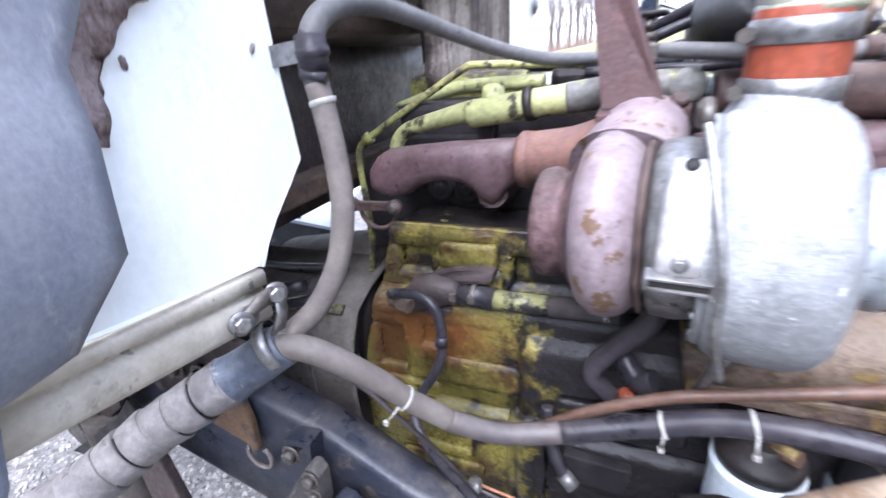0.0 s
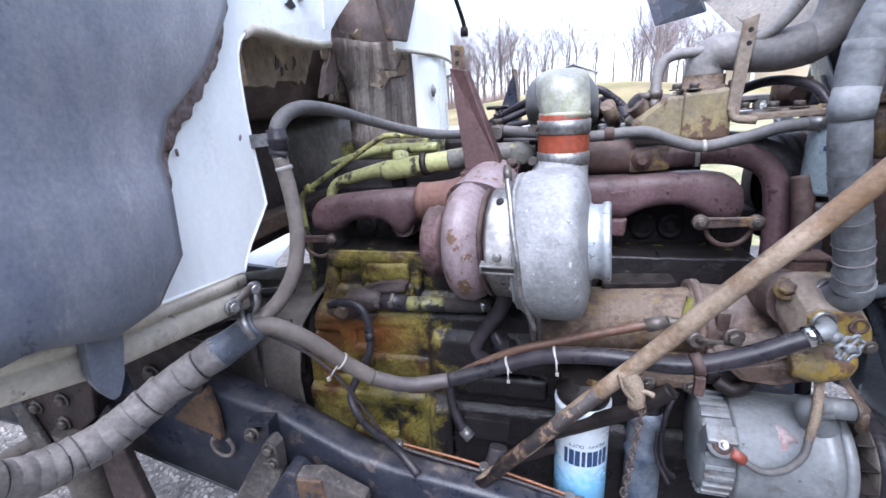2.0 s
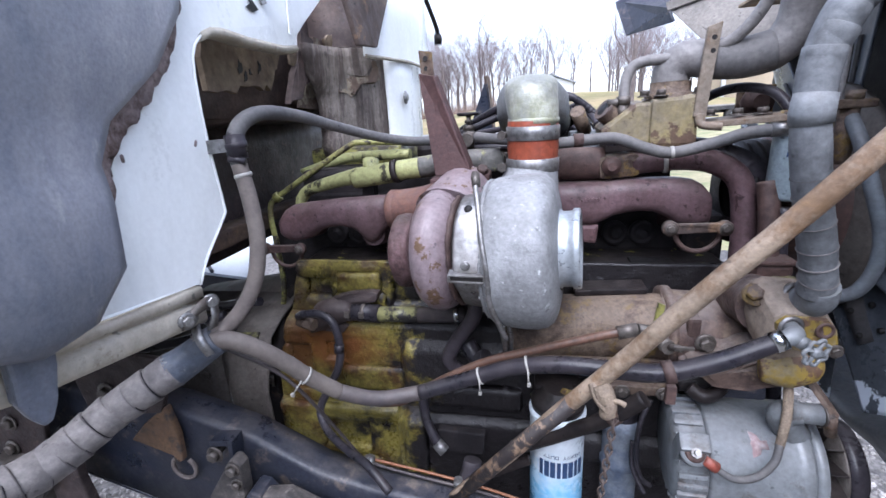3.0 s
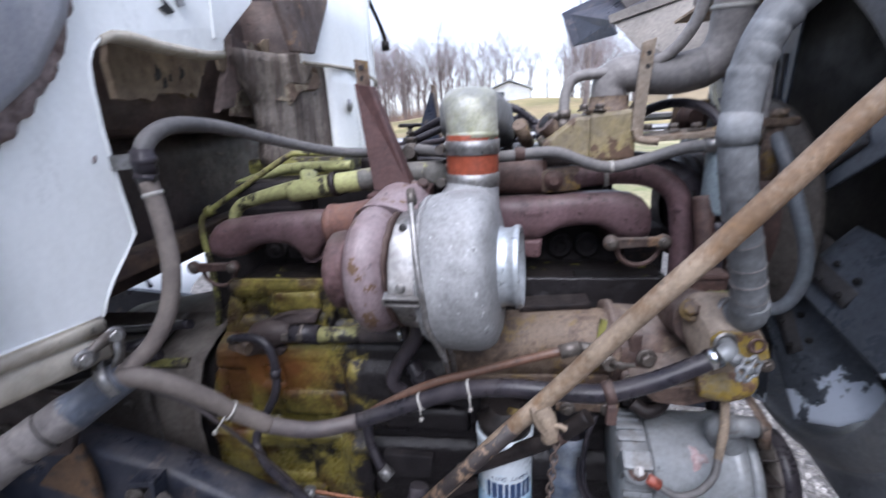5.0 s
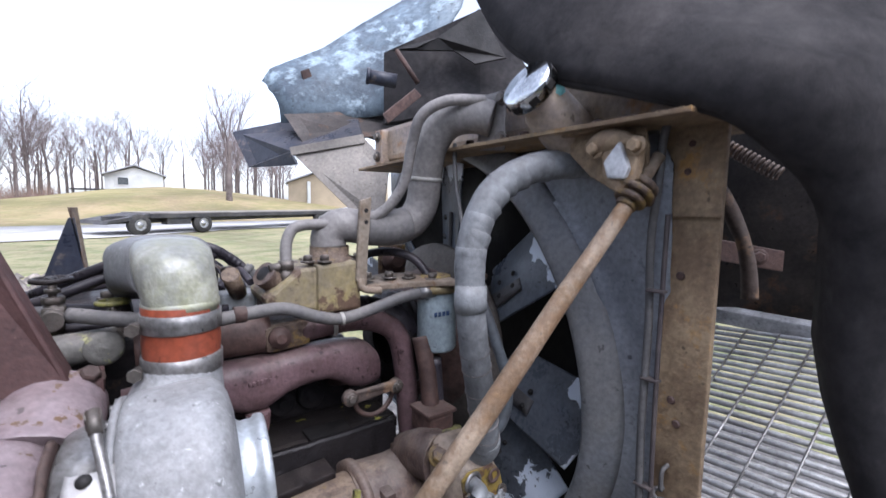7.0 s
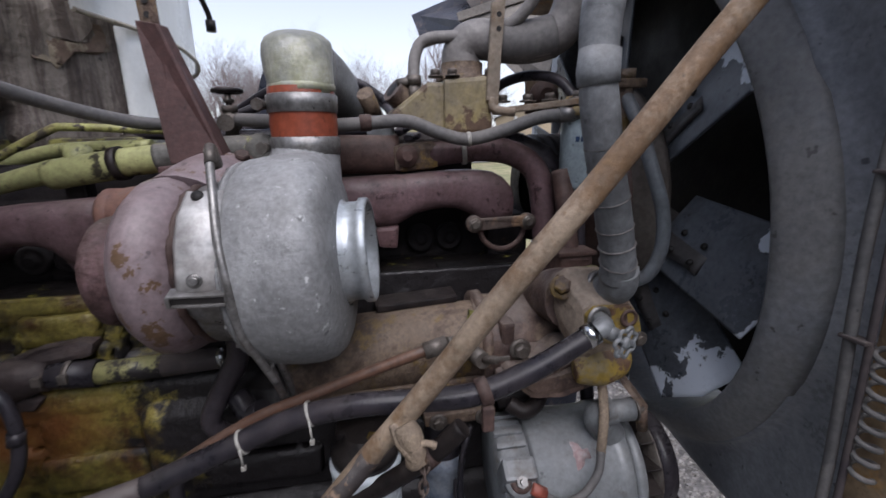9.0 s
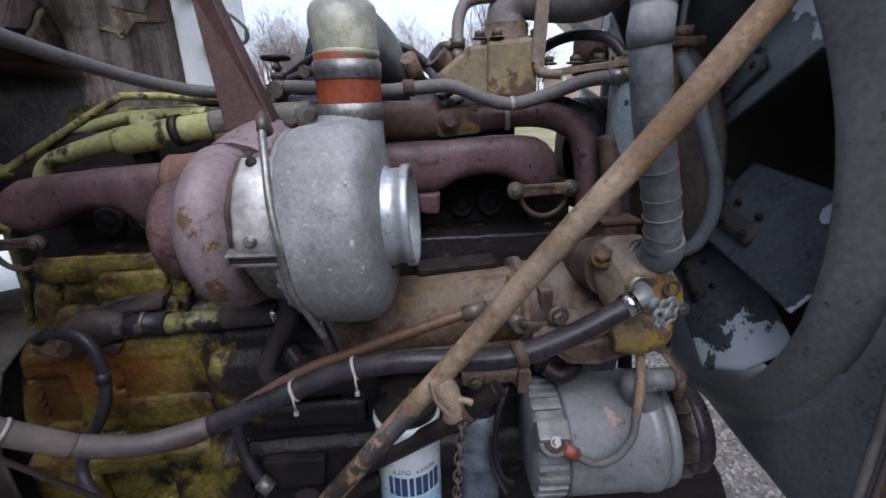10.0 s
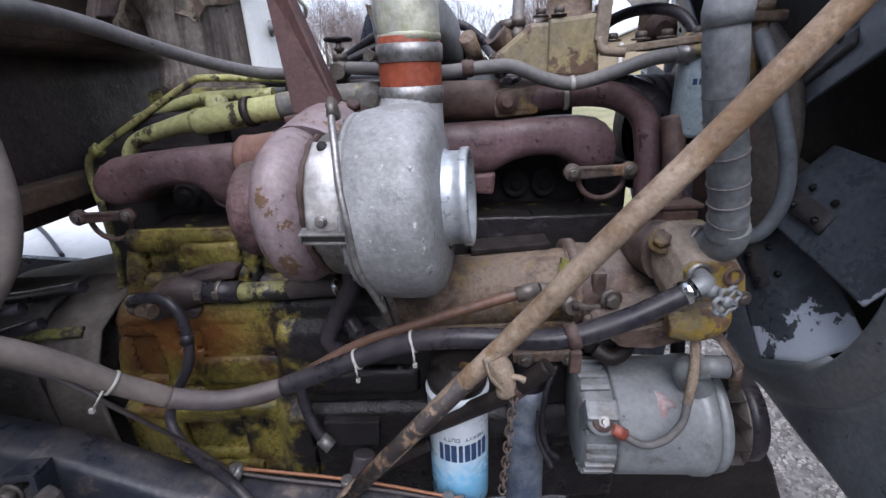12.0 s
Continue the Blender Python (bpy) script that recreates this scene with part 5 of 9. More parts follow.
part("bottom_arm", Build().tube([(0.42, 0.47, 1.12), (0.5, 0.46, 1.14), (0.56, 0.45, 1.16)], [0.016, 0.02, 0.022], 14), "grime", wp)

# dark pipe behind the stay rod
dpp = thing("oil_return_pipe", (0.42, 0.43, 0.99), "black oily pipe behind the stay rod", "pipe")
part("pipe", Build().tube([(0.35, 0.4, 1.13), (0.3, 0.41, 1.08), (0.22, 0.43, 1.02), (0.13, 0.45, 0.96)], 0.014, 14), "grime", dpp)
part("collar", Build().tube([(0.31, 0.408, 1.09), (0.297, 0.41, 1.078)], 0.0165, 14, curve=False), "rust", dpp)

# hand valve on the hose
hvw = thing("hand_valve", (0.51, 0.335, 1.28), "small cast hand valve with a grey scalloped wheel", "valve")
part("body", Build().tube([(0.497, 0.334, 1.284), (0.51, 0.337, 1.287), (0.518, 0.346, 1.287), (0.523, 0.37, 1.286)], [0.0095, 0.0125, 0.012, 0.0105], 14).cyl((0.51, 0.337, 1.287), (0.528, 0.33, 1.277), 0.0095, 12), "alt", hvw, "dull grey valve body")
wc, wa = Vector((0.533, 0.322, 1.2725)), Vector((0.3, -0.85, -0.05)).normalized()
b = Build().cyl(wc - wa * 0.035, wc, 0.007, 8)
s1 = wa.orthogonal().normalized()
s2 = wa.cross(s1)
rim = [wc + (0.0175 + 0.0022 * math.cos(7 * a)) * (math.cos(a) * s1 + math.sin(a) * s2) for a in [2 * math.pi * k / 48 for k in range(49)]]
b.tube(rim, 0.0027, 8, sub=1)
b.lathe(wc, wa, [(-0.005, 0.0075), (0.004, 0.007), (0.005, 0.003)], 14, caps=True)
for k in range(4):
    a = k * math.pi / 2 + 0.3
    b.tube([wc, wc + 0.017 * (math.cos(a) * s1 + math.sin(a) * s2)], 0.0028, 8)
part("wheel", b, "alt", hvw, "grey scalloped hand wheel")

# ---- main hose ----
mh = thing("main_coolant_hose", (0.1, 0.35, 1.14), "long rubber hose sagging across the engine, one end dusty tan", "hose")
pts = [(-0.3, 0.222, 1.302), (-0.27, 0.232, 1.3), (-0.24, 0.246, 1.28), (-0.208, 0.268, 1.242), (-0.188, 0.283, 1.212), (-0.15, 0.31, 1.166), (-0.093, 0.33, 1.143), (-0.024, 0.35, 1.146), (0.055, 0.36, 1.17), (0.134, 0.36, 1.2), (0.21, 0.345, 1.219), (0.281, 0.335, 1.222), (0.35, 0.33, 1.224), (0.417, 0.33, 1.245), (0.469, 0.332, 1.269), (0.499, 0.335, 1.283)]
part("dusty_run", Build().tube(pts[:6], [0.0138, 0.0138, 0.0135, 0.0132, 0.013, 0.013], 18), "rubber_dust", mh, "tan with dust")
part("middle_run", Build().tube(pts[5:8], [0.013, 0.013, 0.013], 18), "rubber_mid", mh, "dust fading to dark rubber")
part("clean_run", Build().tube(pts[7:], [0.013, 0.0132, 0.0134, 0.0136, 0.0138, 0.0138, 0.0138, 0.0132, 0.0125], 18), "rubber_black", mh, "dark shiny rubber")
part("end_clamp", Build().tube([(0.486, 0.334, 1.277), (0.5, 0.335, 1.284)], 0.0148, 20, curve=False), "chrome", mh, "bright worm clamp")
part("rust_clamp", Build().tube([(0.352, 0.33, 1.224), (0.366, 0.33, 1.228)], 0.0172, 18, curve=False).box((0.36, 0.315, 1.2), (0.014, 0.01, 0.03), bevel=0.002), "rust", mh, "rusty pipe clip")


def zip_tie(x, y, z, ax, r, tail):
    """A nylon tie round a hose with its knot and tail."""
    t = thing("cable_tie", (x, y, z), "white nylon cable tie pulled round a hose", "cable tie", "cable ties on hoses")
    part("loop", Build().lathe((x, y, z), ax, [(-0.002, r - 0.001), (-0.0016, r + 0.0006), (0.0016, r + 0.0006), (0.002, r - 0.001)], 24), "tie", t)
    part("knot", Build().box(tail, (0.0055, 0.005, 0.006), bevel=0.001), "tie", t)
    part("tail", Build().tube([(x, y - r - 0.001, z), tail], 0.0014, 6), "tie", t)


zip_tie(-0.189, 0.282, 1.213, (0.5, 0.35, -0.6), 0.0142, (-0.205, 0.262, 1.19))
zip_tie(0.081, 0.361, 1.18, (1, 0.0, 0.4), 0.0142, (0.081, 0.352, 1.152))
zip_tie(0.159, 0.357, 1.208, (1, 0.0, 0.3), 0.0145, (0.161, 0.338, 1.184))

# hose from the valve to the cab clamp
cb = thing("cab_heater_hose", (-0.26, 0.32, 1.3), "grey rubber heater hose arching from the head down the cab wall", "hose")
pts = [(0.02, 0.725, 1.545), (-0.084, 0.68, 1.546), (-0.153, 0.62, 1.563), (-0.204, 0.54, 1.589), (-0.236, 0.47, 1.61), (-0.253, 0.39, 1.618), (-0.26, 0.34, 1.605), (-0.264, 0.32, 1.579), (-0.26, 0.315, 1.546), (-0.253, 0.312, 1.513), (-0.245, 0.305, 1.47), (-0.24, 0.295, 1.428), (-0.245, 0.28, 1.378), (-0.265, 0.26, 1.334), (-0.293, 0.24, 1.308), (-0.32, 0.218, 1.3)]
part("upper_run", Build().tube(pts[:9], [0.0098] * 4 + [0.0108, 0.0115, 0.012, 0.012, 0.012], 18), "rubber", cb)
part("lower_run", Build().tube(pts[8:], 0.0118, 18), "rubber_dust", cb)
part("clamp_wrap", Build().tube([(-0.2645, 0.322, 1.587), (-0.2615, 0.317, 1.555)], 0.0148, 18, curve=False).tube([(-0.268, 0.304, 1.556), (-0.245, 0.311, 1.55)], 0.005, 8).lathe((-0.263, 0.32, 1.573), (0.1, 0.1, -1), [(-0.005, 0.0145), (-0.004, 0.0165), (0.004, 0.0165), (0.005, 0.0145)], 18), "rubber_black", cb, "black rubber clamp wrap")
part("tie", Build().lathe((-0.256, 0.314, 1.53), (0.2, 0, -1), [(-0.003, 0.012), (-0.002, 0.0132), (0.002, 0.0132), (0.003, 0.012)], 20), "tie", cb)
part("stay", Build().prism([(-0.31, 0.312, 1.562), (-0.27, 0.306, 1.565), (-0.27, 0.306, 1.584), (-0.31, 0.312, 1.582)], (0, 0.004, 0), 0.001), "steel", cb, "zinc stay to the cab wall")

wr = thing("wrapped_wiring_loom", (-0.4, 0.12, 1.2), "thick loom wrapped in dirty grey tape", "cable loom")
wpts = [(-0.3, 0.228, 1.302), (-0.33, 0.211, 1.277), (-0.375, 0.174, 1.251), (-0.41, 0.144, 1.228), (-0.435, 0.107, 1.207), (-0.455, 0.076, 1.191), (-0.47, 0.029, 1.193), (-0.475, -0.002, 1.202), (-0.475, -0.028, 1.217), (-0.47, -0.064, 1.245), (-0.46, -0.097, 1.272)]
part("core", Build().tube(wpts, [0.021, 0.022, 0.024, 0.025, 0.0255, 0.026, 0.026, 0.026, 0.026, 0.026, 0.026], 22), "tape", wr)
part("sleeve_end", Build().tube([(-0.29, 0.232, 1.303), wpts[1], lerp(wpts[1], wpts[2], 0.4)], [0.0225, 0.0245, 0.027], 20, wobble=0.03), "sleeve_blue", wr, "blue-grey sleeve end")


for k in range(16):
    p, d = along(wpts, 1.55 + k * 0.54)
    r = 0.0248 + 0.00016 * k
    lean = (d + Vector((0.1, 0.09, 0.12)) * math.sin(1.3 * k)).normalized()
    part("tape_turn", Build().lathe(p, lean, [(-0.0145, r - 0.004), (-0.0138, r + 0.0016), (-0.012, r + 0.002), (0.0, r + 0.0011), (0.014, r + 0.0001), (0.017, r - 0.004)], 28, swell=lambda w, k=k: 1 + 0.012 * math.sin(3 * w + 2 * k)), "tape", wr)
    part("seam", Build().lathe(p, lean, [(-0.0158, r - 0.004), (-0.0156, r + 0.0008), (-0.0145, r + 0.001), (-0.0143, r - 0.004)], 28, start=2.2 + 0.9 * math.sin(2.1 * k), turn=0.5), "rubber_black", wr, "dark lifted tape edge")

clampb = thing("hose_clip", (-0.33, 0.22, 1.32), "bent zinc clip bolted to the cab sill", "clip")
rows = [[(x, y - 0.004, z - 0.008), (x + 0.0015, y, z), (x, y + 0.002, z + 0.008)] for x, y, z in ((-0.299, 0.186, 1.349), (-0.298, 0.2, 1.352), (-0.293, 0.213, 1.361), (-0.289, 0.223, 1.364), (-0.287, 0.233, 1.36))]
part("strap", Build().sheet(rows, 0.003), "bolt", clampb)
for x, y, z in ((-0.297, 0.192, 1.35), (-0.286, 0.229, 1.363)):
    part("bolt", Build().bolt((x, y, z), (1, -0.5, 0.1), 0.008, 0.008), "steel", clampb)
part("hanger", Build().sheet([[(-0.284, 0.224, 1.364), (-0.284, 0.237, 1.364)], [(-0.282, 0.22, 1.345), (-0.282, 0.234, 1.345)], [(-0.287, 0.212, 1.326), (-0.285, 0.228, 1.326)]], 0.003), "steel", clampb)
part("collar", Build().lathe((-0.304, 0.224, 1.304), (-0.75, -0.5, -0.3), [(-0.006, 0.024), (-0.0055, 0.0275), (0.0055, 0.0275), (0.006, 0.024)], 24), "steel", clampb)

# copper line above the hose
cl = thing("copper_fuel_line", (0.15, 0.41, 1.19), "rusty copper fuel line with a swivel end", "pipe")
part("line", Build().tube([(-0.12, 0.4, 1.08), (-0.068, 0.4, 1.09), (0.005, 0.405, 1.137), (0.086, 0.405, 1.18), (0.162, 0.405, 1.205), (0.25, 0.4, 1.235), (0.312, 0.4, 1.253)], 0.0075, 12), "copper", cl)
part("fitting", Build().cyl((0.3, 0.4, 1.249), (0.33, 0.402, 1.256), 0.0125, 6).cyl((0.33, 0.402, 1.256), (0.36, 0.41, 1.25), 0.009, 10), "bolt", cl)

# ---- strut to the radiator ----
rod = thing("radiator_stay_rod", (0.04, 0.41, 0.86), "long rusty steel stay rod running up to the radiator", "stay rod")
A, Bq = Vector((-0.005, 0.399, 0.845)), Vector((0.6185, 0.1946, 1.718))
part("rod", Build().tube([A.lerp(Bq, k / 14) + Vector((0, 0, 0.0015 * math.sin(k * 1.7))) for k in range(15)], [0.0128] * 11 + [0.0125, 0.012, 0.011, 0.0105], 18), "rod", rod)
part("threaded_end", Build().tube([Bq, Bq + (Bq - A).normalized() * 0.07], 0.008, 12, curve=False), "rod", rod)
dd = (Bq - A).normalized()
b = Build()
for a, r in ((0.0, 0.013), (0.008, 0.02), (0.018, 0.026), (0.03, 0.024)):
    part("cushion_washer", Build().lathe(Bq + dd * (a - 0.012), dd, [(0, r * 0.9), (0.002, r), (0.007, r), (0.009, r * 0.9)], 20, caps=True), "tan", rod, "dusty cushion washer")
part("lower_sleeve", Build().tube([A.lerp(Bq, 0.02), A.lerp(Bq, 0.37)], 0.0134, 16, curve=False), "rod_dark", rod, "dark oily lower length")
bag = thing("cord_wrapped_knot", (0.27, 0.31, 1.17), "knotted tan cord hanging with a rusty chain", "cord")
part("knot", Build().tube([(0.262, 0.3, 1.218), (0.267, 0.294, 1.207), (0.272, 0.291, 1.192), (0.271, 0.292, 1.178), (0.266, 0.296, 1.172)], [0.01, 0.0135, 0.014, 0.0115, 0.007], 16, wobble=0.35).tube([(0.252, 0.306, 1.215), (0.258, 0.29, 1.2), (0.27, 0.284, 1.186), (0.279, 0.29, 1.176)], 0.0055, 8, wobble=0.3), "cord", bag)
part("tail", Build().tube([(0.272, 0.288, 1.2), (0.284, 0.284, 1.203), (0.293, 0.283, 1.199)], [0.005, 0.0035, 0.0045], 8, wobble=0.3), "cord", bag)
for k in range(14):
    z = 1.182 - 0.0165 * k
    x = 0.283 - 0.0006 * k
    a = 0 if k % 2 else math.pi / 2
    ring = [(x + 0.005 * math.cos(t) * math.cos(a), 0.292 + 0.005 * math.cos(t) * math.sin(a) + 0.003 * k, z + 0.0105 * math.sin(t)) for t in [2 * math.pi * j / 10 for j in range(11)]]
    part("chain_link", Build().tube(ring, 0.0017, 6, sub=1), "rust_dusty", bag)

# ---- fuel filter ----
ff = thing("fuel_filter", (0.215, 0.48, 0.82), "white and blue spin-on fuel filter, printed upside down", "filter")
FX, FY, FZ, FR = 0.215, 0.48, 0.795, 0.0525
part("can", Build().lathe((FX, FY, FZ), (0, 0, 1), [(0, 0.03), (0.002, 0.047), (0.008, FR), (0.085, FR), (0.235, FR), (0.24, FR + 0.002), (0.247, FR + 0.002), (0.251, 0.044)], 40, caps=True), "can_print", ff)
part("head", Build().lathe((FX, FY, FZ + 0.251), (0, 0, 1), [(0, 0.05), (0.014, 0.052), (0.02, 0.046), (0.03, 0.03), (0.04, 0.028)], 32, caps=True).box((FX, FY + 0.05, FZ + 0.27), (0.09, 0.08, 0.03), bevel=0.008), "grime", ff, "black oily filter head")
part("yellow_gasket", Build().lathe((FX - 0.012, FY - 0.008, FZ + 0.245), (0, 0, 1), [(0.0, 0.048), (0.012, 0.05), (0.014, 0.047)], 24, start=math.pi * 0.1, turn=0.35), "yellow", ff, "yellow paint on the rim")
part("brass_elbow", Build().cyl((FX + 0.01, FY - 0.01, FZ + 0.285), (FX + 0.03, FY - 0.03, FZ + 0.293), 0.011, 6), "ochre", ff)
# print on the can: brand as bars, plain words lettered, all upside down
for k in range(8):
    a = -math.pi / 2 - 0.62 + 0.22 * k
    part("print_bar", Build().box((FX + FR * math.cos(a), FY + FR * math.sin(a), FZ + 0.14), (0.0095 if k % 3 else 0.007, 0.0012, 0.036), (0, 0, math.degrees(a) + 90), 0), "ink", ff)


def curved_text(words, z, size, spread, mid, parent):
    """Raised letters bent round the can, standing on their heads."""
    for k, ch in enumerate(words):
        if ch == " ":
            continue
        cu = bpy.data.curves.new("letter", "FONT")
        cu.body, cu.size, cu.align_x, cu.extrude = ch, size, "CENTER", 0.0002
        tmp = bpy.data.objects.new("letter", cu)
        me = bpy.data.meshes.new_from_object(tmp)
        bpy.data.objects.remove(tmp)
        a = mid + spread * (len(words) / 2 - k)
        ob = new("letter", me)
        me.materials.append(M["ink"])
        ob.parent = parent
        ob.matrix_basis = Matrix.Translation(Vector((FX + (FR + 0.0006) * math.cos(a), FY + (FR + 0.0006) * math.sin(a), z)) - parent.location) @ pose(0, 0, 0, 90, 180, math.degrees(a) + 90)


curved_text("HEAVY DUTY", FZ + 0.174, 0.011, 0.14, -math.pi / 2 + 0.1, ff)

# stand pipe beside the filter
sp = thing("oil_fill_pipe", (0.335, 0.5, 0.7), "dark stand pipe with a blue-grey sleeve", "pipe")
part("pipe", Build().tube([(0.342, 0.5, 1.1), (0.338, 0.5, 1.0), (0.336, 0.49, 0.9), (0.336, 0.48, 0.75)], 0.029, 20), "rubber_black", sp)
part("sleeve", Build().lathe((0.336, 0.48, 0.76), (0.01, 0.085, 1), [(0, 0.034), (0.15, 0.034), (0.154, 0.037), (0.166, 0.037), (0.17, 0.034), (0.23, 0.034), (0.236, 0.0375), (0.252, 0.0375), (0.258, 0.032)], 28), "blue_pipe", sp, "blue-grey rubber sleeve")
part("top_flange", Build().box((0.36, 0.48, 1.105), (0.11, 0.05, 0.018), bevel=0.004), "tan", sp)
for x in (0.325, 0.395):
    part("bolt", Build().bolt((x, 0.453, 1.105), (0, -1, 0), 0.009, 0.009), "bolt", sp)

# ---- alternator ----
alt = thing("alternator", (0.5, 0.44, 0.92), "large grey aluminium alternator with dusty casing", "alternator")
CA, DA = Vector((0.405, 0.45, 0.998)), Vector((0.995, -0.075, 0.04)).normalized()
part("stator_body", Build().lathe(CA, DA, [(0.05, 0.03), (0.052, 0.088), (0.056, 0.0915), (0.17, 0.0915), (0.172, 0.094), (0.19, 0.094), (0.196, 0.088), (0.198, 0.04)], 56), "alt", alt)
part("rear_cover", Build().lathe(CA, DA, [(0.0, 0.0), (0.0, 0.07), (0.006, 0.082), (0.012, 0.0865), (0.05, 0.0865), (0.053, 0.07)], 48), "alt", alt)
dside = DA.orthogonal().normalized()
dup = DA.cross(dside)
for k in range(26):
    a = 2 * math.pi * k / 26
    rr = math.cos(a) * dside + math.sin(a) * dup
    c = CA + DA * 0.026 + rr * 0.0875
    q = Matrix.Translation(c) @ Matrix((DA, rr.cross(DA), rr)).transposed().to_4x4()
    t = Build().box((0, 0, 0), (0.044, 0.009, 0.008), bevel=0.002)
    bmesh.ops.transform(t.bm, matrix=q, verts=t.bm.verts)
    part("vent_rib", t, "alt", alt)
part("front_frame", Build().lathe(CA, DA, [(0.196, 0.05), (0.197, 0.087), (0.203, 0.09), (0.212, 0.088), (0.214, 0.05)], 48), "alt", alt)
for k in range(14):
    a = 2 * math.pi * k / 14
    rr = math.cos(a) * dside + math.sin(a) * dup
    c = CA + DA * 0.228 + rr * 0.055
    q = Matrix.Translation(c) @ Matrix((DA, rr.cross(DA), rr)).transposed().to_4x4()
    t = Build().box((0, 0, 0), (0.022, 0.003, 0.056), (18, 0, 0), 0.001)
    bmesh.ops.transform(t.bm, matrix=q, verts=t.bm.verts)
    part("fan_vane", t, "grime", alt)
part("fan_disc", Build().lathe(CA, DA, [(0.238, 0.02), (0.239, 0.078), (0.242, 0.078), (0.243, 0.02)], 40), "bolt", alt)
b = Build()
prof = [(0.242, 0.03), (0.242, 0.066)]
for k in range(4):
    prof += [(0.243 + k * 0.007, 0.07), (0.2465 + k * 0.007, 0.062), (0.2495 + k * 0.007, 0.07)]
prof += [(0.272, 0.066), (0.272, 0.0)]
part("pulley", b.lathe(CA, DA, prof, 40), "grime", alt)
part("belt", Build().lathe(CA, DA, [(0.245, 0.066), (0.247, 0.0725), (0.268, 0.0725), (0.27, 0.066)], 48), "rubber_black", alt, "ribbed black drive belt")
ear = Vector((0.565, 0.378, 1.14))
part("mount_ear", Build().tube([CA + DA * 0.175 + Vector((0, -0.03, 0.07)), ear + Vector((-0.02, 0.01, -0.015)), ear], [0.024, 0.02, 0.018], 14).cyl(ear + Vector((-0.016, 0.0, 0)), ear + Vector((0.024, -0.004, 0)), 0.0155, 20), "alt", alt)
part("pivot_bolt", Build().bolt(ear + Vector((0.024, -0.004, 0)), (1, 0, 0), 0.011, 0.012), "bolt", alt)
part("terminal_block", Build().box((0.419, 0.373, 1.062), (0.045, 0.03, 0.06), (32, 0, -4), 0.005), "alt", alt, "flat terminal block")
part("paint_mark", Build().lathe(CA + DA * 0.115 + Vector((0, -0.06, 0.069)), (0, -0.65, 0.76), [(-0.002, 0.016), (0.0012, 0.012), (0.0015, 0.0)], 12, swell=lambda w: 1.0 + 0.35 * math.sin(3 * w) + 0.2 * math.sin(5 * w)), "pink", alt, "faded red paint smear")
TP = Vector((0.417, 0.352, 1.07))
tn = Vector((-0.05, -0.75, 0.62)).normalized()
part("terminal_pad", Build().lathe(TP - tn * 0.012, tn, [(0, 0.021), (0.014, 0.02), (0.015, 0.012)], 22, caps=True), "alt", alt)
part("terminal_washer", Build().lathe(TP, tn, [(0.001, 0.015), (0.005, 0.0145), (0.006, 0.008)], 20, caps=True), "rust", alt, "rusty orange washer")
part("terminal_nut", Build().lathe(TP, tn, [(0.005, 0.0085), (0.012, 0.008)], 6, caps=True).cyl(TP, TP + tn * 0.02, 0.004, 10), "steel", alt)
part("boot", Build().tube([TP + Vector((0.012, -0.006, -0.006)), TP + Vector((0.03, -0.008, -0.018))], [0.008, 0.0095], 10, curve=False), "wire_red", alt, "faded red terminal boot")
part("cable", Build().tube([TP + Vector((0.026, -0.008, -0.016)), (0.47, 0.335, 1.042), (0.5, 0.335, 1.05), (0.522, 0.34, 1.075), (0.53, 0.35, 1.1)], 0.0055, 12), "rubber", alt)
part("cable_sleeve", Build().tube([(0.53, 0.35, 1.095), (0.54, 0.365, 1.14), (0.548, 0.39, 1.18), (0.555, 0.42, 1.2)], [0.0062, 0.0068, 0.0066, 0.006], 12), "cord", alt, "tan woven cable sleeve")
part("back_wire", Build().tube([(0.38, 0.47, 1.08), (0.36, 0.45, 1.04), (0.355, 0.44, 0.98), (0.365, 0.44, 0.93), (0.385, 0.44, 0.91)], 0.005, 8).tube([(0.35, 0.45, 1.0), (0.35, 0.44, 0.95), (0.37, 0.42, 0.91)], 0.004, 8), "rubber_black", alt)
ab = thing("alternator_link", (0.6, 0.42, 1.16), "rusty slotted adjusting link above the alternator", "bracket")
part("link", Build().prism([(0.59, 0.368, 1.152), (0.606, 0.364, 1.138), (0.575, 0.44, 1.2), (0.558, 0.445, 1.212)], (0.004, 0.004, 0.008), 0.002), "tan", ab)
part("lower_link", Build().tube([(0.6, 0.37, 1.142), (0.609, 0.376, 1.105)], 0.008, 10, curve=False), "tan", ab)

# ---- lower lines on the block: pipe, elbow, hoses ----
cp = thing("crossover_pipe", (-0.15, 0.55, 1.17), "dark pipe with a band of bare yellow paint and hose clamps", "pipe")
part("elbow", Build().loft([((-0.33, 0.575, 1.158), 0.03, 0.026, 0.8, (0, 1, 0), (0, 0, 1)), ((-0.3, 0.565, 1.178), 0.034, 0.032, 0.8, (0, 1, 0), (-0.3, 0, 1)), ((-0.265, 0.56, 1.192), 0.03, 0.031, 0.9, (0, 1, 0), (-0.2, 0, 1)), ((-0.238, 0.559, 1.194), 0.024, 0.024, 1.0, (0, 1, 0), (0, 0, 1)), ((-0.222, 0.559, 1.193), 0.021, 0.021, 1.0, (0, 1, 0), (0, 0, 1))], 24), "rust_oily", cp, "oily brown-black casting")
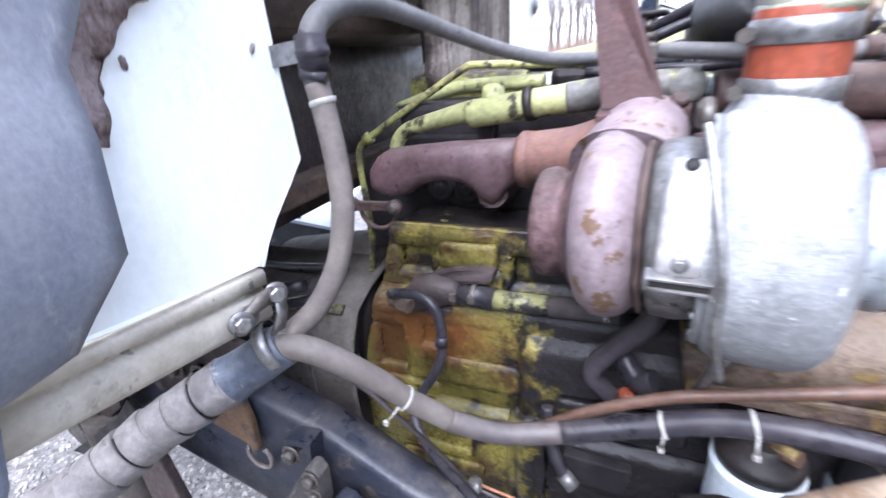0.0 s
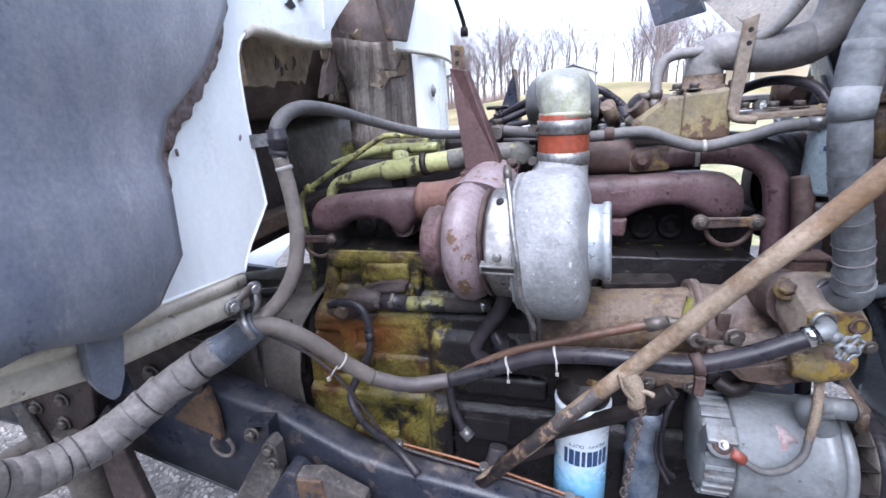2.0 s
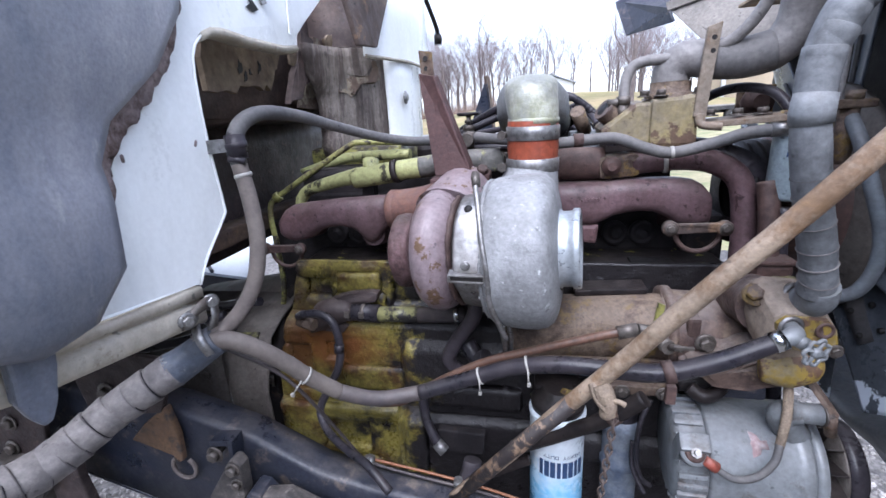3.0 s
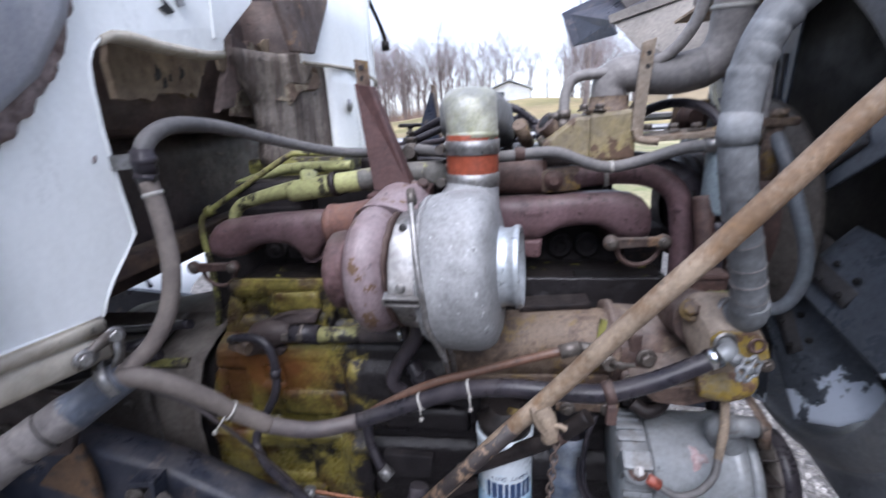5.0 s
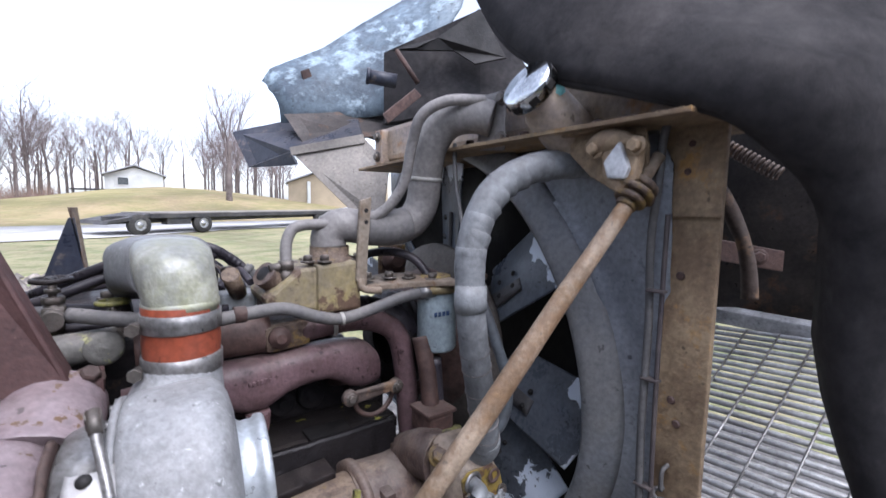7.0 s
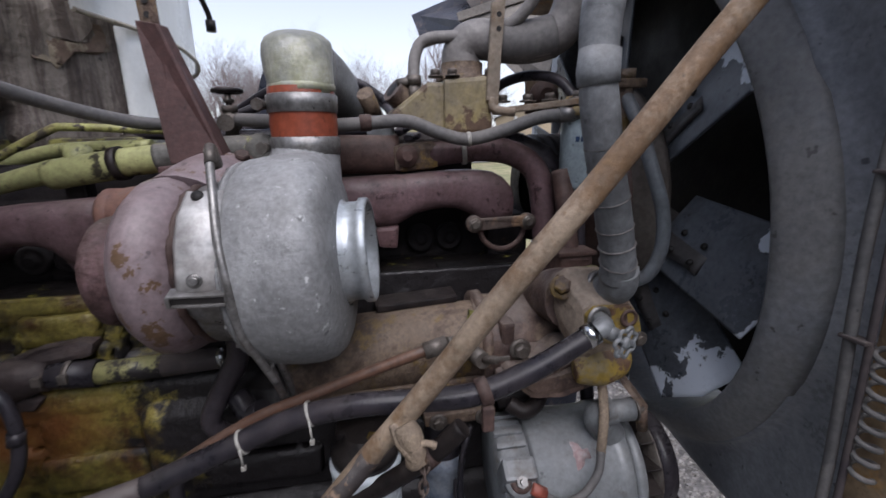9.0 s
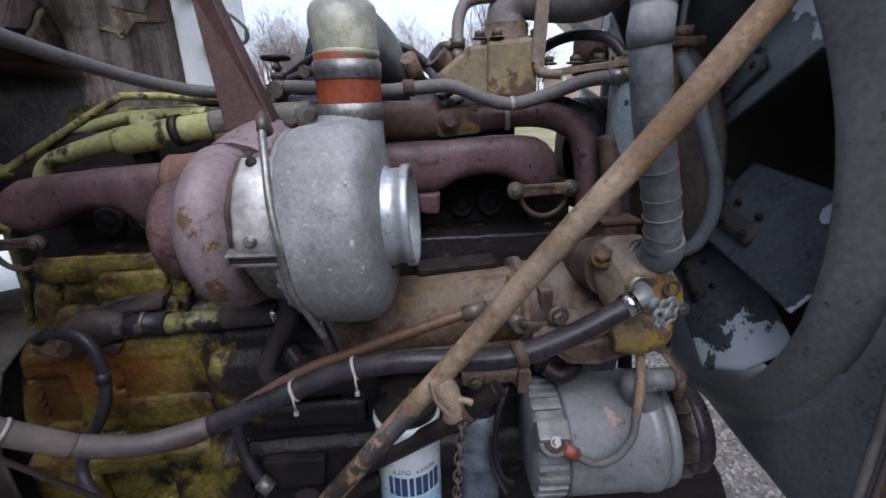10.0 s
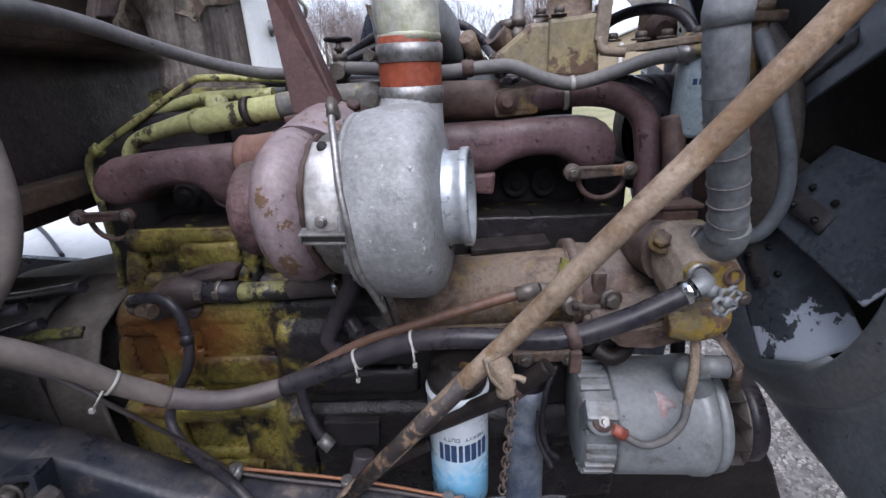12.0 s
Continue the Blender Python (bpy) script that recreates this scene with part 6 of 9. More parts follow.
part("flange", Build().prism([(-0.29, 0.56, 1.2), (-0.25, 0.555, 1.205), (-0.2, 0.552, 1.213), (-0.166, 0.555, 1.216), (-0.162, 0.56, 1.236), (-0.18, 0.56, 1.241), (-0.232, 0.558, 1.234), (-0.275, 0.56, 1.22)], (0, 0.035, 0), 0.007), "rust_oily", cp)
part("foot", Build().prism([(-0.352, 0.55, 1.148), (-0.25, 0.548, 1.142), (-0.235, 0.548, 1.16), (-0.3, 0.548, 1.172), (-0.345, 0.55, 1.166)], (0, 0.03, 0), 0.005), "rust_oily", cp)
part("hose_joint", Build().tube([(-0.245, 0.56, 1.193), (-0.16, 0.556, 1.19)], 0.0205, 20, curve=False), "rubber_black", cp)
for x in (-0.232, -0.2):
    part("hose_clamp", Build().tube([(x, 0.5595, 1.1925), (x + 0.008, 0.559, 1.192)], 0.0222, 22, curve=False).box((x + 0.004, 0.536, 1.195), (0.012, 0.008, 0.014), bevel=0.002), "bolt", cp)
part("yellow_length", Build().tube([(-0.165, 0.556, 1.19), (-0.07, 0.55, 1.194)], 0.0168, 20, curve=False), "yellow_worn", cp, "patchy yellow paint")
part("dark_length", Build().tube([(-0.075, 0.55, 1.194), (0.01, 0.548, 1.199), (0.03, 0.547, 1.2)], 0.0165, 18, curve=False), "rubber_mid", cp)
part("end_clamp", Build().tube([(0.008, 0.548, 1.199), (0.018, 0.548, 1.1995)], 0.018, 20, curve=False), "chrome", cp)
bl = thing("block_hose", (-0.25, 0.47, 1.05), "thin black hose looping down the block", "hose")
part("hose", Build().tube([(-0.335, 0.52, 1.195), (-0.31, 0.502, 1.21), (-0.27, 0.498, 1.213), (-0.24, 0.492, 1.195), (-0.229, 0.485, 1.15), (-0.235, 0.478, 1.1), (-0.262, 0.47, 1.05), (-0.283, 0.46, 1.0), (-0.25, 0.43, 0.97), (-0.19, 0.39, 0.966), (-0.14, 0.357, 0.97), (-0.09, 0.33, 0.94)], 0.0085, 14), "rubber_black", bl)
part("fitting", Build().cyl((-0.34, 0.53, 1.18), (-0.3, 0.52, 1.175), 0.013, 8).cyl((-0.32, 0.525, 1.185), (-0.31, 0.505, 1.185), 0.009, 6), "tan", bl, "greasy brass fittings")
part("collar", Build().tube([(-0.2295, 0.4852, 1.152), (-0.231, 0.483, 1.135)], 0.0105, 14, curve=False), "rubber_black", bl)
dr = thing("block_drain_plug", (-0.02, 0.47, 0.9), "square cover with a dipstick elbow and black sleeve", "cover")
part("cover", Build().prism([(-0.045, 0.5, 0.885), (0.065, 0.495, 0.89), (0.07, 0.495, 0.945), (-0.035, 0.5, 0.945)], (0, 0.02, 0), 0.004), "sooty", dr, "dark oily square cover")
part("hose", Build().tube([(-0.062, 0.5, 1.04), (-0.055, 0.485, 0.99), (-0.035, 0.47, 0.95), (-0.02, 0.465, 0.93)], 0.01, 12), "rubber_black", dr)
part("ferrule", Build().tube([(-0.03, 0.467, 0.94), (-0.012, 0.46, 0.925)], 0.0125, 14, curve=False), "steel", dr)
part("sleeve", Build().tube([(0.05, 0.44, 0.93), (0.045, 0.43, 0.9), (0.03, 0.425, 0.86), (0.0, 0.43, 0.83)], [0.018, 0.021, 0.021, 0.018], 14), "rubber_black", dr)
part("side_link", Build().prism([(0.06, 0.45, 0.9), (0.16, 0.43, 0.955), (0.165, 0.43, 0.94), (0.075, 0.45, 0.87)], (0, 0.015, 0), 0.003), "grime", dr)
sv = thing("turbo_return_fitting", (0.07, 0.46, 1.12), "small orange fitting on black elbow hoses", "fitting")
part("body", Build().tube([(0.04, 0.5, 1.16), (0.06, 0.48, 1.14), (0.08, 0.47, 1.15)], 0.016, 12), "rubber_black", sv)
part("plug", Build().cyl((0.045, 0.478, 1.118), (0.052, 0.462, 1.113), 0.011, 8), "orange", sv, "orange plug")

# ---- frame rail ----
fr = thing("frame_rail", (0.0, 0.42, 0.75), "black painted steel frame rail, dusty and scuffed", "truck frame")
RAIL = [(-1.6, 0.37, 1.1), (-0.85, 0.367, 1.088), (-0.56, 0.364, 1.055), (-0.39, 0.362, 1.003), (-0.25, 0.36, 0.933), (-0.147, 0.36, 0.908), (0.06, 0.362, 0.875), (0.3, 0.362, 0.812), (0.75, 0.362, 0.76)]


DROP = [0.2, 0.23, 0.28, 0.27, 0.25, 0.24, 0.23, 0.22, 0.22]


def rail_sheet(profile, thick):
    """A folded strip along the rail; the profile gives (in, share of the web's height, further drop)."""
    rows = []
    for i in range(len(RAIL) - 1):
        for k in range(5):
            p = lerp(RAIL[i], RAIL[i + 1], k / 5)
            h = DROP[i] + (DROP[i + 1] - DROP[i]) * k / 5
            rows.append([(p[0], p[1] + dy, p[2] - h * share - drop) for dy, share, drop in profile])
    return Build().sheet(rows, thick)


part("web", rail_sheet(((0.065, 0, 0), (0.04, 0, 0), (0.016, 0, 0), (0.009, 0, 0.002), (0.003, 0, 0.007), (0, 0, 0.015), (0, 0.3, 0), (0, 0.6, 0), (0, 1, 0)), 0.007), "frame", fr)
part("bottom_flange", rail_sheet(((0.002, 1, 0.004), (0.03, 1, 0.004), (0.065, 1, 0.004)), 0.007), "frame", fr)
part("far_rail", Build().box((-0.3, 1.25, 0.79), (2.6, 0.03, 0.24), (0, 6, 0), 0.004), "frame", fr)
gus = thing("rail_gusset", (-0.5, 0.39, 0.95), "rusty triangular gusset with a hooked foot on the frame", "bracket")
part("plate", Build().prism([(-0.655, 0.342, 0.985), (-0.61, 0.342, 1.03), (-0.545, 0.342, 1.078), (-0.535, 0.342, 1.01), (-0.54, 0.342, 0.945), (-0.552, 0.342, 0.938), (-0.562, 0.342, 0.955)], (0.0, 0.014, 0.0), 0.004), "rust_orange", gus)
part("hook", Build().tube([(-0.552 + 0.027 * math.cos(2 * math.pi * k / 20), 0.352, 0.918 + 0.027 * math.sin(2 * math.pi * k / 20)) for k in range(-13, 4)], 0.0045, 10, sub=1), "rubber_dust", gus, "dusty hooked ring foot")
mb = thing("cab_mount_arm", (-0.4, 0.33, 0.9), "grimy dark steel mount arm bolted to the frame", "bracket")
part("plate", Build().prism([(-0.455, 0.33, 1.013), (-0.402, 0.33, 1.019), (-0.409, 0.33, 0.955), (-0.418, 0.33, 0.955), (-0.414, 0.33, 1.006), (-0.454, 0.33, 1.001)], (0, 0.034, 0), 0.002), "frame", mb, "thin angle plate")
part("arm", Build().prism([(-0.4, 0.305, 0.992), (-0.388, 0.305, 0.999), (-0.374, 0.305, 0.984), (-0.377, 0.305, 0.915), (-0.43, 0.3, 0.76), (-0.56, 0.3, 0.745)], (0, 0.03, 0), 0.006), "arm_dark", mb)
part("bolt", Build().cyl((-0.445, 0.35, 0.985), (-0.445, 0.325, 0.985), 0.008, 10).bolt((-0.445, 0.33, 0.985), (0, -1, 0), 0.012, 0.012), "bolt", mb)
part("lower_bolt", Build().bolt((-0.388, 0.303, 0.98), (0, -1, 0), 0.01, 0.01).bolt((-0.386, 0.303, 0.945), (0, -1, 0), 0.009, 0.008), "bolt", mb)
tb = thing("torsion_bracket", (-0.25, 0.3, 0.8), "blue-black bracket with rusted corner below the frame", "bracket")
part("body", Build().prism([(-0.44, 0.285, 0.82), (-0.352, 0.285, 0.945), (-0.33, 0.285, 0.942), (-0.3, 0.285, 0.9), (-0.31, 0.285, 0.72), (-0.44, 0.285, 0.72)], (0, 0.05, 0), 0.006), "frame", tb)
part("side", Build().prism([(-0.327, 0.287, 0.94), (-0.285, 0.3, 0.935), (-0.2, 0.31, 0.88), (-0.2, 0.31, 0.72), (-0.308, 0.287, 0.72)], (0, 0.03, 0), 0.005), "arm_dark", tb)
part("corner", Build().prism([(-0.325, 0.281, 0.935), (-0.28, 0.293, 0.925), (-0.27, 0.295, 0.84), (-0.325, 0.281, 0.83)], (0, 0.008, 0), 0.002), "rust_orange", tb, "orange rusted face")
wl2 = thing("battery_cable", (-0.1, 0.36, 0.98), "orange and black wires clipped along the frame", "cable")
part("orange_wire", Build().tube([(-0.152, 0.412, 0.932), (-0.094, 0.412, 0.923), (-0.007, 0.412, 0.908), (0.098, 0.412, 0.884), (0.307, 0.412, 0.822)], 0.0028, 8), "wire_orange", wl2)
part("black_wire", Build().tube([(-0.3, 0.25, 1.275), (-0.24, 0.27, 1.23), (-0.2, 0.285, 1.175), (-0.195, 0.37, 1.03), (-0.18, 0.405, 0.95), (-0.16, 0.41, 0.926), (-0.073, 0.408, 0.908), (0.098, 0.408, 0.876), (0.308, 0.408, 0.815)], 0.0032, 8), "rubber_mid", wl2)
part("clip", Build().lathe((-0.161, 0.412, 0.924), (0.8, 0.3, -0.5), [(-0.007, 0.012), (-0.006, 0.0155), (0.006, 0.0155), (0.007, 0.012)], 16).cyl((-0.161, 0.405, 0.93), (-0.161, 0.405, 0.946), 0.006, 6), "steel", wl2, "zinc clip")
for x, y, z in ((0.023, 0.41, 0.892), (0.193, 0.41, 0.848)):
    part("rail_clip", Build().cyl((x, y, z - 0.01), (x, y, z + 0.014), 0.01, 8).box((x + 0.014, y, z), (0.03, 0.02, 0.008), bevel=0.002), "steel", wl2)
bell = thing("bell_housing", (-0.62, 0.75, 0.95), "dusty grey cast bell housing behind the engine", "housing")
part("casting", Build().lathe((-0.47, 0.82, 0.97), (-1, 0, 0), [(0, 0.215), (0.05, 0.215), (0.1, 0.2), (0.35, 0.16), (0.36, 0.0)], 40, caps=False), "bell", bell)
part("flange", Build().lathe((-0.455, 0.82, 0.97), (-1, 0, 0), [(0, 0.2), (0, 0.23), (0.02, 0.23), (0.022, 0.2)], 40), "grime", bell)
for k in range(10):
    a = 2 * math.pi * k / 10
    part("bolt", Build().bolt((-0.478, 0.82 + 0.222 * math.cos(a), 0.97 + 0.222 * math.sin(a)), (-1, 0, 0), 0.011, 0.012), "bolt", bell)
for name, xs in (("clutch_cover", (-0.44, -0.46, -0.5, -0.54, -0.556)), ("gearbox_side", (-0.564, -0.58, -0.65, -0.75, -0.9, -1.1))):
    rows = [[(x, 0.72 + 0.03 * (x + 0.44), 1.165), (x, 0.62, 1.15 + 0.006 * math.sin(60 * x)), (x, 0.56, 1.12), (x, 0.53, 1.07), (x, 0.518 + 0.012 * math.sin(75 * x), 1.0), (x, 0.52 + 0.012 * math.sin(75 * x), 0.9), (x, 0.54, 0.78)] for x in xs]
    part(name, Build().sheet(rows, 0.006), "bell", bell)
for x in (-0.6, -0.68, -0.8):
    part("cover_bolt", Build().bolt((x, 0.514, 1.035), (0, -1, 0), 0.01, 0.008), "bolt", bell)
part("inspection_cover", Build().box((-0.5, 0.6, 0.8), (0.14, 0.02, 0.36), (0, 0, 6), 0.006), "sooty", bell, "black lower inspection cover")
part("yellow_streak", Build().prism([(-0.47, 0.565, 1.124), (-0.6, 0.555, 1.118), (-0.6, 0.543, 1.108), (-0.47, 0.55, 1.11)], (0, -0.004, 0.006), 0.001), "yellow_dirty", bell, "streak of yellow paint")
for k, (a, bq) in enumerate((((-0.5, 0.5, 1.2), (-1.0, 0.4, 1.2)), ((-0.5, 0.52, 1.16), (-1.0, 0.45, 1.12)), ((-0.48, 0.6, 1.19), (-1.0, 0.7, 1.16)))):
    s = thing("transmission_line", a, "dark hose running back under the cab", "hose", "lines under the cab")
    part("hose", Build().tube([a, lerp(a, (bq[0], bq[1], bq[2] - 0.06), 0.5), bq], 0.011, 10), "rubber_black", s)

# ---- cab front ----
cab = thing("truck_cab", (-0.9, 0.6, 1.3), "white truck cab with chalky paint and a stripped insulated firewall", "truck cab")
OPENING = [(0.63, 1.741), (0.572, 1.738), (0.457, 1.738), (0.395, 1.742), (0.366, 1.739), (0.345, 1.73), (0.328, 1.715), (0.318, 1.697), (0.314, 1.67), (0.312, 1.62), (0.313, 1.58), (0.315, 1.546), (0.318, 1.51), (0.32, 1.474), (0.297, 1.452), (0.267, 1.425), (0.25, 1.405), (0.238, 1.386)]
face = [(-0.305, y, z) for y, z in OPENING] + [(-0.305, 0.1, 1.4), (-0.31, -0.05, 1.42), (-0.325, -0.3, 1.49), (-0.325, -0.3, 2.05), (-0.305, 0.9, 2.05), (-0.302, 0.76, 1.855), (-0.303, 0.672, 1.796), (-0.304, 0.635, 1.768)]
part("cowl_panel", Build().prism(face, (-0.005, 0, 0), 0.0015), "white", cab, "chalky white painted panel with a rounded opening")
rows = [[(-0.304, y, z), (-0.31, y + 0.003, z - 0.003), (-0.325, y + 0.006, z - 0.004), (-0.36, y + 0.008, z - 0.002)] for y, z in OPENING[5:]]
part("opening_flange", Build().sheet(rows, 0.003), "white", cab, "folded white edge of the opening")
rows = [[(-0.302, y, z + 0.003), (-0.299, y, z - 0.003), (-0.3, y, z - 0.006), (-0.302, y, z - 0.01), (-0.318, y, z - 0.012), (-0.335, y, z - 0.008)] for y, z in [(0.625, 1.745)] + OPENING[1:6]]
part("overhang_lip", Build().sheet(rows, 0.003), "cream", cab, "dirty cream lip under the cowl")
part("overhang_seam", Build().prism([(-0.302, 0.596, 1.765), (-0.302, 0.605, 1.765), (-0.302, 0.64, 2.0), (-0.302, 0.628, 2.0)], (0.003, 0, 0), 0.001), "white", cab)
part("overhang_hole", Build().prism([(-0.3035, 0.468, 1.788), (-0.3035, 0.487, 1.783), (-0.3035, 0.506, 1.79), (-0.3035, 0.492, 1.801), (-0.3035, 0.476, 1.806), (-0.3035, 0.484, 1.796)], (0.001, 0, 0), 0), "pit", cab, "torn hole in the white panel")
part("panel_bolt", Build().bolt((-0.304, 0.525, 1.822), (1, 0, 0), 0.008, 0.012).box((-0.301, 0.52, 1.808), (0.004, 0.016, 0.014), (20, 0, 0), 0.001), "steel", cab)
for y, z in ((0.168, 1.572), (0.29, 1.58)):
    part("paint_chip", Build().lathe((-0.3048, y, z), (1, 0, 0), [(0, 0.004), (0.0006, 0.003), (0.0007, 0.0)], 9, swell=lambda w: 1.0 + 0.35 * math.sin(2 * w + 9 * y)), "edge_dirt", cab, "chipped paint")
def bent(y, z0, near, far):
    """Height of a sill line: gently rising to the door, then steeper."""
    return z0 + near * (0.236 - max(y, 0.0)) + far * max(0.0, -y)


rows = []
for y in (0.238, 0.2, 0.15, 0.1, 0.05, 0.0, -0.05, -0.1, -0.2, -0.35, -0.5):
    top, mid, low = bent(y, 1.383, 0.1, 0.3), bent(y, 1.363, 0.13, 0.25), bent(y, 1.326, 0.15, 0.3)
    rows.append([(-0.325, y, top + 0.001), (-0.304, y, top), (-0.302, y, top - 0.004), (-0.303, y, mid + 0.004), (-0.31, y, mid + 0.001), (-0.31, y, mid - 0.002), (-0.304, y, mid - 0.005), (-0.305, y, low + 0.006), (-0.309, y, low), (-0.33, y, low)])
part("sill", Build().sheet(rows, 0.003), "cream", cab, "dirty cream stepped sill")
part("sill_bolt", Build().bolt((-0.303, 0.205, 1.348), (1, -0.3, 0), 0.008, 0.006), "steel", cab)
part("side_wall", Build().box((-1.12, -0.02, 2.06), (1.3, 0.04, 1.1), bevel=0.01), "white", cab)
part("underside", Build().box((-1.3, 0.75, 1.36), (1.6, 1.6, 0.04), bevel=0.006), "frame_rust", cab)
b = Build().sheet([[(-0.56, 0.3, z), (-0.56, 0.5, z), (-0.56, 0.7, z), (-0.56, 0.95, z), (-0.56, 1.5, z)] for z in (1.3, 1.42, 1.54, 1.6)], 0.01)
part("lower_firewall", b, "rust_oily", cab, "brown-black lower firewall")
def ragged(pts, seed, amount=0.006, steps=5):
    """An outline in the firewall plane (y, z) with torn edges, at depth x for each point."""
    rg, out = random.Random(seed), []
    for (x0, y0, z0), (x1, y1, z1) in zip(pts, pts[1:] + pts[:1]):
        for k in range(steps):
            t = k / steps
            out.append((x0 + (x1 - x0) * t, y0 + (y1 - y0) * t + rg.uniform(-amount, amount), z0 + (z1 - z0) * t + rg.uniform(-amount, amount)))
    return out


b = Build().sheet([[(-0.45 + 0.012 * math.sin(5 * y + 9 * z), y, z) for y in (0.28, 0.4, 0.5, 0.6, 0.7, 0.8, 0.9, 1.0, 1.1, 1.3)] for z in (1.615, 1.65, 1.7, 1.76, 1.84, 1.95, 2.1)], 0.02)
part("insulation", b, "insul_dark", cab, "sooty brown firewall behind torn insulation")
part("felt_layer", Build().prism(ragged([(-0.395, 0.44, 1.79), (-0.395, 0.71, 1.79), (-0.395, 0.685, 1.725), (-0.395, 0.64, 1.672), (-0.395, 0.56, 1.668), (-0.395, 0.44, 1.655)], 2, 0.007), (0.012, 0, 0), 0.001), "insul_tan", cab, "tan felt layer with a torn lower edge")
for k, (y, z, w, h) in enumerate(((0.54, 1.705, 0.006, 0.012), (0.555, 1.69, 0.005, 0.008), (0.605, 1.71, 0.005, 0.011), (0.57, 1.7, 0.003, 0.006))):
    part("felt_burn", Build().prism(ragged([(-0.382, y - w, z - h), (-0.382, y + w, z - h * 0.6), (-0.382, y + w * 0.6, z + h), (-0.382, y - w * 0.7, z + h)], 30 + k, 0.003, 3), (0.001, 0, 0), 0), "pit", cab, "charred spot in the felt")
part("felt_strap", Build().prism([(-0.375, 0.705, 1.775), (-0.375, 0.75, 1.78), (-0.375, 0.745, 1.735), (-0.375, 0.728, 1.722), (-0.375, 0.712, 1.725)], (0.006, 0, 0), 0.002), "insul_tan", cab)
part("hanging_flap", Build().prism(ragged([(-0.380, 0.77, 1.8), (-0.380, 0.83, 1.79), (-0.370, 0.79, 1.72), (-0.370, 0.71, 1.645), (-0.375, 0.665, 1.64), (-0.380, 0.73, 1.72)], 5, 0.004), (0.016, 0, 0), 0.002), "insul_dark", cab, "dark hanging flap of insulation")
part("brown_board", Build().prism(ragged([(-0.390, 0.75, 1.628), (-0.390, 1.06, 1.62), (-0.390, 1.02, 1.72), (-0.390, 0.97, 1.79), (-0.390, 0.86, 1.8), (-0.390, 0.82, 1.72)], 8, 0.005), (0.012, 0, 0), 0.001), "insul", cab, "brown stained insulation board")
part("peeled_edge", Build().prism(ragged([(-0.375, 0.9, 1.8), (-0.365, 0.935, 1.815), (-0.360, 0.985, 1.765), (-0.350, 1.03, 1.7), (-0.350, 1.09, 1.63), (-0.350, 1.06, 1.625), (-0.360, 1.01, 1.67), (-0.370, 0.955, 1.735)], 12, 0.006), (0.008, -0.004, 0), 0.001), "insul_tan", cab, "pale peeled insulation edge")
# dark sheet put in below the insulation to stand for the shade there
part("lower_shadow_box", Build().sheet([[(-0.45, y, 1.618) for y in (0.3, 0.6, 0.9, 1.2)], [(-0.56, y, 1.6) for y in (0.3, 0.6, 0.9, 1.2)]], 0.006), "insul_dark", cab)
rows = []
for k in range(15):
    z = 1.5 + 0.268 * k / 14
    j = 0.02 * noise.noise(Vector((z * 25, 3, 0))) - 0.05 * step(z, 1.6, 1.76)
    rows.append([(-0.365 - 0.3 * j, 0.79 + 1.3 * j + 0.2 * (1.77 - z), z), (-0.34, 0.83 + j * 0.7, z), (-0.32, 0.865 + j * 0.4, z), (-0.28, 0.91, z), (-0.25, 0.95, z), (-0.235, 0.975, z)])
b = Build().sheet(rows, 0.018)
b.prism(ragged([(-0.355, 0.81, 1.765), (-0.262, 0.925, 1.775), (-0.262, 0.925, 1.705), (-0.34, 0.83, 1.7)], 21, 0.004), (0.014, -0.012, 0), 0.001)
part("torn_insulation", b, "wood", cab, "torn grey fibre insulation with vertical grain")
part("scorched_layer", Build().prism(ragged([(-0.338 + 0.1 * u, 0.812 + 0.13 * u, z) for u, z in ((0.0, 1.748), (0.92, 1.742), (0.97, 1.695), (0.6, 1.68), (0.38, 1.655), (0.16, 1.668), (0.04, 1.705))], 21, 0.005), (0.006, -0.004, 0), 0.001), "insul", cab, "brown scorched layer over the fibre")
b = Build().sheet([[(-0.42, 0.93, z), (-0.36, 0.94, z), (-0.3, 1.0, z)] for z in (1.55, 1.7, 1.9)], 0.01)
part("insulation_flap", b, "insul_dark", cab)
b = Build().sheet([[(-0.225, 0.945, z), (-0.21, 0.96, z), (-0.19, 1.0, z), (-0.185, 1.08, z), (-0.19, 1.19, z), (-0.25, 1.215, z)] for z in (1.3, 1.5, 1.6, 1.7, 1.745)], 0.005)
part("far_cowl_panel", b, "white", cab, "white far cowl panel")
LOWEDGE = [(-0.23, 0.82, 1.742), (-0.215, 0.885, 1.743), (-0.2, 0.95, 1.744), (-0.185, 1.02, 1.744), (-0.172, 1.1, 1.74), (-0.168, 1.17, 1.733), (-0.17, 1.24, 1.722), (-0.2, 1.33, 1.708), (-0.26, 1.42, 1.7)]
b = Build().sheet([[(x, y, z + h * (2.0 - z)) for x, y, z in LOWEDGE] for h in (0.0, 0.008, 0.016, 0.15, 0.4, 1.0)], 0.005)
part("far_overhang", b, "white", cab, "white cowl corner of the far side")
part("far_lip", Build().tube([(x + 0.001, y, z) for x, y, z in LOWEDGE], 0.0045, 8), "cream", cab, "dirty cream rolled edge")
part("panel_button", Build().lathe((-0.186, 0.99, 1.648), (1, 0, 0), [(0, 0.018), (0.003, 0.017), (0.006, 0.009), (0.008, 0.008)], 18, caps=True), "steel", cab)
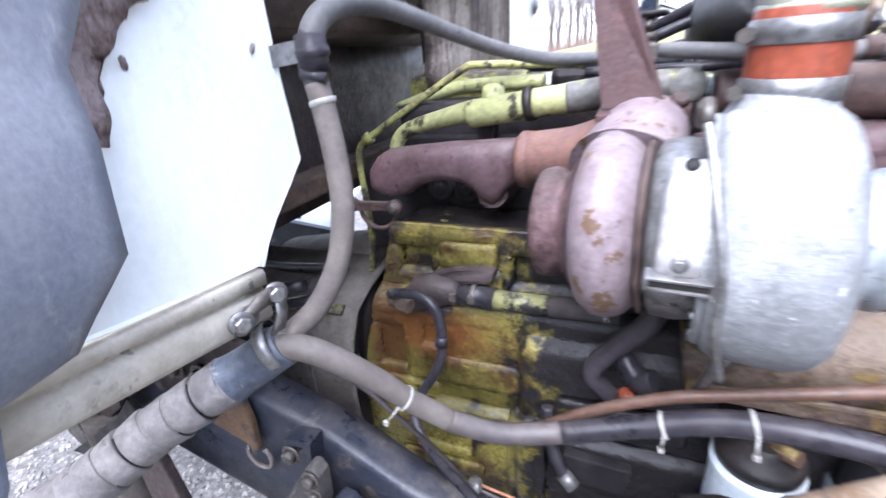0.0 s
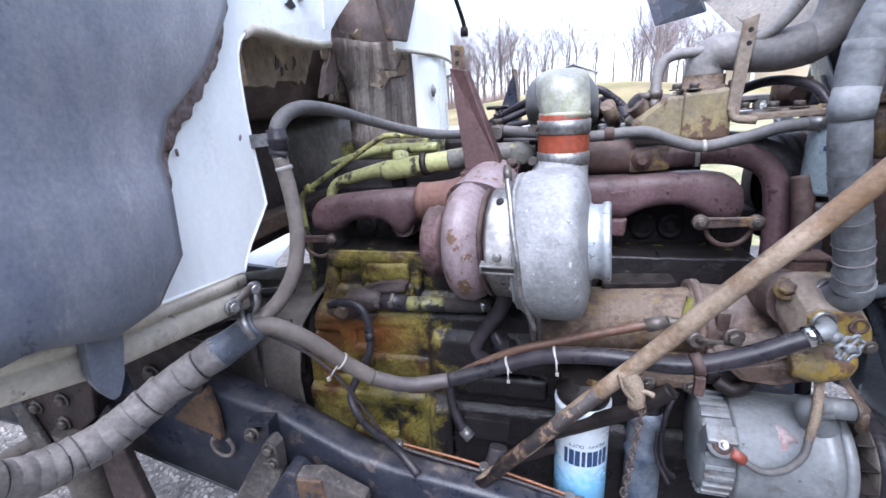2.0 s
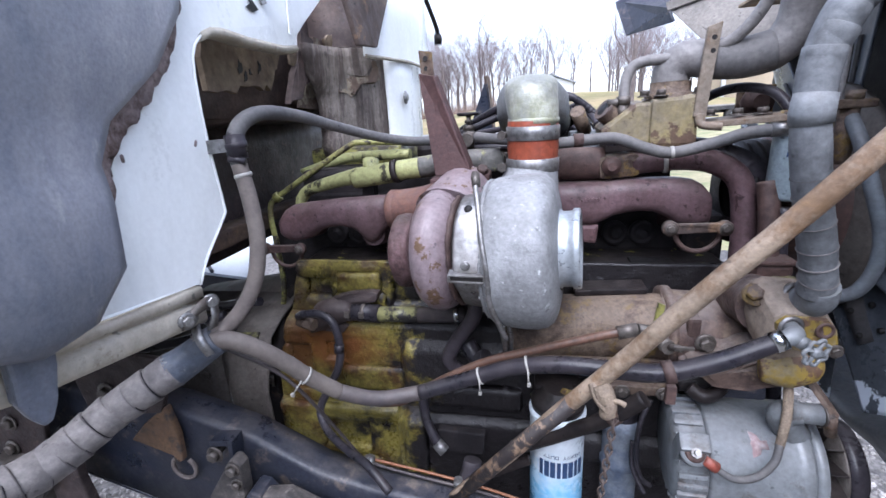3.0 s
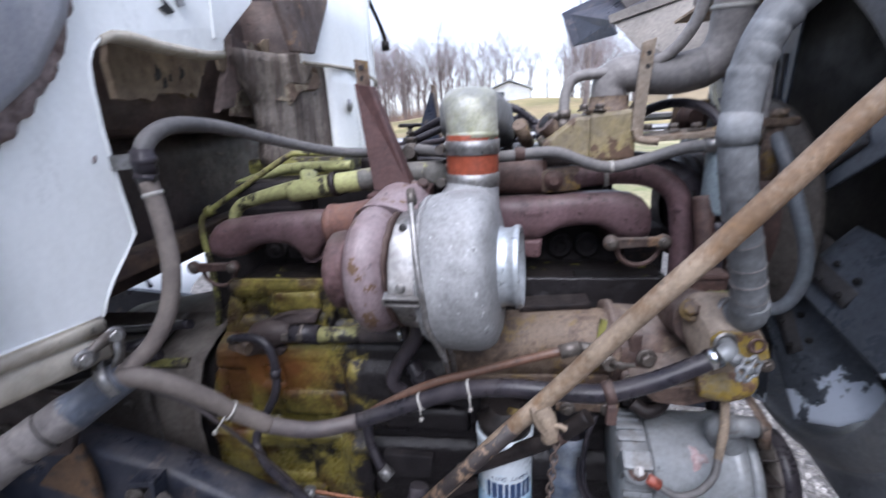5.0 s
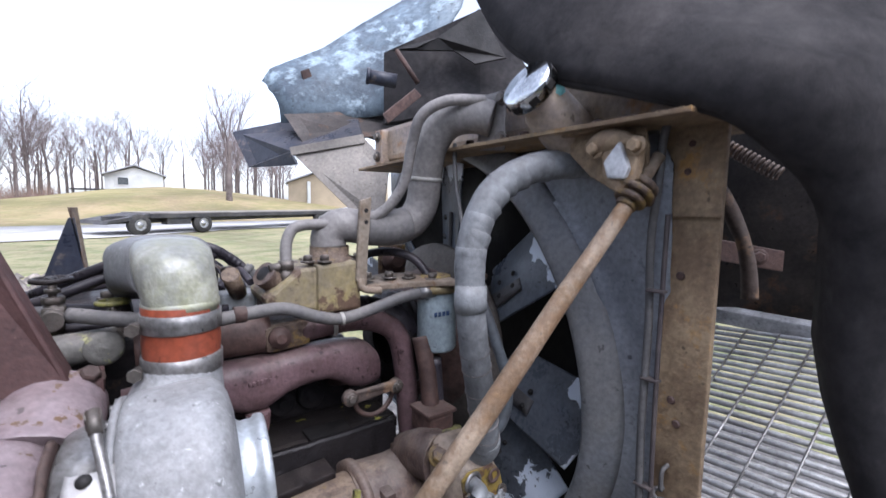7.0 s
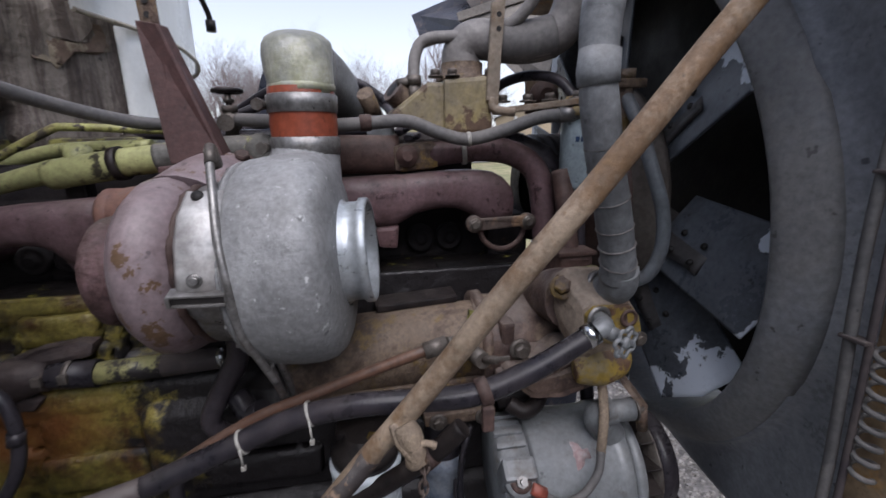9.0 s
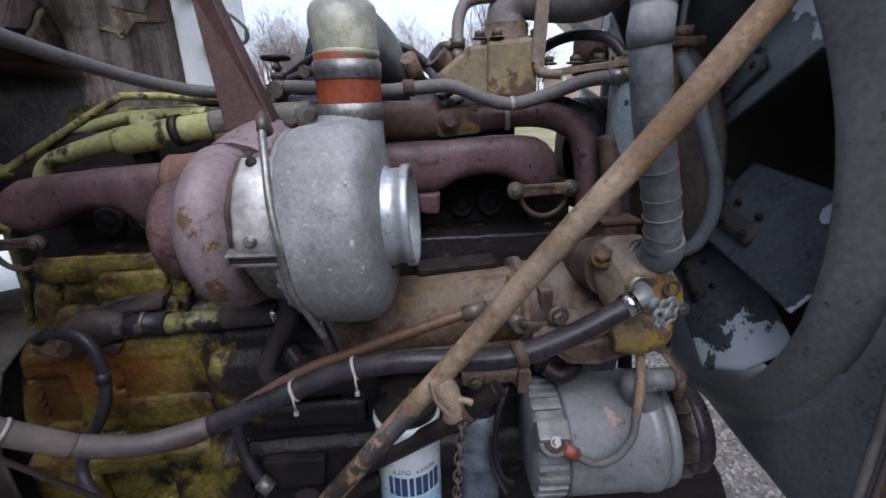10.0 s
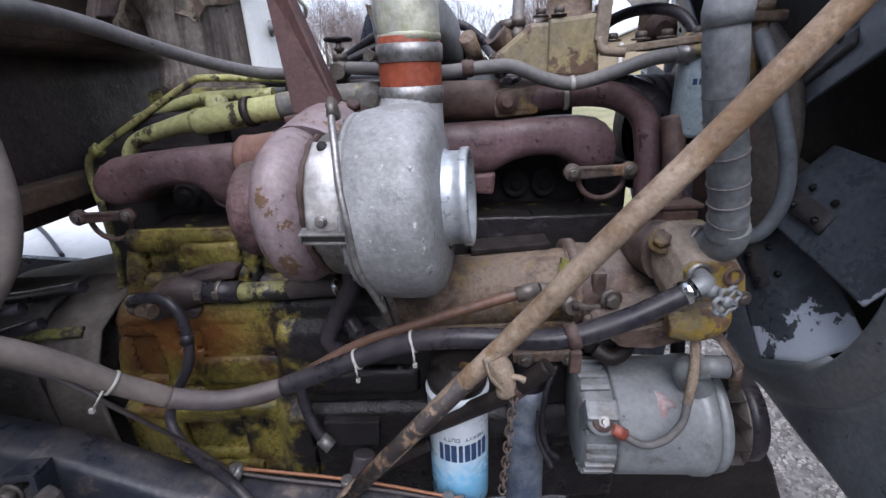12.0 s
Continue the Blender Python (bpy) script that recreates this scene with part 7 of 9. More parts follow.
part("far_flap", Build().prism([(-0.21, 0.68, 1.84), (-0.2, 0.96, 1.9), (-0.19, 0.8, 1.755), (-0.2, 0.71, 1.75)], (-0.012, 0.0, 0), 0.004), "rust_dusty", cab, "rusty hinge flap")
part("roof_block", Build().box((-1.02, 0.7, 2.1), (0.9, 1.2, 0.5), bevel=0.03), "white", cab)

hinge = thing("mirror_arm", (-0.17, 1.3, 1.86), "thin dark bracket arm on the far cowl", "bracket")
part("arm", Build().tube([(-0.18, 1.15, 2.0), (-0.17, 1.28, 1.94), (-0.16, 1.36, 1.88), (-0.16, 1.38, 1.85)], 0.008, 8), "grime", hinge)
part("knob", Build().cyl((-0.16, 1.38, 1.83), (-0.16, 1.38, 1.86), 0.014, 10), "grime", hinge)

# far brackets between engine and cab
b2 = thing("far_bracket", (0.05, 1.0, 1.5), "dark pointed bracket standing beyond the head", "bracket")
part("blade", Build().prism([(-0.02, 1.0, 1.52), (0.06, 1.0, 1.52), (0.045, 1.0, 1.67), (0.035, 1.0, 1.67)], (0, 0.006, 0), 0.001), "frame", b2)
part("fold", Build().prism([(0.035, 1.0, 1.69), (0.06, 1.0, 1.52), (0.06, 1.04, 1.52), (0.045, 1.03, 1.69)], (0.004, 0, 0), 0.001), "tan", b2)

# ---- fender extension beside the camera ----
fe = thing("fender_extension", (-0.27, -0.1, 1.4), "big blue-grey moulded plastic fender extension with a chalky scuff", "fender")
outline = [(-0.27, 0.03, 1.412), (-0.268, 0.062, 1.418), (-0.268, 0.108, 1.46), (-0.27, 0.117, 1.53), (-0.275, 0.118, 1.57), (-0.278, 0.145, 1.615), (-0.28, 0.23, 1.675), (-0.28, 0.285, 1.742), (-0.28, 0.31, 1.8), (-0.29, 0.32, 1.95)]


def fender_pt(u, t, out=0.0):
    """u runs along the front edge, t away from it towards the wheel."""
    i = min(int(u), len(outline) - 2)
    x, y, z = lerp(outline[i], outline[i + 1], u - i)
    bulge = 0.05 * math.sin(min(1, t * 2.2) * math.pi / 2) - 0.012 + out
    return (x + bulge * (1 if z < 1.9 else 0.5), y + (-0.55 - y) * t, z + 0.02 * t + 0.25 * max(0.0, t - 0.05) * max(0.0, 1 - u / 3.2))


part("shell", Build().sheet([[fender_pt(k / 3, t) for t in (0, 0.02, 0.05, 0.1, 0.16, 0.24, 0.34, 0.5, 0.75, 1.0)] for k in range(28)], 0.006), "fender", fe)
part("rolled_edge", Build().tube([fender_pt(k / 3, 0.0, -0.003) for k in range(28)], 0.0045, 8, sub=1), "fender", fe)
rg = random.Random(4)
for k in range(9):
    u0, t0 = 4.62 - 0.055 * k + rg.uniform(-0.05, 0.05), 0.125 - 0.006 * k + rg.uniform(-0.012, 0.012)
    w, h = rg.uniform(0.008, 0.02), rg.uniform(0.04, 0.1)
    part("scuff", Build().sheet([[fender_pt(u0 - h, t0, 0.0016), fender_pt(u0 - h * 0.4, t0 + w * 0.4, 0.0016), fender_pt(u0 + h, t0 + w * 0.2, 0.0016)], [fender_pt(u0 - h * 0.6, t0 + w, 0.0016), fender_pt(u0, t0 + w * 1.3, 0.0016), fender_pt(u0 + h * 0.8, t0 + w * 0.7, 0.0016)]], 0.0006), "can_white", fe, "chalky scuff mark")
part("underside", Build().sheet([[fender_pt(0, t), Vector(fender_pt(0, t)) + Vector((-0.04, 0, 0.014)), Vector(fender_pt(0, t)) + Vector((-0.1, 0, 0.04))] for t in (0.03, 0.1, 0.2, 0.4, 0.7, 1.0)], 0.004), "fender", fe)
part("drip_spout", Build().prism([(-0.285, 0.03, 1.44), (-0.282, -0.018, 1.45), (-0.284, -0.018, 1.4), (-0.286, -0.02, 1.372), (-0.288, -0.012, 1.35), (-0.289, -0.004, 1.337), (-0.289, 0.005, 1.338), (-0.288, 0.014, 1.356), (-0.286, 0.022, 1.39)], (-0.016, 0.003, 0.003), 0.004), "fender", fe, "tapered rubber drain spout")
ed = [(-0.3, 0.118, 1.525), (-0.301, 0.124, 1.555), (-0.302, 0.13, 1.585), (-0.302, 0.155, 1.618), (-0.302, 0.2, 1.655), (-0.303, 0.25, 1.695), (-0.303, 0.283, 1.74), (-0.303, 0.305, 1.8), (-0.303, 0.315, 1.88)]
rows = []
for k in range(61):
    p, d = along(ed, k / 60 * (len(ed) - 1))
    w = 0.008 + 0.018 * abs(noise.noise(p * 38)) + 0.016 * math.sin(math.pi * min(1.0, k / 52))
    nrm = Vector((0, d.z, -d.y)).normalized()
    rows.append([p - nrm * 0.03 + Vector((0.001, 0, 0)), p + Vector((0.004 + 0.004 * noise.noise(p * 60), 0, 0)), p + nrm * w * 0.6 + Vector((0.006 * abs(noise.noise(p * 80)), 0, 0)), p + nrm * w])
part("dirt_seam", Build().sheet(rows, 0.002), "edge_dirt", fe, "crumbling brown dirt along the edge")

# ---- under-cab bits and step ----
us = thing("under_cab_strut", (-0.78, 0.31, 0.5), "flat dark red-black strut under the cab", "strut")
part("strut", Build().prism([(-0.85, 0.3, 0.95), (-0.755, 0.3, 1.0), (-0.767, 0.3, 0.906), (-0.71, 0.3, 0.5), (-0.865, 0.3, 0.5), (-0.852, 0.3, 0.857)], (0, 0.02, 0), 0.004), "rust_oily", us)
us = thing("cab_support_post", (-0.98, 0.32, 0.5), "round dusty tan post under the cab", "post")
part("post", Build().tube([(-0.985, 0.32, 0.5), (-0.95, 0.32, 0.72), (-0.93, 0.32, 0.86), (-0.92, 0.32, 0.95)], 0.043, 18), "bell", us)
us = thing("step_bracket", (-0.9, 0.3, 0.9), "dark brown bracket plate with bolt holes below the cab floor", "bracket")
part("plate", Build().prism([(-1.06, 0.31, 1.02), (-0.9, 0.31, 1.12), (-0.8, 0.31, 1.12), (-0.835, 0.31, 0.99), (-1.0, 0.31, 0.865)], (0, 0.012, 0), 0.004), "rust_oily", us)
part("tab", Build().prism([(-1.065, 0.296, 1.0), (-1.02, 0.296, 1.01), (-0.985, 0.296, 0.87), (-1.02, 0.296, 0.84), (-1.05, 0.296, 0.87)], (0, 0.01, 0), 0.003), "arm_dark", us, "dusty grey tab")
part("brace", Build().prism([(-1.03, 0.28, 0.84), (-0.8, 0.28, 1.0), (-0.74, 0.28, 1.06), (-0.72, 0.28, 1.03), (-0.86, 0.28, 0.86)], (0, 0.012, 0), 0.003), "pit", us, "black sloping brace")
for x, z in ((-1.0, 1.0), (-0.93, 0.965), (-0.91, 1.03)):
    part("bolt", Build().bolt((x, 0.308, z), (0, -1, 0), 0.012, 0.01), "bolt", us)
part("dark_plate", Build().prism([(-0.5, 0.34, 1.18), (-0.75, 0.33, 1.22), (-0.72, 0.33, 1.05), (-0.56, 0.34, 1.06)], (0, 0.015, 0), 0.005), "rust_oily", us)
for x in (-0.66, -0.6):
    part("bolt", Build().bolt((x, 0.33, 1.11), (0, -1, 0), 0.014, 0.012), "bolt", us)
ax = thing("tie_rod", (-0.9, 0.15, 0.95), "long rusty tie rod under the cab", "rod")
part("rod", Build().tube([(-1.6, 0.33, 0.59), (-1.33, 0.33, 0.745), (-1.0, 0.33, 0.92)], 0.017, 12), "bell", ax)

# ---- radiator ----
rd = thing("radiator", (0.73, 0.63, 0.9), "truck radiator with a rust-stained brown top tank", "radiator")
part("core", Build().box((0.9, 0.72, 1.43), (0.07, 0.86, 0.76), bevel=0.004), "pit", rd)
part("top_tank", Build().prism([(0.675, 0.14, 1.815), (0.675, 0.36, 1.83), (0.675, 0.95, 1.815), (0.675, 0.95, 1.9), (0.675, 0.36, 1.915), (0.675, 0.14, 1.86)], (0.13, 0, 0), 0.012), "rad", rd)
b = Build().prism([(0.6, 0.12, 1.812), (0.6, 0.5, 1.806), (0.62, 0.95, 1.79), (0.8, 0.95, 1.79), (0.8, 0.12, 1.812)], (0, 0, 0.006), 0.001)
part("tank_flange", b, "post", rd)
for k in range(9):
    part("flange_bolt", Build().bolt((0.64, 0.17 + 0.045 * k, 1.817), (0, 0, 1), 0.008, 0.008), "rust", rd)
part("filler_neck", Build().lathe((0.585, 0.328, 1.866), (0.84, -0.06, -0.54), [(-0.004, 0.03), (0.02, 0.03), (0.028, 0.036), (0.1, 0.04)], 24), "rad", rd)
CC, CD = Vector((0.585, 0.328, 1.866)), Vector((-0.84, 0.06, 0.54)).normalized()
part("cap", Build().lathe(CC, CD, [(0.0, 0.03), (0.0, 0.039), (0.018, 0.039), (0.022, 0.037), (0.024, 0.0)], 36), "chrome", rd, "chrome pressure cap")
cs = CD.orthogonal().normalized()
cu_ = CD.cross(cs)
for k in range(8):
    a = 2 * math.pi * k / 8
    rr = math.cos(a) * cs + math.sin(a) * cu_
    t = Build().box((0, 0, 0), (0.011, 0.014, 0.004), bevel=0.001)
    bmesh.ops.transform(t.bm, matrix=Matrix.Translation(CC + CD * 0.009 + rr * 0.0385) @ Matrix((CD, rr.cross(CD), rr)).transposed().to_4x4(), verts=t.bm.verts)
    part("cap_notch", t, "pit", rd)
part("relief_valve", Build().lathe((0.615, 0.312, 1.862), (-0.75, -0.35, 0.5), [(0, 0.014), (0.022, 0.014), (0.024, 0.0)], 8), "teal", rd, "teal plastic plug")
part("end_bracket", Build().box((0.67, 0.91, 1.85), (0.03, 0.035, 0.085), bevel=0.005), "rad", rd)
for z in (1.825, 1.875):
    part("bolt", Build().bolt((0.655, 0.91, z), (-1, 0, 0), 0.009, 0.009), "bolt", rd)
ps = thing("radiator_side_post", (0.7, 0.12, 0.7), "rusty brown channel post along the radiator side", "post")
part("post", Build().box((0.705, 0.152, 1.3), (0.012, 0.062, 1.02), bevel=0.002).box((0.735, 0.178, 1.3), (0.06, 0.006, 1.02), bevel=0.002), "post", ps)
part("head_plate", Build().box((0.696, 0.158, 1.755), (0.008, 0.08, 0.115), bevel=0.002), "post", ps)
for z in (1.79, 1.755, 1.62, 1.45, 1.42, 1.3):
    part("rivet", Build().lathe((0.694, 0.15 + 0.012 * math.sin(z * 40), z), (-1, 0, 0), [(0, 0.006), (0.003, 0.004)], 10, caps=True), "rust", ps)
gp = thing("corner_gusset", (0.64, 0.24, 1.72), "rust-brown corner gusset with a clamp for the stay rod", "bracket")
part("plate", Build().prism([(0.636, 0.304, 1.815), (0.636, 0.19, 1.808), (0.637, 0.184, 1.785), (0.64, 0.186, 1.722), (0.638, 0.225, 1.727), (0.636, 0.266, 1.75), (0.636, 0.301, 1.782)], (0.006, 0.001, 0), 0.002), "post", gp)
part("plate_lip", Build().box((0.628, 0.247, 1.811), (0.02, 0.115, 0.005), (-3.5, 0, 0), 0.0015), "post", gp)
part("mud_cake", Build().tube([(0.626, 0.262, 1.786), (0.622, 0.245, 1.79), (0.62, 0.215, 1.793), (0.624, 0.186, 1.786)], [0.01, 0.014, 0.013, 0.009], 12, wobble=0.5), "post", gp, "caked dry dirt round the bolts")
part("clamp", Build().prism([(0.612, 0.18, 1.784), (0.612, 0.236, 1.784), (0.606, 0.228, 1.748), (0.602, 0.205, 1.725), (0.604, 0.18, 1.742)], (0.016, 0, 0), 0.005), "post", gp)
part("wedge", Build().prism([(0.604, 0.206, 1.79), (0.6, 0.224, 1.764), (0.598, 0.216, 1.744), (0.598, 0.192, 1.742), (0.6, 0.188, 1.756)], (0.012, 0, 0), 0.004), "grille", gp, "bare bright steel wedge")
for y in (0.243, 0.186):
    part("bolt", Build().bolt((0.612, y, 1.782), (-1, 0, 0.1), 0.0085, 0.01), "post", gp)
ww = thing("overflow_tube", (0.665, 0.175, 1.2), "thin grey overflow tube tied down the radiator side", "hose")
part("tube", Build().tube([(0.7, 0.135, 1.83), (0.68, 0.16, 1.835), (0.665, 0.178, 1.81), (0.662, 0.182, 1.74), (0.668, 0.19, 1.66), (0.672, 0.188, 1.55), (0.665, 0.185, 1.4), (0.67, 0.18, 1.2), (0.67, 0.18, 1.0)], 0.0052, 10), "rubber", ww)
part("second_tube", Build().tube([(0.672, 0.172, 1.7), (0.675, 0.174, 1.6), (0.668, 0.17, 1.45), (0.672, 0.168, 1.2), (0.672, 0.168, 1.0)], 0.0034, 8), "rubber_mid", ww)
for z in (1.6, 1.48, 1.33):
    part("tie", Build().box((0.667, 0.178, z), (0.014, 0.024, 0.004), bevel=0.0015), "rubber_mid", ww)

# coil turns low on the radiator edge
sc = thing("coil_spring", (0.68, 0.165, 1.2), "small dusty grey spring on the radiator edge", "spring")
part("coil", Build().tube([(0.682 + 0.0095 * math.cos(k * 1.05), 0.161 + 0.0095 * math.sin(k * 1.05), 1.325 - 0.0028 * k) for k in range(48)], 0.003, 6, sub=2), "rubber", sc)
part("hook", Build().tube([(0.682, 0.161, 1.325), (0.682, 0.161, 1.352), (0.695, 0.16, 1.358)], 0.003, 6), "rubber", sc)

# fan shroud: flat plate with a round opening and a deep lip, leaning with the radiator
FYC, FZC, FRR = 0.715, 1.4, 0.425
SO, SN = Vector((0.752, 0.717, 1.395)), Vector((1, -0.149, 0.122)).normalized()
SU = Vector((0.149, 1, 0)).normalized()
SW = SN.cross(SU)
sh = thing("fan_shroud", (0.66, 0.63, 0.98), "dusty dark grey fan shroud with a deep round lip", "fan shroud")


def shroud_pt(a, s, d):
    """A point of the shroud: angle, radius as a share of the opening's, depth behind the lip."""
    return SO + (SU * math.cos(a) + SW * math.sin(a)) * FRR * s + SN * d


def shroud_edge(a):
    """How far the plate reaches at an angle."""
    s = 2.2
    while s > 1.05:
        q = shroud_pt(a, s, 0.08)
        if 0.17 < q.y < 1.12 and 0.905 < q.z < 1.81:
            break
        s -= 0.01
    return s


rows = []
for k in range(97):
    a = 2 * math.pi * k / 96
    e = shroud_edge(a)
    rows.append([shroud_pt(a, 1 + min(dr, (e - 1) * f), d) for dr, f, d in ((0.115, 0.3, 0.026), (0.125, 0.45, 0.036), (0.14, 0.6, 0.042), (0.17, 0.8, 0.047))] + [shroud_pt(a, 1 + max(e - 1, 0) * f, d) for f, d in ((0.9, 0.05), (1.0, 0.055))])
    if e > 1.3:
        rows[-1].insert(4, shroud_pt(a, 1 + (e - 1) * 0.6, 0.048))
    else:
        rows[-1].insert(4, rows[-1][3].lerp(rows[-1][4], 0.5))
part("plate", Build().sheet(rows, 0.004), "shroud", sh)
rows = [[shroud_pt(2 * math.pi * k / 96, s, d) for s, d in ((1.125, 0.034), (1.115, 0.022), (1.085, 0.01), (1.045, 0.0), (1.02, -0.004), (1.006, -0.001), (1.0, 0.01), (1.0, 0.09), (1.03, 0.2))] for k in range(97)]
part("lip", Build().sheet(rows, 0.002), "shroud_lip", sh, "neutral grey inner lip")
fan = thing("engine_fan", (0.69, FYC, FZC), "large steel engine fan with peeling grey blades on riveted arms", "fan")
part("hub", Build().lathe((0.6, FYC, FZC), (1, 0, 0), [(0.0, 0.08), (0.01, 0.12), (0.05, 0.125), (0.08, 0.16), (0.11, 0.165), (0.112, 0.0)], 36), "brown", fan)
part("hub_plate", Build().lathe((0.698, FYC, FZC), (1, 0, 0), [(-0.02, 0.12), (-0.012, 0.17), (-0.002, 0.19), (0.004, 0.215), (0.016, 0.217), (0.02, 0.1)], 44), "bell", fan, "dusty round fan hub plate")
for k, deg in enumerate((53, 102, 133, 180, 233, 282, 313, 360)):
    a = radians(deg)
    q = pose(0.742, FYC, FZC) @ Matrix.Rotation(a, 4, "X")
    dent = math.sin(k * 2.3)
    t = Build().sheet([[(-0.026 + 0.052 * s - 0.008 * math.sin(math.pi * s) + 0.004 * dent * r * s, -0.06 - 0.012 * r + s * (0.12 + 0.026 * r), 0.185 + 0.012 * s + r * (0.225 - 0.03 * abs(s - 0.5))) for s in (0, 0.03, 0.25, 0.5, 0.75, 0.97, 1.0)] for r in (0, 0.04, 0.35, 0.7, 0.96, 1.0)], 0.004)
    bmesh.ops.transform(t.bm, matrix=q, verts=t.bm.verts)
    part("blade", t, "blade", fan)
    t = Build().sheet([[(-0.026 + 0.034 * s, -0.03 + s * (0.062 - 0.012 * r), 0.14 + r * 0.15) for s in (0, 0.2, 0.5, 0.8, 1.0)] for r in (0, 0.3, 0.6, 0.9, 1.0)], 0.007)
    bmesh.ops.transform(t.bm, matrix=q, verts=t.bm.verts)
    part("arm", t, "blade_dark", fan, "dark riveted arm")
    for r in (0.3, 0.62, 0.92):
        for s in (0.25, 0.75):
            t = Build().lathe((-0.034 + 0.034 * s, -0.03 + s * (0.062 - 0.012 * r), 0.14 + r * 0.15), (-1, 0.5, 0), [(0, 0.0055), (0.003, 0.005), (0.005, 0.0)], 10)
            bmesh.ops.transform(t.bm, matrix=q, verts=t.bm.verts)
            part("rivet", t, "pit", fan)
pl = thing("crank_pulley", (0.56, 0.66, 1.35), "dark ribbed fan-drive pulley and belts", "pulley")
part("pulley", Build().lathe((0.55, 0.69, 1.42), (1, 0, 0), [(0, 0.05), (0.0, 0.1), (0.01, 0.1), (0.015, 0.09), (0.02, 0.1), (0.03, 0.1), (0.035, 0.09), (0.04, 0.1), (0.05, 0.1), (0.05, 0.05)], 40), "grime", pl)
part("belt", Build().tube([(0.575, 0.54, 1.42), (0.58, 0.53, 1.3), (0.59, 0.5, 1.1), (0.6, 0.5, 1.0)], 0.012, 8), "rubber_black", pl)
th2 = thing("hanging_cable", (0.63, 0.5, 1.7), "thin cable hanging in front of the fan", "cable")
part("cable", Build().tube([(0.62, 0.55, 1.82), (0.6, 0.52, 1.75), (0.595, 0.49, 1.66), (0.59, 0.48, 1.58)], 0.004, 8), "rubber", th2)

# short dark hose between manifold and filter, and far small lines
dh = thing("bypass_hose", (0.52, 0.66, 1.47), "ribbed black bypass hose", "hose")
part("hose", Build().tube([(0.44, 0.67, 1.51), (0.5, 0.65, 1.5), (0.545, 0.63, 1.478), (0.57, 0.62, 1.45)], [0.024, 0.026, 0.026, 0.024], 16), "rubber_black", dh)
for k, u in enumerate((0.8, 1.2, 1.6, 2.0)):
    p, d = along([(0.44, 0.67, 1.51), (0.5, 0.65, 1.5), (0.545, 0.63, 1.478), (0.57, 0.62, 1.45)], u)
    part("rib", Build().lathe(p, d, [(-0.006, 0.0255), (0, 0.0285), (0.006, 0.0255)], 18), "rubber_black", dh)
lh = thing("loop_hose", (0.52, 0.62, 1.6), "thin black hose looping behind the arm", "hose")
part("hose", Build().tube([(0.47, 0.68, 1.57), (0.48, 0.67, 1.6), (0.52, 0.64, 1.615), (0.56, 0.6, 1.605), (0.58, 0.57, 1.57)], 0.0085, 10), "rubber_black", lh)
for k, pts in enumerate(([(0.2, 0.9, 1.55), (0.26, 0.85, 1.6), (0.29, 0.8, 1.58), (0.3, 0.74, 1.56)], [(0.24, 0.86, 1.6), (0.27, 0.8, 1.57), (0.25, 0.76, 1.55)], [(-0.1, 0.95, 1.53), (0.02, 0.9, 1.545), (0.12, 0.85, 1.56)], [(-0.2, 0.88, 1.535), (0.0, 0.82, 1.53), (0.1, 0.78, 1.525)], [(-0.05, 0.7, 1.525), (0.1, 0.69, 1.525), (0.25, 0.68, 1.53)])):
    s = thing("fuel_line", pts[0], "thin black fuel line over the rocker covers", "pipe", "fuel lines over the head")
    part("line", Build().tube(pts, 0.007 if k != 3 else 0.011, 10), "rubber_black", s)
ih = thing("injector_harness", (0.28, 0.8, 1.53), "black injector wiring with plugs and a corrugated conduit", "wiring")
part("conduit", Build().tube([(0.2, 0.83, 1.6), (0.222, 0.815, 1.622), (0.248, 0.8, 1.62), (0.282, 0.8, 1.597), (0.302, 0.795, 1.578)], 0.0085, 10), "rubber_black", ih)
for k in range(7):
    p, d = along([(0.222, 0.815, 1.622), (0.248, 0.8, 1.62), (0.282, 0.8, 1.597), (0.302, 0.795, 1.578)], 0.35 + 0.36 * k)
    part("conduit_rib", Build().lathe(p, d, [(-0.003, 0.0085), (0, 0.0098), (0.003, 0.0085)], 10), "rubber_black", ih)
part("connector", Build().cyl((0.3, 0.796, 1.58), (0.322, 0.79, 1.556), 0.0125, 12).cyl((0.303, 0.795, 1.577), (0.309, 0.793, 1.57), 0.0155, 12), "rubber", ih, "grey round connector")
for k, (x, z, r) in enumerate(((0.257, 1.58, 30), (0.27, 1.553, -15), (0.26, 1.528, 10), (0.29, 1.518, 40), (0.318, 1.532, -30), (0.335, 1.517, 5))):
    part("plug", Build().box((x, 0.8 - 0.006 * k, z), (0.022, 0.018, 0.013), (0, r, 12 * k), 0.003).cyl((x + 0.008, 0.79 - 0.006 * k, z), (x + 0.016, 0.775 - 0.006 * k, z + 0.004), 0.005, 8), "rubber_black" if k % 3 else "bolt", ih)
for k in range(6):
    a, c = (0.25 + 0.014 * k, 0.8, 1.585 - 0.008 * k), (0.265 + 0.013 * k, 0.775, 1.52 + 0.004 * (k % 3))
    part("wire", Build().tube([a, ((a[0] + c[0]) / 2 + 0.018 * math.sin(2.1 * k), 0.78, (a[2] + c[2]) / 2 + 0.02 * math.cos(1.7 * k)), c], 0.0024, 6), "rubber_black", ih)
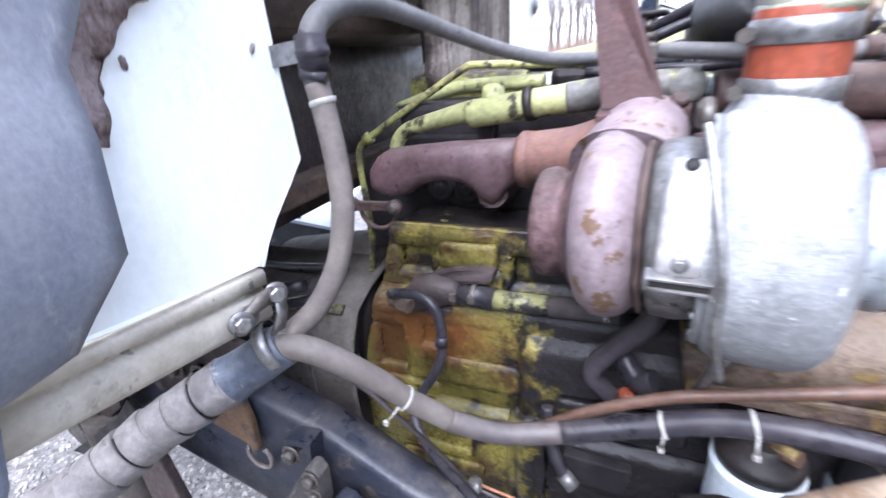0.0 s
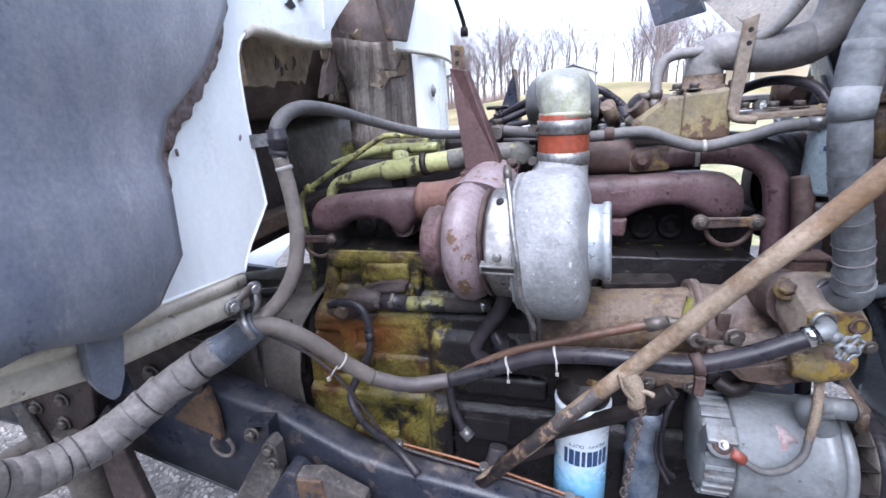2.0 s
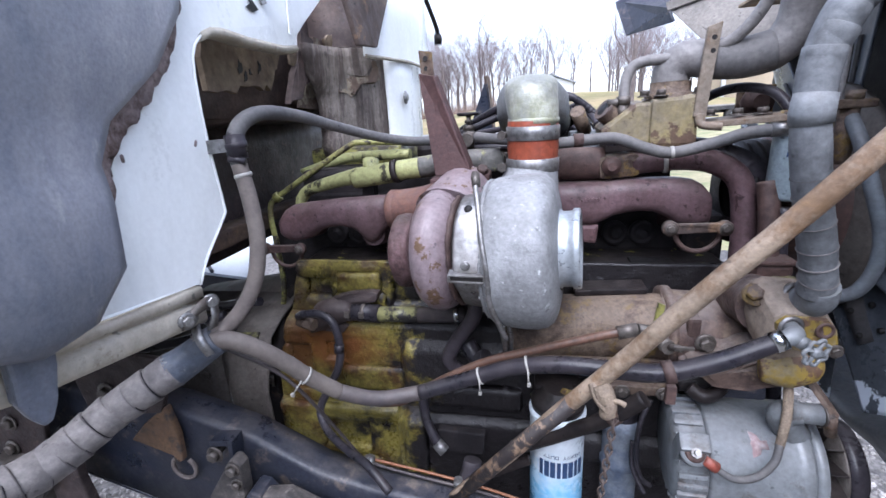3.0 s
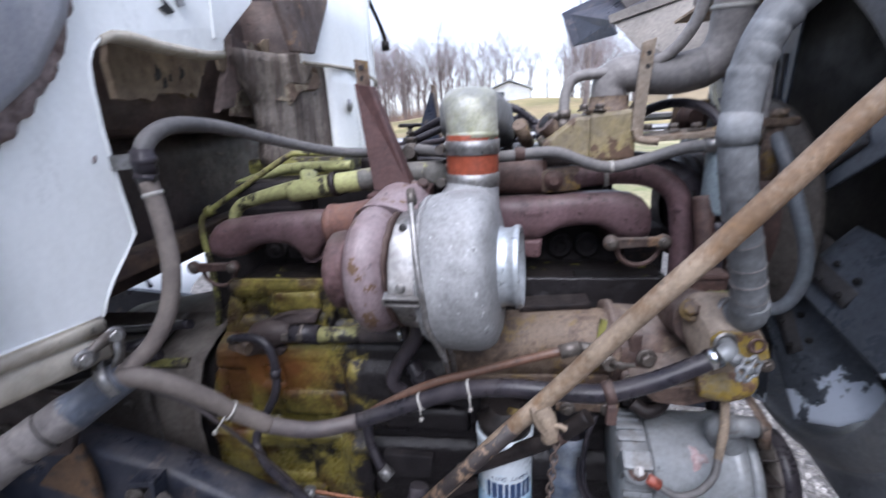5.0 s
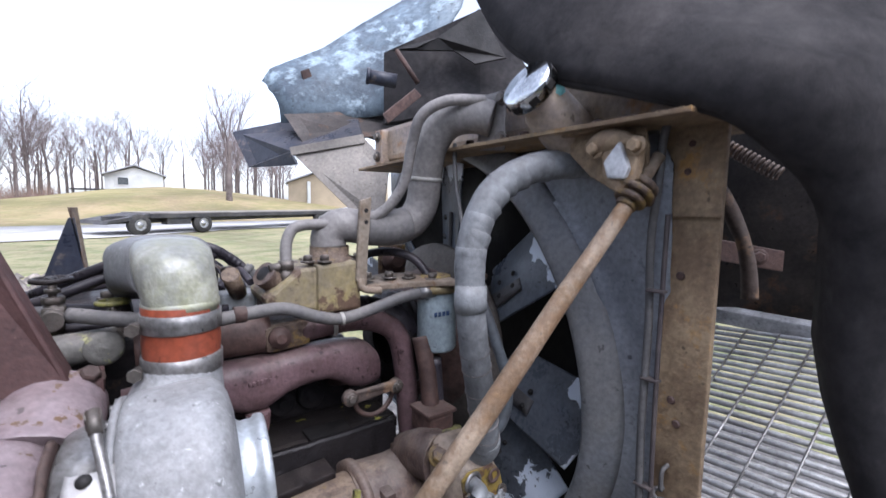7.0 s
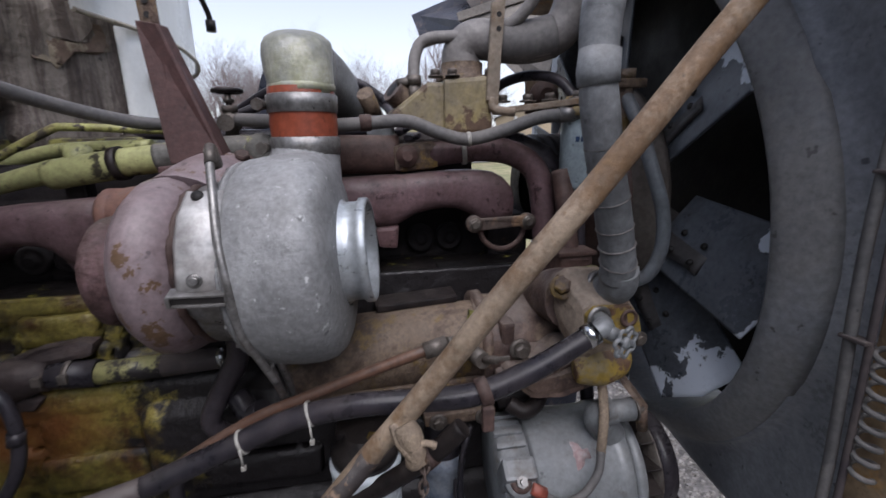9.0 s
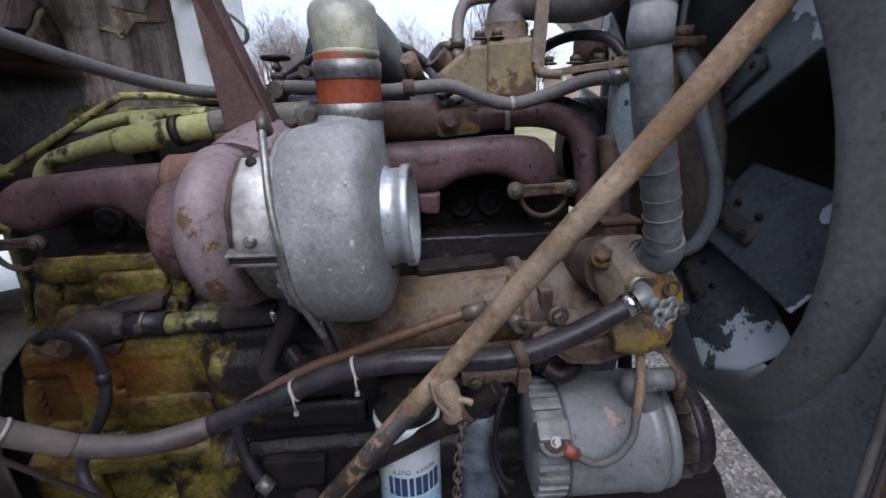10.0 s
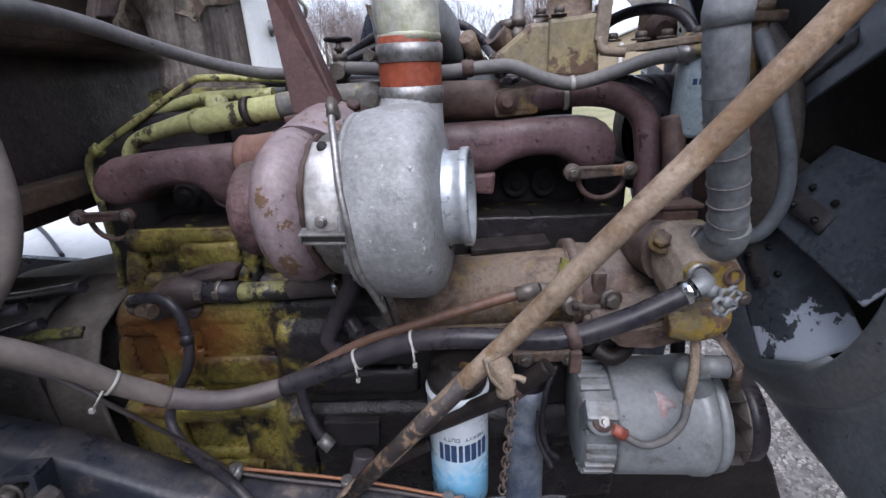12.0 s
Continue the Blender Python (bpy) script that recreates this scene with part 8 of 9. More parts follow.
for pts in ([(-0.03, 0.77, 1.545), (0.016, 0.75, 1.557), (0.07, 0.75, 1.578), (0.124, 0.75, 1.598)], [(0.0, 0.8, 1.56), (0.087, 0.75, 1.602), (0.14, 0.75, 1.618), (0.182, 0.78, 1.62)]):
    part("cable_run", Build().tube(pts, 0.0085, 10), "rubber_black", ih)
inj = thing("fuel_connector", (0.27, 0.74, 1.52), "greasy grey fuel connector block", "fitting")
part("block", Build().box((0.27, 0.72, 1.53), (0.06, 0.05, 0.04), bevel=0.006), "alt", inj)
part("nozzle", Build().cyl((0.27, 0.7, 1.55), (0.25, 0.66, 1.59), 0.014, 12), "tan", inj)

# ---- tilted hood ----
hd = thing("tilted_hood", (1.0, 0.6, 1.2), "truck hood tilted forward, black lining and peeling blue-grey shell", "hood")
edge_h = [(0.66, 0.62, 2.2), (0.62, 0.511, 2.09), (0.61, 0.452, 2.011), (0.6, 0.399, 1.956), (0.6, 0.349, 1.917), (0.6, 0.299, 1.882), (0.6, 0.196, 1.847), (0.62, 0.103, 1.813), (0.65, 0.068, 1.784), (0.7, 0.045, 1.749), (0.72, 0.033, 1.722), (0.74, 0.029, 1.699), (0.78, 0.035, 1.626), (0.8, 0.038, 1.556), (0.8, 0.023, 1.485), (0.8, 0.002, 1.418), (0.8, -0.013, 1.38), (0.8, -0.05, 1.25)]
rows = []
for k, (x, y, z) in enumerate(edge_h):
    t = k / (len(edge_h) - 1)
    ox, oy, oz = 0.92 - 0.05 * t, -0.13, 2.22 - 1.05 * t
    rows.append([(x + (ox - x) * s - 0.1 * math.sin(math.pi * min(1, s * 1.5)) * (0.4 + 0.6 * t), y + (oy - y) * s, z + (oz - z) * s + 0.05 * math.sin(math.pi * s)) for s in (0, 0.06, 0.15, 0.3, 0.5, 0.75, 1.0)])
part("near_fender", Build().sheet(rows, 0.008), "hood_in", hd, "matt black textured inner fender")
part("fender_rim", Build().tube([(x + 0.004, y, z) for x, y, z in edge_h], 0.008, 8), "hood_in", hd)
TOP = [(0.563, 1.62, 2.143), (0.587, 1.6, 2.187), (0.781, 1.58, 2.295), (0.925, 1.55, 2.406), (1.059, 1.5, 2.509), (1.182, 1.45, 2.596), (1.317, 1.4, 2.692)]
BOTTOM = [(0.592, 1.5, 1.979), (0.646, 1.46, 1.986), (0.746, 1.42, 1.996), (0.829, 1.36, 2.005), (0.889, 1.3, 2.026), (0.958, 1.24, 2.104), (1.086, 1.2, 2.32)]
rows = []
for p, q in zip(TOP, BOTTOM):
    rows.append([tuple(p[i] + (q[i] - p[i]) * t - (0.06 * math.sin(math.pi * t) if i == 1 else 0) + 0.008 * noise.noise(Vector((p[0] * 9, t * 5, i))) for i in range(3)) for t in (0, 0.12, 0.25, 0.4, 0.55, 0.7, 0.85, 1.0)])
part("far_shell", Build().sheet(rows, 0.008), "hood_blue", hd, "peeling blue-grey fibreglass")
part("lower_lip", Build().prism([(0.454, 1.6, 1.947), (0.593, 1.5, 1.985), (0.808, 1.34, 1.997), (0.78, 1.24, 1.914), (0.567, 1.32, 1.862), (0.578, 1.3, 1.822), (0.482, 1.5, 1.819)], (0.01, 0.012, 0.004), 0.002), "frame", hd, "torn black lower lip")
part("shell_return", Build().prism([(0.58, 1.43, 2.0), (0.72, 1.42, 2.02), (0.93, 1.36, 2.06), (1.0, 1.3, 2.0), (0.95, 1.25, 1.9), (0.82, 1.26, 1.93), (0.62, 1.36, 1.9)], (0.01, 0.012, 0), 0.002), "hood_nose", hd, "dark folded return of the shell")
part("tan_flap", Build().prism([(0.551, 1.27, 1.858), (0.75, 1.18, 1.912), (0.786, 1.08, 1.824), (0.73, 1.02, 1.667), (0.689, 1.08, 1.656)], (0.008, 0.008, 0), 0.002), "hood_tan", hd, "tan fibreglass flap")
part("flap_seam", Build().prism([(0.546, 1.265, 1.871), (0.748, 1.175, 1.922), (0.751, 1.17, 1.893), (0.551, 1.26, 1.847)], (-0.004, -0.006, 0), 0.002), "hood_tan", hd)
part("brace_plate", Build().prism([(0.774, 1.1, 1.975), (0.891, 1.1, 2.07), (0.917, 1.1, 2.051), (0.794, 1.1, 1.95)], (0.004, 0.01, 0.004), 0.003), "rust", hd, "rusty brace with bolt holes")
part("stub_pipe", Build().cyl((0.771, 1.2, 2.109), (0.857, 1.16, 2.099), 0.022, 18).cyl((0.771, 1.2, 2.109), (0.781, 1.195, 2.108), 0.026, 18), "frame", hd, "short dark pipe stub")
part("torn_panel", Build().prism([(0.859, 1.2, 2.209), (0.922, 1.15, 2.215), (0.991, 1.12, 2.255), (1.108, 1.05, 2.353), (1.17, 0.98, 2.193), (1.069, 1.02, 2.163), (1.041, 1.1, 2.22)], (0.01, 0.01, 0), 0.001), "pit", hd, "ragged black lining")
part("inner_wall", Build().prism([(0.878, 1.28, 2.223), (1.2, 1.15, 2.409), (1.363, 1.0, 2.15), (1.125, 1.05, 2.039), (0.993, 1.2, 1.986), (0.867, 1.26, 1.98)], (0.02, 0.02, 0), 0.002), "hood_in", hd, "dark rusted inner bracing")
part("brace_rod", Build().tube([(0.845, 1.14, 2.187), (0.901, 1.1, 2.089)], 0.008, 8), "rust", hd)
part("marker_lamp", Build().prism([(0.664, 1.5, 2.165), (0.695, 1.5, 2.181), (0.708, 1.5, 2.147), (0.679, 1.5, 2.118)], (-0.006, -0.02, 0), 0.003), "rust", hd, "dark red side marker")
gr = thing("hood_grille", (1.3, 0.25, 1.2), "galvanised wire grille of the tilted hood, lying face down", "grille")


def grille_pt(u, v):
    """u runs forward 0..1, v across 0..1."""
    x = 0.92 + u * 0.58
    return Vector((x, 0.56 - 0.75 * v, 1.09 + 0.45 * (x - 0.92) + 0.06 * v))


for k in range(27):
    u = k / 26
    part("slat", Build().tube([grille_pt(u, 0), grille_pt(u, 0.5), grille_pt(u, 1)], 0.0068, 6, sub=1), "grille", gr)
for k in range(11):
    v = k / 10
    part("cross_wire", Build().tube([grille_pt(0, v) + Vector((0, 0, 0.005)), grille_pt(1, v) + Vector((0, 0, 0.005))], 0.003, 6, curve=False), "steel", gr)
part("frame_bar", Build().box((1.52, 0.2, 1.4), (0.03, 0.8, 0.05), (0, -22, 0), 0.006), "grille", gr, "grey top frame bar")
part("side_bar", Build().prism([(0.92, 0.58, 1.09), (1.52, 0.58, 1.36), (1.52, 0.6, 1.39), (0.92, 0.6, 1.12)], (0, 0.02, 0.0), 0.004), "frame", gr)
cb2 = thing("hood_crossbar", (1.2, 0.25, 1.62), "rusty flat crossbar with bolts inside the hood", "bar")
part("bar", Build().prism([(1.05, 0.42, 1.67), (1.25, 0.2, 1.62), (1.25, 0.2, 1.575), (1.05, 0.42, 1.62)], (0.008, 0.006, 0), 0.003), "rust", cb2)
part("bolt", Build().bolt((1.21, 0.235, 1.607), (-1, -0.6, 0), 0.012, 0.012), "rust", cb2)
part("stay", Build().tube([(1.0, 0.245, 1.755), (1.0, 0.22, 1.704), (1.0, 0.195, 1.649), (1.0, 0.183, 1.599), (1.0, 0.178, 1.55)], [0.011, 0.015, 0.012, 0.013, 0.014], 10), "rust_dusty", cb2)
hs = thing("hood_spring", (1.0, 0.235, 1.821), "rusty coil spring hooked under the hood", "spring")
S0, S1 = Vector((1.0, 0.235, 1.821)), Vector((1.0, 0.15, 1.766))
sd = (S1 - S0).normalized()
su = sd.orthogonal().normalized()
sv2 = sd.cross(su)
part("coil", Build().tube([S0.lerp(S1, k / 96) + 0.011 * (math.cos(k * 0.785) * su + math.sin(k * 0.785) * sv2) for k in range(97)], 0.0028, 6, sub=1), "rust_dusty", hs)
part("hook", Build().tube([S0, S0 - sd * 0.03, S0 - sd * 0.045 + Vector((0, 0, 0.012))], 0.003, 6), "steel", hs)
oh = thing("overflow_hose", (0.7, 0.204, 1.75), "thin grey overflow hose over the radiator corner", "hose")
part("hose", Build().tube([(0.74, 0.152, 1.822), (0.71, 0.187, 1.83), (0.69, 0.206, 1.815), (0.685, 0.21, 1.787), (0.685, 0.206, 1.755)], 0.0085, 12), "grey_pipe", oh)
part("fitting", Build().cyl((0.685, 0.206, 1.765), (0.685, 0.214, 1.735), 0.011, 10), "bolt", oh)
part("backing", Build().sheet([[(1.1, 0.75, 2.35), (1.25, 0.2, 2.3), (1.35, -0.3, 2.25)], [(1.3, 0.75, 1.9), (1.5, 0.2, 1.85), (1.65, -0.4, 1.8)], [(1.4, 0.75, 1.42), (1.6, 0.2, 1.4), (1.75, -0.4, 1.39)]], 0.01), "hood_nose", cb2, "dusty dark hood nose behind the bar")

# ---- front cross member under the radiator ----
cm = thing("front_cross_member", (0.72, 0.56, 0.5), "dark oily frame cross member under the radiator", "frame member")
part("web", Build().prism([(0.45, 0.56, 0.8), (0.838, 0.56, 0.8), (0.874, 0.56, 0.74), (0.965, 0.56, 0.52), (0.7, 0.56, 0.5), (0.45, 0.56, 0.5)], (0.01, 0.05, 0), 0.006), "grime", cm)
part("flange", Build().box((0.72, 0.59, 0.803), (0.24, 0.07, 0.008), bevel=0.003), "grime", cm)

# ---- ground and distance ----
M.update(
    gravel=surf("pale_gravel", (0.23, 0.212, 0.195), (0.15, 0.138, 0.128), 30.0, rough=0.9, bump=0.9, bscale=45, fine=0.5, dust=0.0),
    stone=surf("limestone_chips", (0.4, 0.375, 0.345), (0.23, 0.215, 0.2), 8.0, rough=0.9, bump=0.3, vary=0.35, dust=0.0),
    grass=surf("winter_grass", (0.32, 0.3, 0.16), (0.42, 0.37, 0.22), 0.35, 0.4, 0.6, rough=0.95, bump=0.5, bscale=12, third=((0.23, 0.26, 0.11), 1.2, 0.5, 0.65), fine=0.35, dust=0.0),
    hill=surf("tan_dead_grass", (0.4, 0.31, 0.17), (0.28, 0.25, 0.11), 0.2, 0.4, 0.6, rough=0.95, bump=0.3, bscale=6, fine=0.25, dust=0.0),
    road=surf("pale_concrete_road", (0.5, 0.49, 0.47), (0.42, 0.41, 0.4), 0.6, rough=0.9, bump=0.1, fine=0.12, dust=0.0),
    bark=surf("grey_brown_bark", (0.16, 0.13, 0.122), (0.25, 0.212, 0.2), 3, rough=0.95, bump=0.5, bscale=20, dust=0.0),
    twig=surf("mauve_winter_twigs", (0.24, 0.195, 0.195), (0.3, 0.245, 0.24), 0.3, rough=0.95, bump=0.0, vary=0.25, dust=0.0),
    siding=surf("white_house_siding", (0.72, 0.73, 0.72), (0.62, 0.63, 0.62), 0.5, rough=0.7, bump=0.0, dust=0.0),
    tan_siding=surf("tan_metal_siding", (0.44, 0.36, 0.25), (0.38, 0.31, 0.22), 0.4, rough=0.6, bump=0.0, dust=0.0),
    roof=surf("grey_roof_shingles", (0.42, 0.43, 0.45), (0.34, 0.35, 0.37), 0.8, rough=0.9, bump=0.1, dust=0.0),
    tyre=surf("black_tyre", (0.03, 0.03, 0.03), (0.06, 0.055, 0.05), 6, rough=0.8, bump=0.2),
    white_rim=surf("grey_wheel_rim", (0.5, 0.5, 0.5), (0.35, 0.35, 0.35), 8, rough=0.4, metal=0.6, bump=0.05),
    deck=surf("black_trailer_steel", (0.04, 0.04, 0.045), (0.08, 0.075, 0.07), 2, rough=0.6, bump=0.1),
    wood_deck=surf("weathered_deck_boards", (0.3, 0.27, 0.24), (0.22, 0.2, 0.18), 2, rough=0.85, bump=0.2),
    glass=surf("dark_window_glass", (0.06, 0.07, 0.08), rough=0.1, bump=0.0, spec=0.6, dust=0.0),
)


def hill_z(x, y):
    """Height of the land: level gravel and grass, a rise beyond the road."""
    t = max(0.0, min(1.0, (y - 33 - 0.12 * x) / 26))
    t = t * t * (3 - 2 * t)
    return 2.6 * t * math.exp(-((x - 5) / (13 if x < 5 else 19)) ** 2) + 0.4 * t + 0.2 * noise.noise(Vector((x * 0.12, y * 0.12, 0))) * t


b = Build()
xs = [-900, -400, -200, -120] + list(range(-80, 121, 5)) + [160, 240, 450, 900]
ys = [-900, -300, -100, -40, -15, -5, 4, 8, 12, 16, 20, 22] + list(range(24, 90, 3)) + [110, 160, 260, 500, 1500]
grid = [[(x, y, hill_z(x, y)) for x in xs] for y in ys]
vs = [[b.bm.verts.new(p) for p in row] for row in grid]
for i in range(len(ys) - 1):
    for j in range(len(xs) - 1):
        b.bm.faces.new((vs[i][j], vs[i][j + 1], vs[i + 1][j + 1], vs[i + 1][j])).smooth = True
ground = solo("ground", b, "grass", "rough winter grass, green and straw", "ground", kind="structure", base=(0, 0, 0))
hill_n = M["hill"]
ground.data.materials.append(hill_n)
for f in ground.data.polygons:
    if f.center.y > 33 and abs(f.center.x) < 300:
        f.material_index = 1
b = Build()
b.sheet([[(-12, y, 0.012), (-3, y, 0.014), (-0.6, y, 0.014), (0.6 if y > 5 else 4.0, y, 0.012)] for y in (-3, 0, 1, 4.2, 5.2, 11)], 0.01)
solo("gravel_yard", b, "gravel", "pale crushed limestone yard", "ground", kind="structure", base=(0, 0, 0))
b = Build()
rng = random.Random(7)
vv, ff_ = [], []
for k in range(15000):
    if k % 3:
        x, y = rng.uniform(-3.2, -0.45), rng.uniform(0.3, 2.2)
    else:
        x, y = rng.uniform(0.95, 2.3), rng.uniform(0.5, 2.2)
    r = rng.uniform(0.006, 0.016)
    a = rng.uniform(0, 6.28)
    o = len(vv)
    for ring, (rad, h) in enumerate(((1.0, 0.1), (0.7, 0.7))):
        for j in range(5):
            w = a + j * 1.2566 + 0.5 * ring
            vv.append((x + r * rad * rng.uniform(0.7, 1.15) * math.cos(w), y + r * rad * rng.uniform(0.55, 1.05) * math.sin(w), 0.012 + r * h * rng.uniform(0.6, 1.3)))
    for j in range(5):
        i, n_ = o + j, o + (j + 1) % 5
        ff_.append((i, n_, n_ + 5, i + 5))
    ff_.append(tuple(o + 5 + j for j in range(5)))
b.add_faces(vv, ff_)
solo("gravel_stones", b, "stone", "loose pale limestone chips", "gravel", kind="stuff", base=(0, 0, 0))
b = Build()
b.sheet([[(x, 24.6 + 0.31 * (x + 3) - (2.2 if x < 3 else 0.0), 0.03), (x, 29 + 0.31 * (x + 3), 0.05), (x, 33.0 + 0.29 * (x + 3), 0.07)] for x in range(-90, 130, 6)], 0.03)
solo("road", b, "road", "pale concrete road beyond the grass", "road", kind="structure", base=(0, 0, 0))
b = Build()
vv, ff_ = [], []
for k in range(420):
    x, y = rng.uniform(-7, 2.2), rng.uniform(10.6, 12.6)
    r = rng.uniform(0.05, 0.16)
    o = len(vv)
    for j in range(6):
        w = j * 1.047 + rng.uniform(-0.2, 0.2)
        vv.append((x + r * rng.uniform(0.7, 1.2) * math.cos(w), y + r * math.sin(w), -0.01 + r * rng.uniform(0, 0.3)))
    vv.append((x, y, r * rng.uniform(0.7, 1.1)))
    ff_ += [(o + j, o + (j + 1) % 6, o + 6) for j in range(6)]
b.add_faces(vv, ff_)
M["rubble"] = surf("dull_rubble", (0.3, 0.265, 0.23), (0.2, 0.175, 0.155), 6, rough=0.95, bump=0.4, vary=0.3, dust=0.0)
solo("rock_line", b, "rubble", "line of dull rubble rocks in the grass", "rocks", kind="stuff", base=(0, 0, 0))

# flatbed trailer on the road
T0, T1 = Vector((-1.3, 22.9, 0)), Vector((18.0, 32.6, 0))
td = (T1 - T0).normalized()
tn2 = Vector((-td.y, td.x, 0))
tr = thing("flatbed_trailer", T0 + Vector((0, 0, 0.02)), "black low flatbed trailer parked on the road", "trailer")
L = (T1 - T0).length


def tp(a, c, z):
    return T0 + td * a + tn2 * c + Vector((0, 0, z))


part("deck", Build().prism([tp(3.2, 0, 0.95), tp(L - 1.6, 0, 1.0), tp(L - 1.6, 2.4, 1.0), tp(3.2, 2.4, 0.95)], (0, 0, 0.1), 0.01), "wood_deck", tr)
part("side_rail", Build().prism([tp(3.2, -0.03, 0.8), tp(L - 1.6, -0.03, 0.86), tp(L - 1.6, -0.03, 1.06), tp(3.2, -0.03, 1.0)], (tn2.x * 0.02, tn2.y * 0.02, 0), 0.004), "deck", tr)
part("ramp", Build().prism([tp(1.35, 0, 0.55), tp(1.5, 0, 0.72), tp(3.3, 0, 1.03), tp(3.3, 0, 0.85)], tn2 * 2.4, 0.01), "deck", tr, "black loading ramp")
part("main_beam", Build().prism([tp(1.5, 0.5, 0.55), tp(L - 1, 0.5, 0.7), tp(L - 1, 0.5, 0.95), tp(1.5, 0.5, 0.9)], tn2 * 0.2, 0.01), "deck", tr)
for a in (2.75, 5.85, 14.6, 16.0):
    w = part("wheel", Build().lathe(tp(a, 0.0, 0.5), -tn2, [(-0.3, 0.3), (-0.28, 0.48), (-0.05, 0.5), (0.0, 0.46), (0.02, 0.26)], 28), "tyre", tr)
    part("rim", Build().lathe(tp(a, 0.0, 0.5), -tn2, [(-0.06, 0.3), (0.01, 0.26), (-0.05, 0.2), (-0.04, 0.12), (0.02, 0.1), (0.02, 0.0)], 24), "white_rim", w)
part("tool_box", Build().box(tp(4.6, 0.3, 0.68), (1.2, 0.5, 0.4), (0, 0, math.degrees(math.atan2(td.y, td.x))), 0.02), "deck", tr)
part("white_load", Build().prism([tp(L - 4.2, -0.04, 0.72), tp(L - 2.8, -0.04, 0.74), tp(L - 2.8, -0.04, 1.3), tp(L - 4.2, -0.04, 1.1)], tn2 * 1.2, 0.02), "siding", tr, "pale grey load near the coupling")

# house on the hill
hs = thing("house", (3.4, 74, 2.9), "small white gabled house on the hill", "house")
HX0, HX1, HY, HZ = -0.4, 6.2, 74.0, 2.4
part("wall", Build().prism([(HX0, HY, HZ - 1.2), (HX1, HY - 0.5, HZ - 1.2), (HX1, HY - 0.5, HZ + 2.4), ((HX0 + HX1) / 2, HY - 0.25, HZ + 3.5), (HX0, HY, HZ + 2.4)], (0.5, 9, 0), 0.02), "siding", hs)
for sgn in (-1, 1):
    xm = (HX0 + HX1) / 2
    xe = xm + sgn * 3.7
    part("roof", Build().prism([(xm, HY - 0.8, HZ + 3.7), (xe, HY - 0.8, HZ + 2.3), (xe + 0.5, HY + 9.5, HZ + 2.3), (xm + 0.5, HY + 9.5, HZ + 3.7)], (0, 0, 0.18), 0.02), "roof", hs)
w = part("window", Build().box((1.6, HY - 0.2, HZ + 1.6), (1.4, 0.1, 1.2), bevel=0.02), "siding", hs)
part("pane", Build().box((1.6, HY - 0.27, HZ + 1.6), (1.15, 0.04, 0.95), bevel=0.01), "glass", w)
part("deck", Build().box((-2.2, HY + 0.6, HZ + 0.4), (3.6, 2.4, 0.2), bevel=0.02).box((-3.6, HY - 0.4, HZ - 0.3), (0.2, 0.2, 1.4)).box((-1.0, HY - 0.4, HZ - 0.3), (0.2, 0.2, 1.4)), "deck", hs, "dark porch deck")
part("base", Build().box((3.0, HY + 2, HZ - 0.9), (6.8, 4.6, 1.0), bevel=0.02), "road", hs)

gb = thing("garage", (24, 57, 0.9), "tan metal garage beyond the road", "garage")
part("wall", Build().prism([(18.0, 56.0, 0.3), (30, 52.0, 0.3), (30, 52.0, 5.2), (24, 54.0, 6.4), (18.0, 56.0, 4.0)], (3, 9, 0), 0.03), "tan_siding", gb)
part("roof", Build().prism([(17.6, 55.6, 4.0), (24, 53.4, 6.5), (27, 63, 6.5), (20.6, 65, 4.0)], (0, 0, 0.2), 0.02), "roof", gb)
part("corner_trim", Build().box((20.3, 55.1, 2.2), (0.4, 0.2, 4.0), bevel=0.02), "siding", gb)


# bare trees
def grow(b, p, d, length, r, depth, rng, thin):
    """A limb with its branches, as tapering three- to six-sided tubes."""
    n = 3
    pts, rs = [p], [r]
    for k in range(n):
        d = (d + Vector((rng.uniform(-1, 1), rng.uniform(-1, 1), rng.uniform(-0.3, 0.6))) * 0.16).normalized()
        pts.append(pts[-1] + d * length / n)
        rs.append(r * (1 - 0.45 * (k + 1) / n))
    b.tube(pts, rs, 6 if depth > 2 else 3, sub=1, ends=False)
    if depth <= 0 or r < 0.001:
        return
    for k in range(4 if depth > 1 else thin):
        q = pts[rng.choice((1, 2, 3, 3))]
        a = rng.uniform(0, 6.283)
        nd = (d + Vector((math.cos(a), math.sin(a), rng.uniform(0.0, 0.5))) * rng.uniform(0.5, 0.95)).normalized()
        grow(b, q, nd, length * rng.uniform(0.5, 0.72), rs[-1] * rng.uniform(0.7, 0.9), depth - 1, rng, thin)


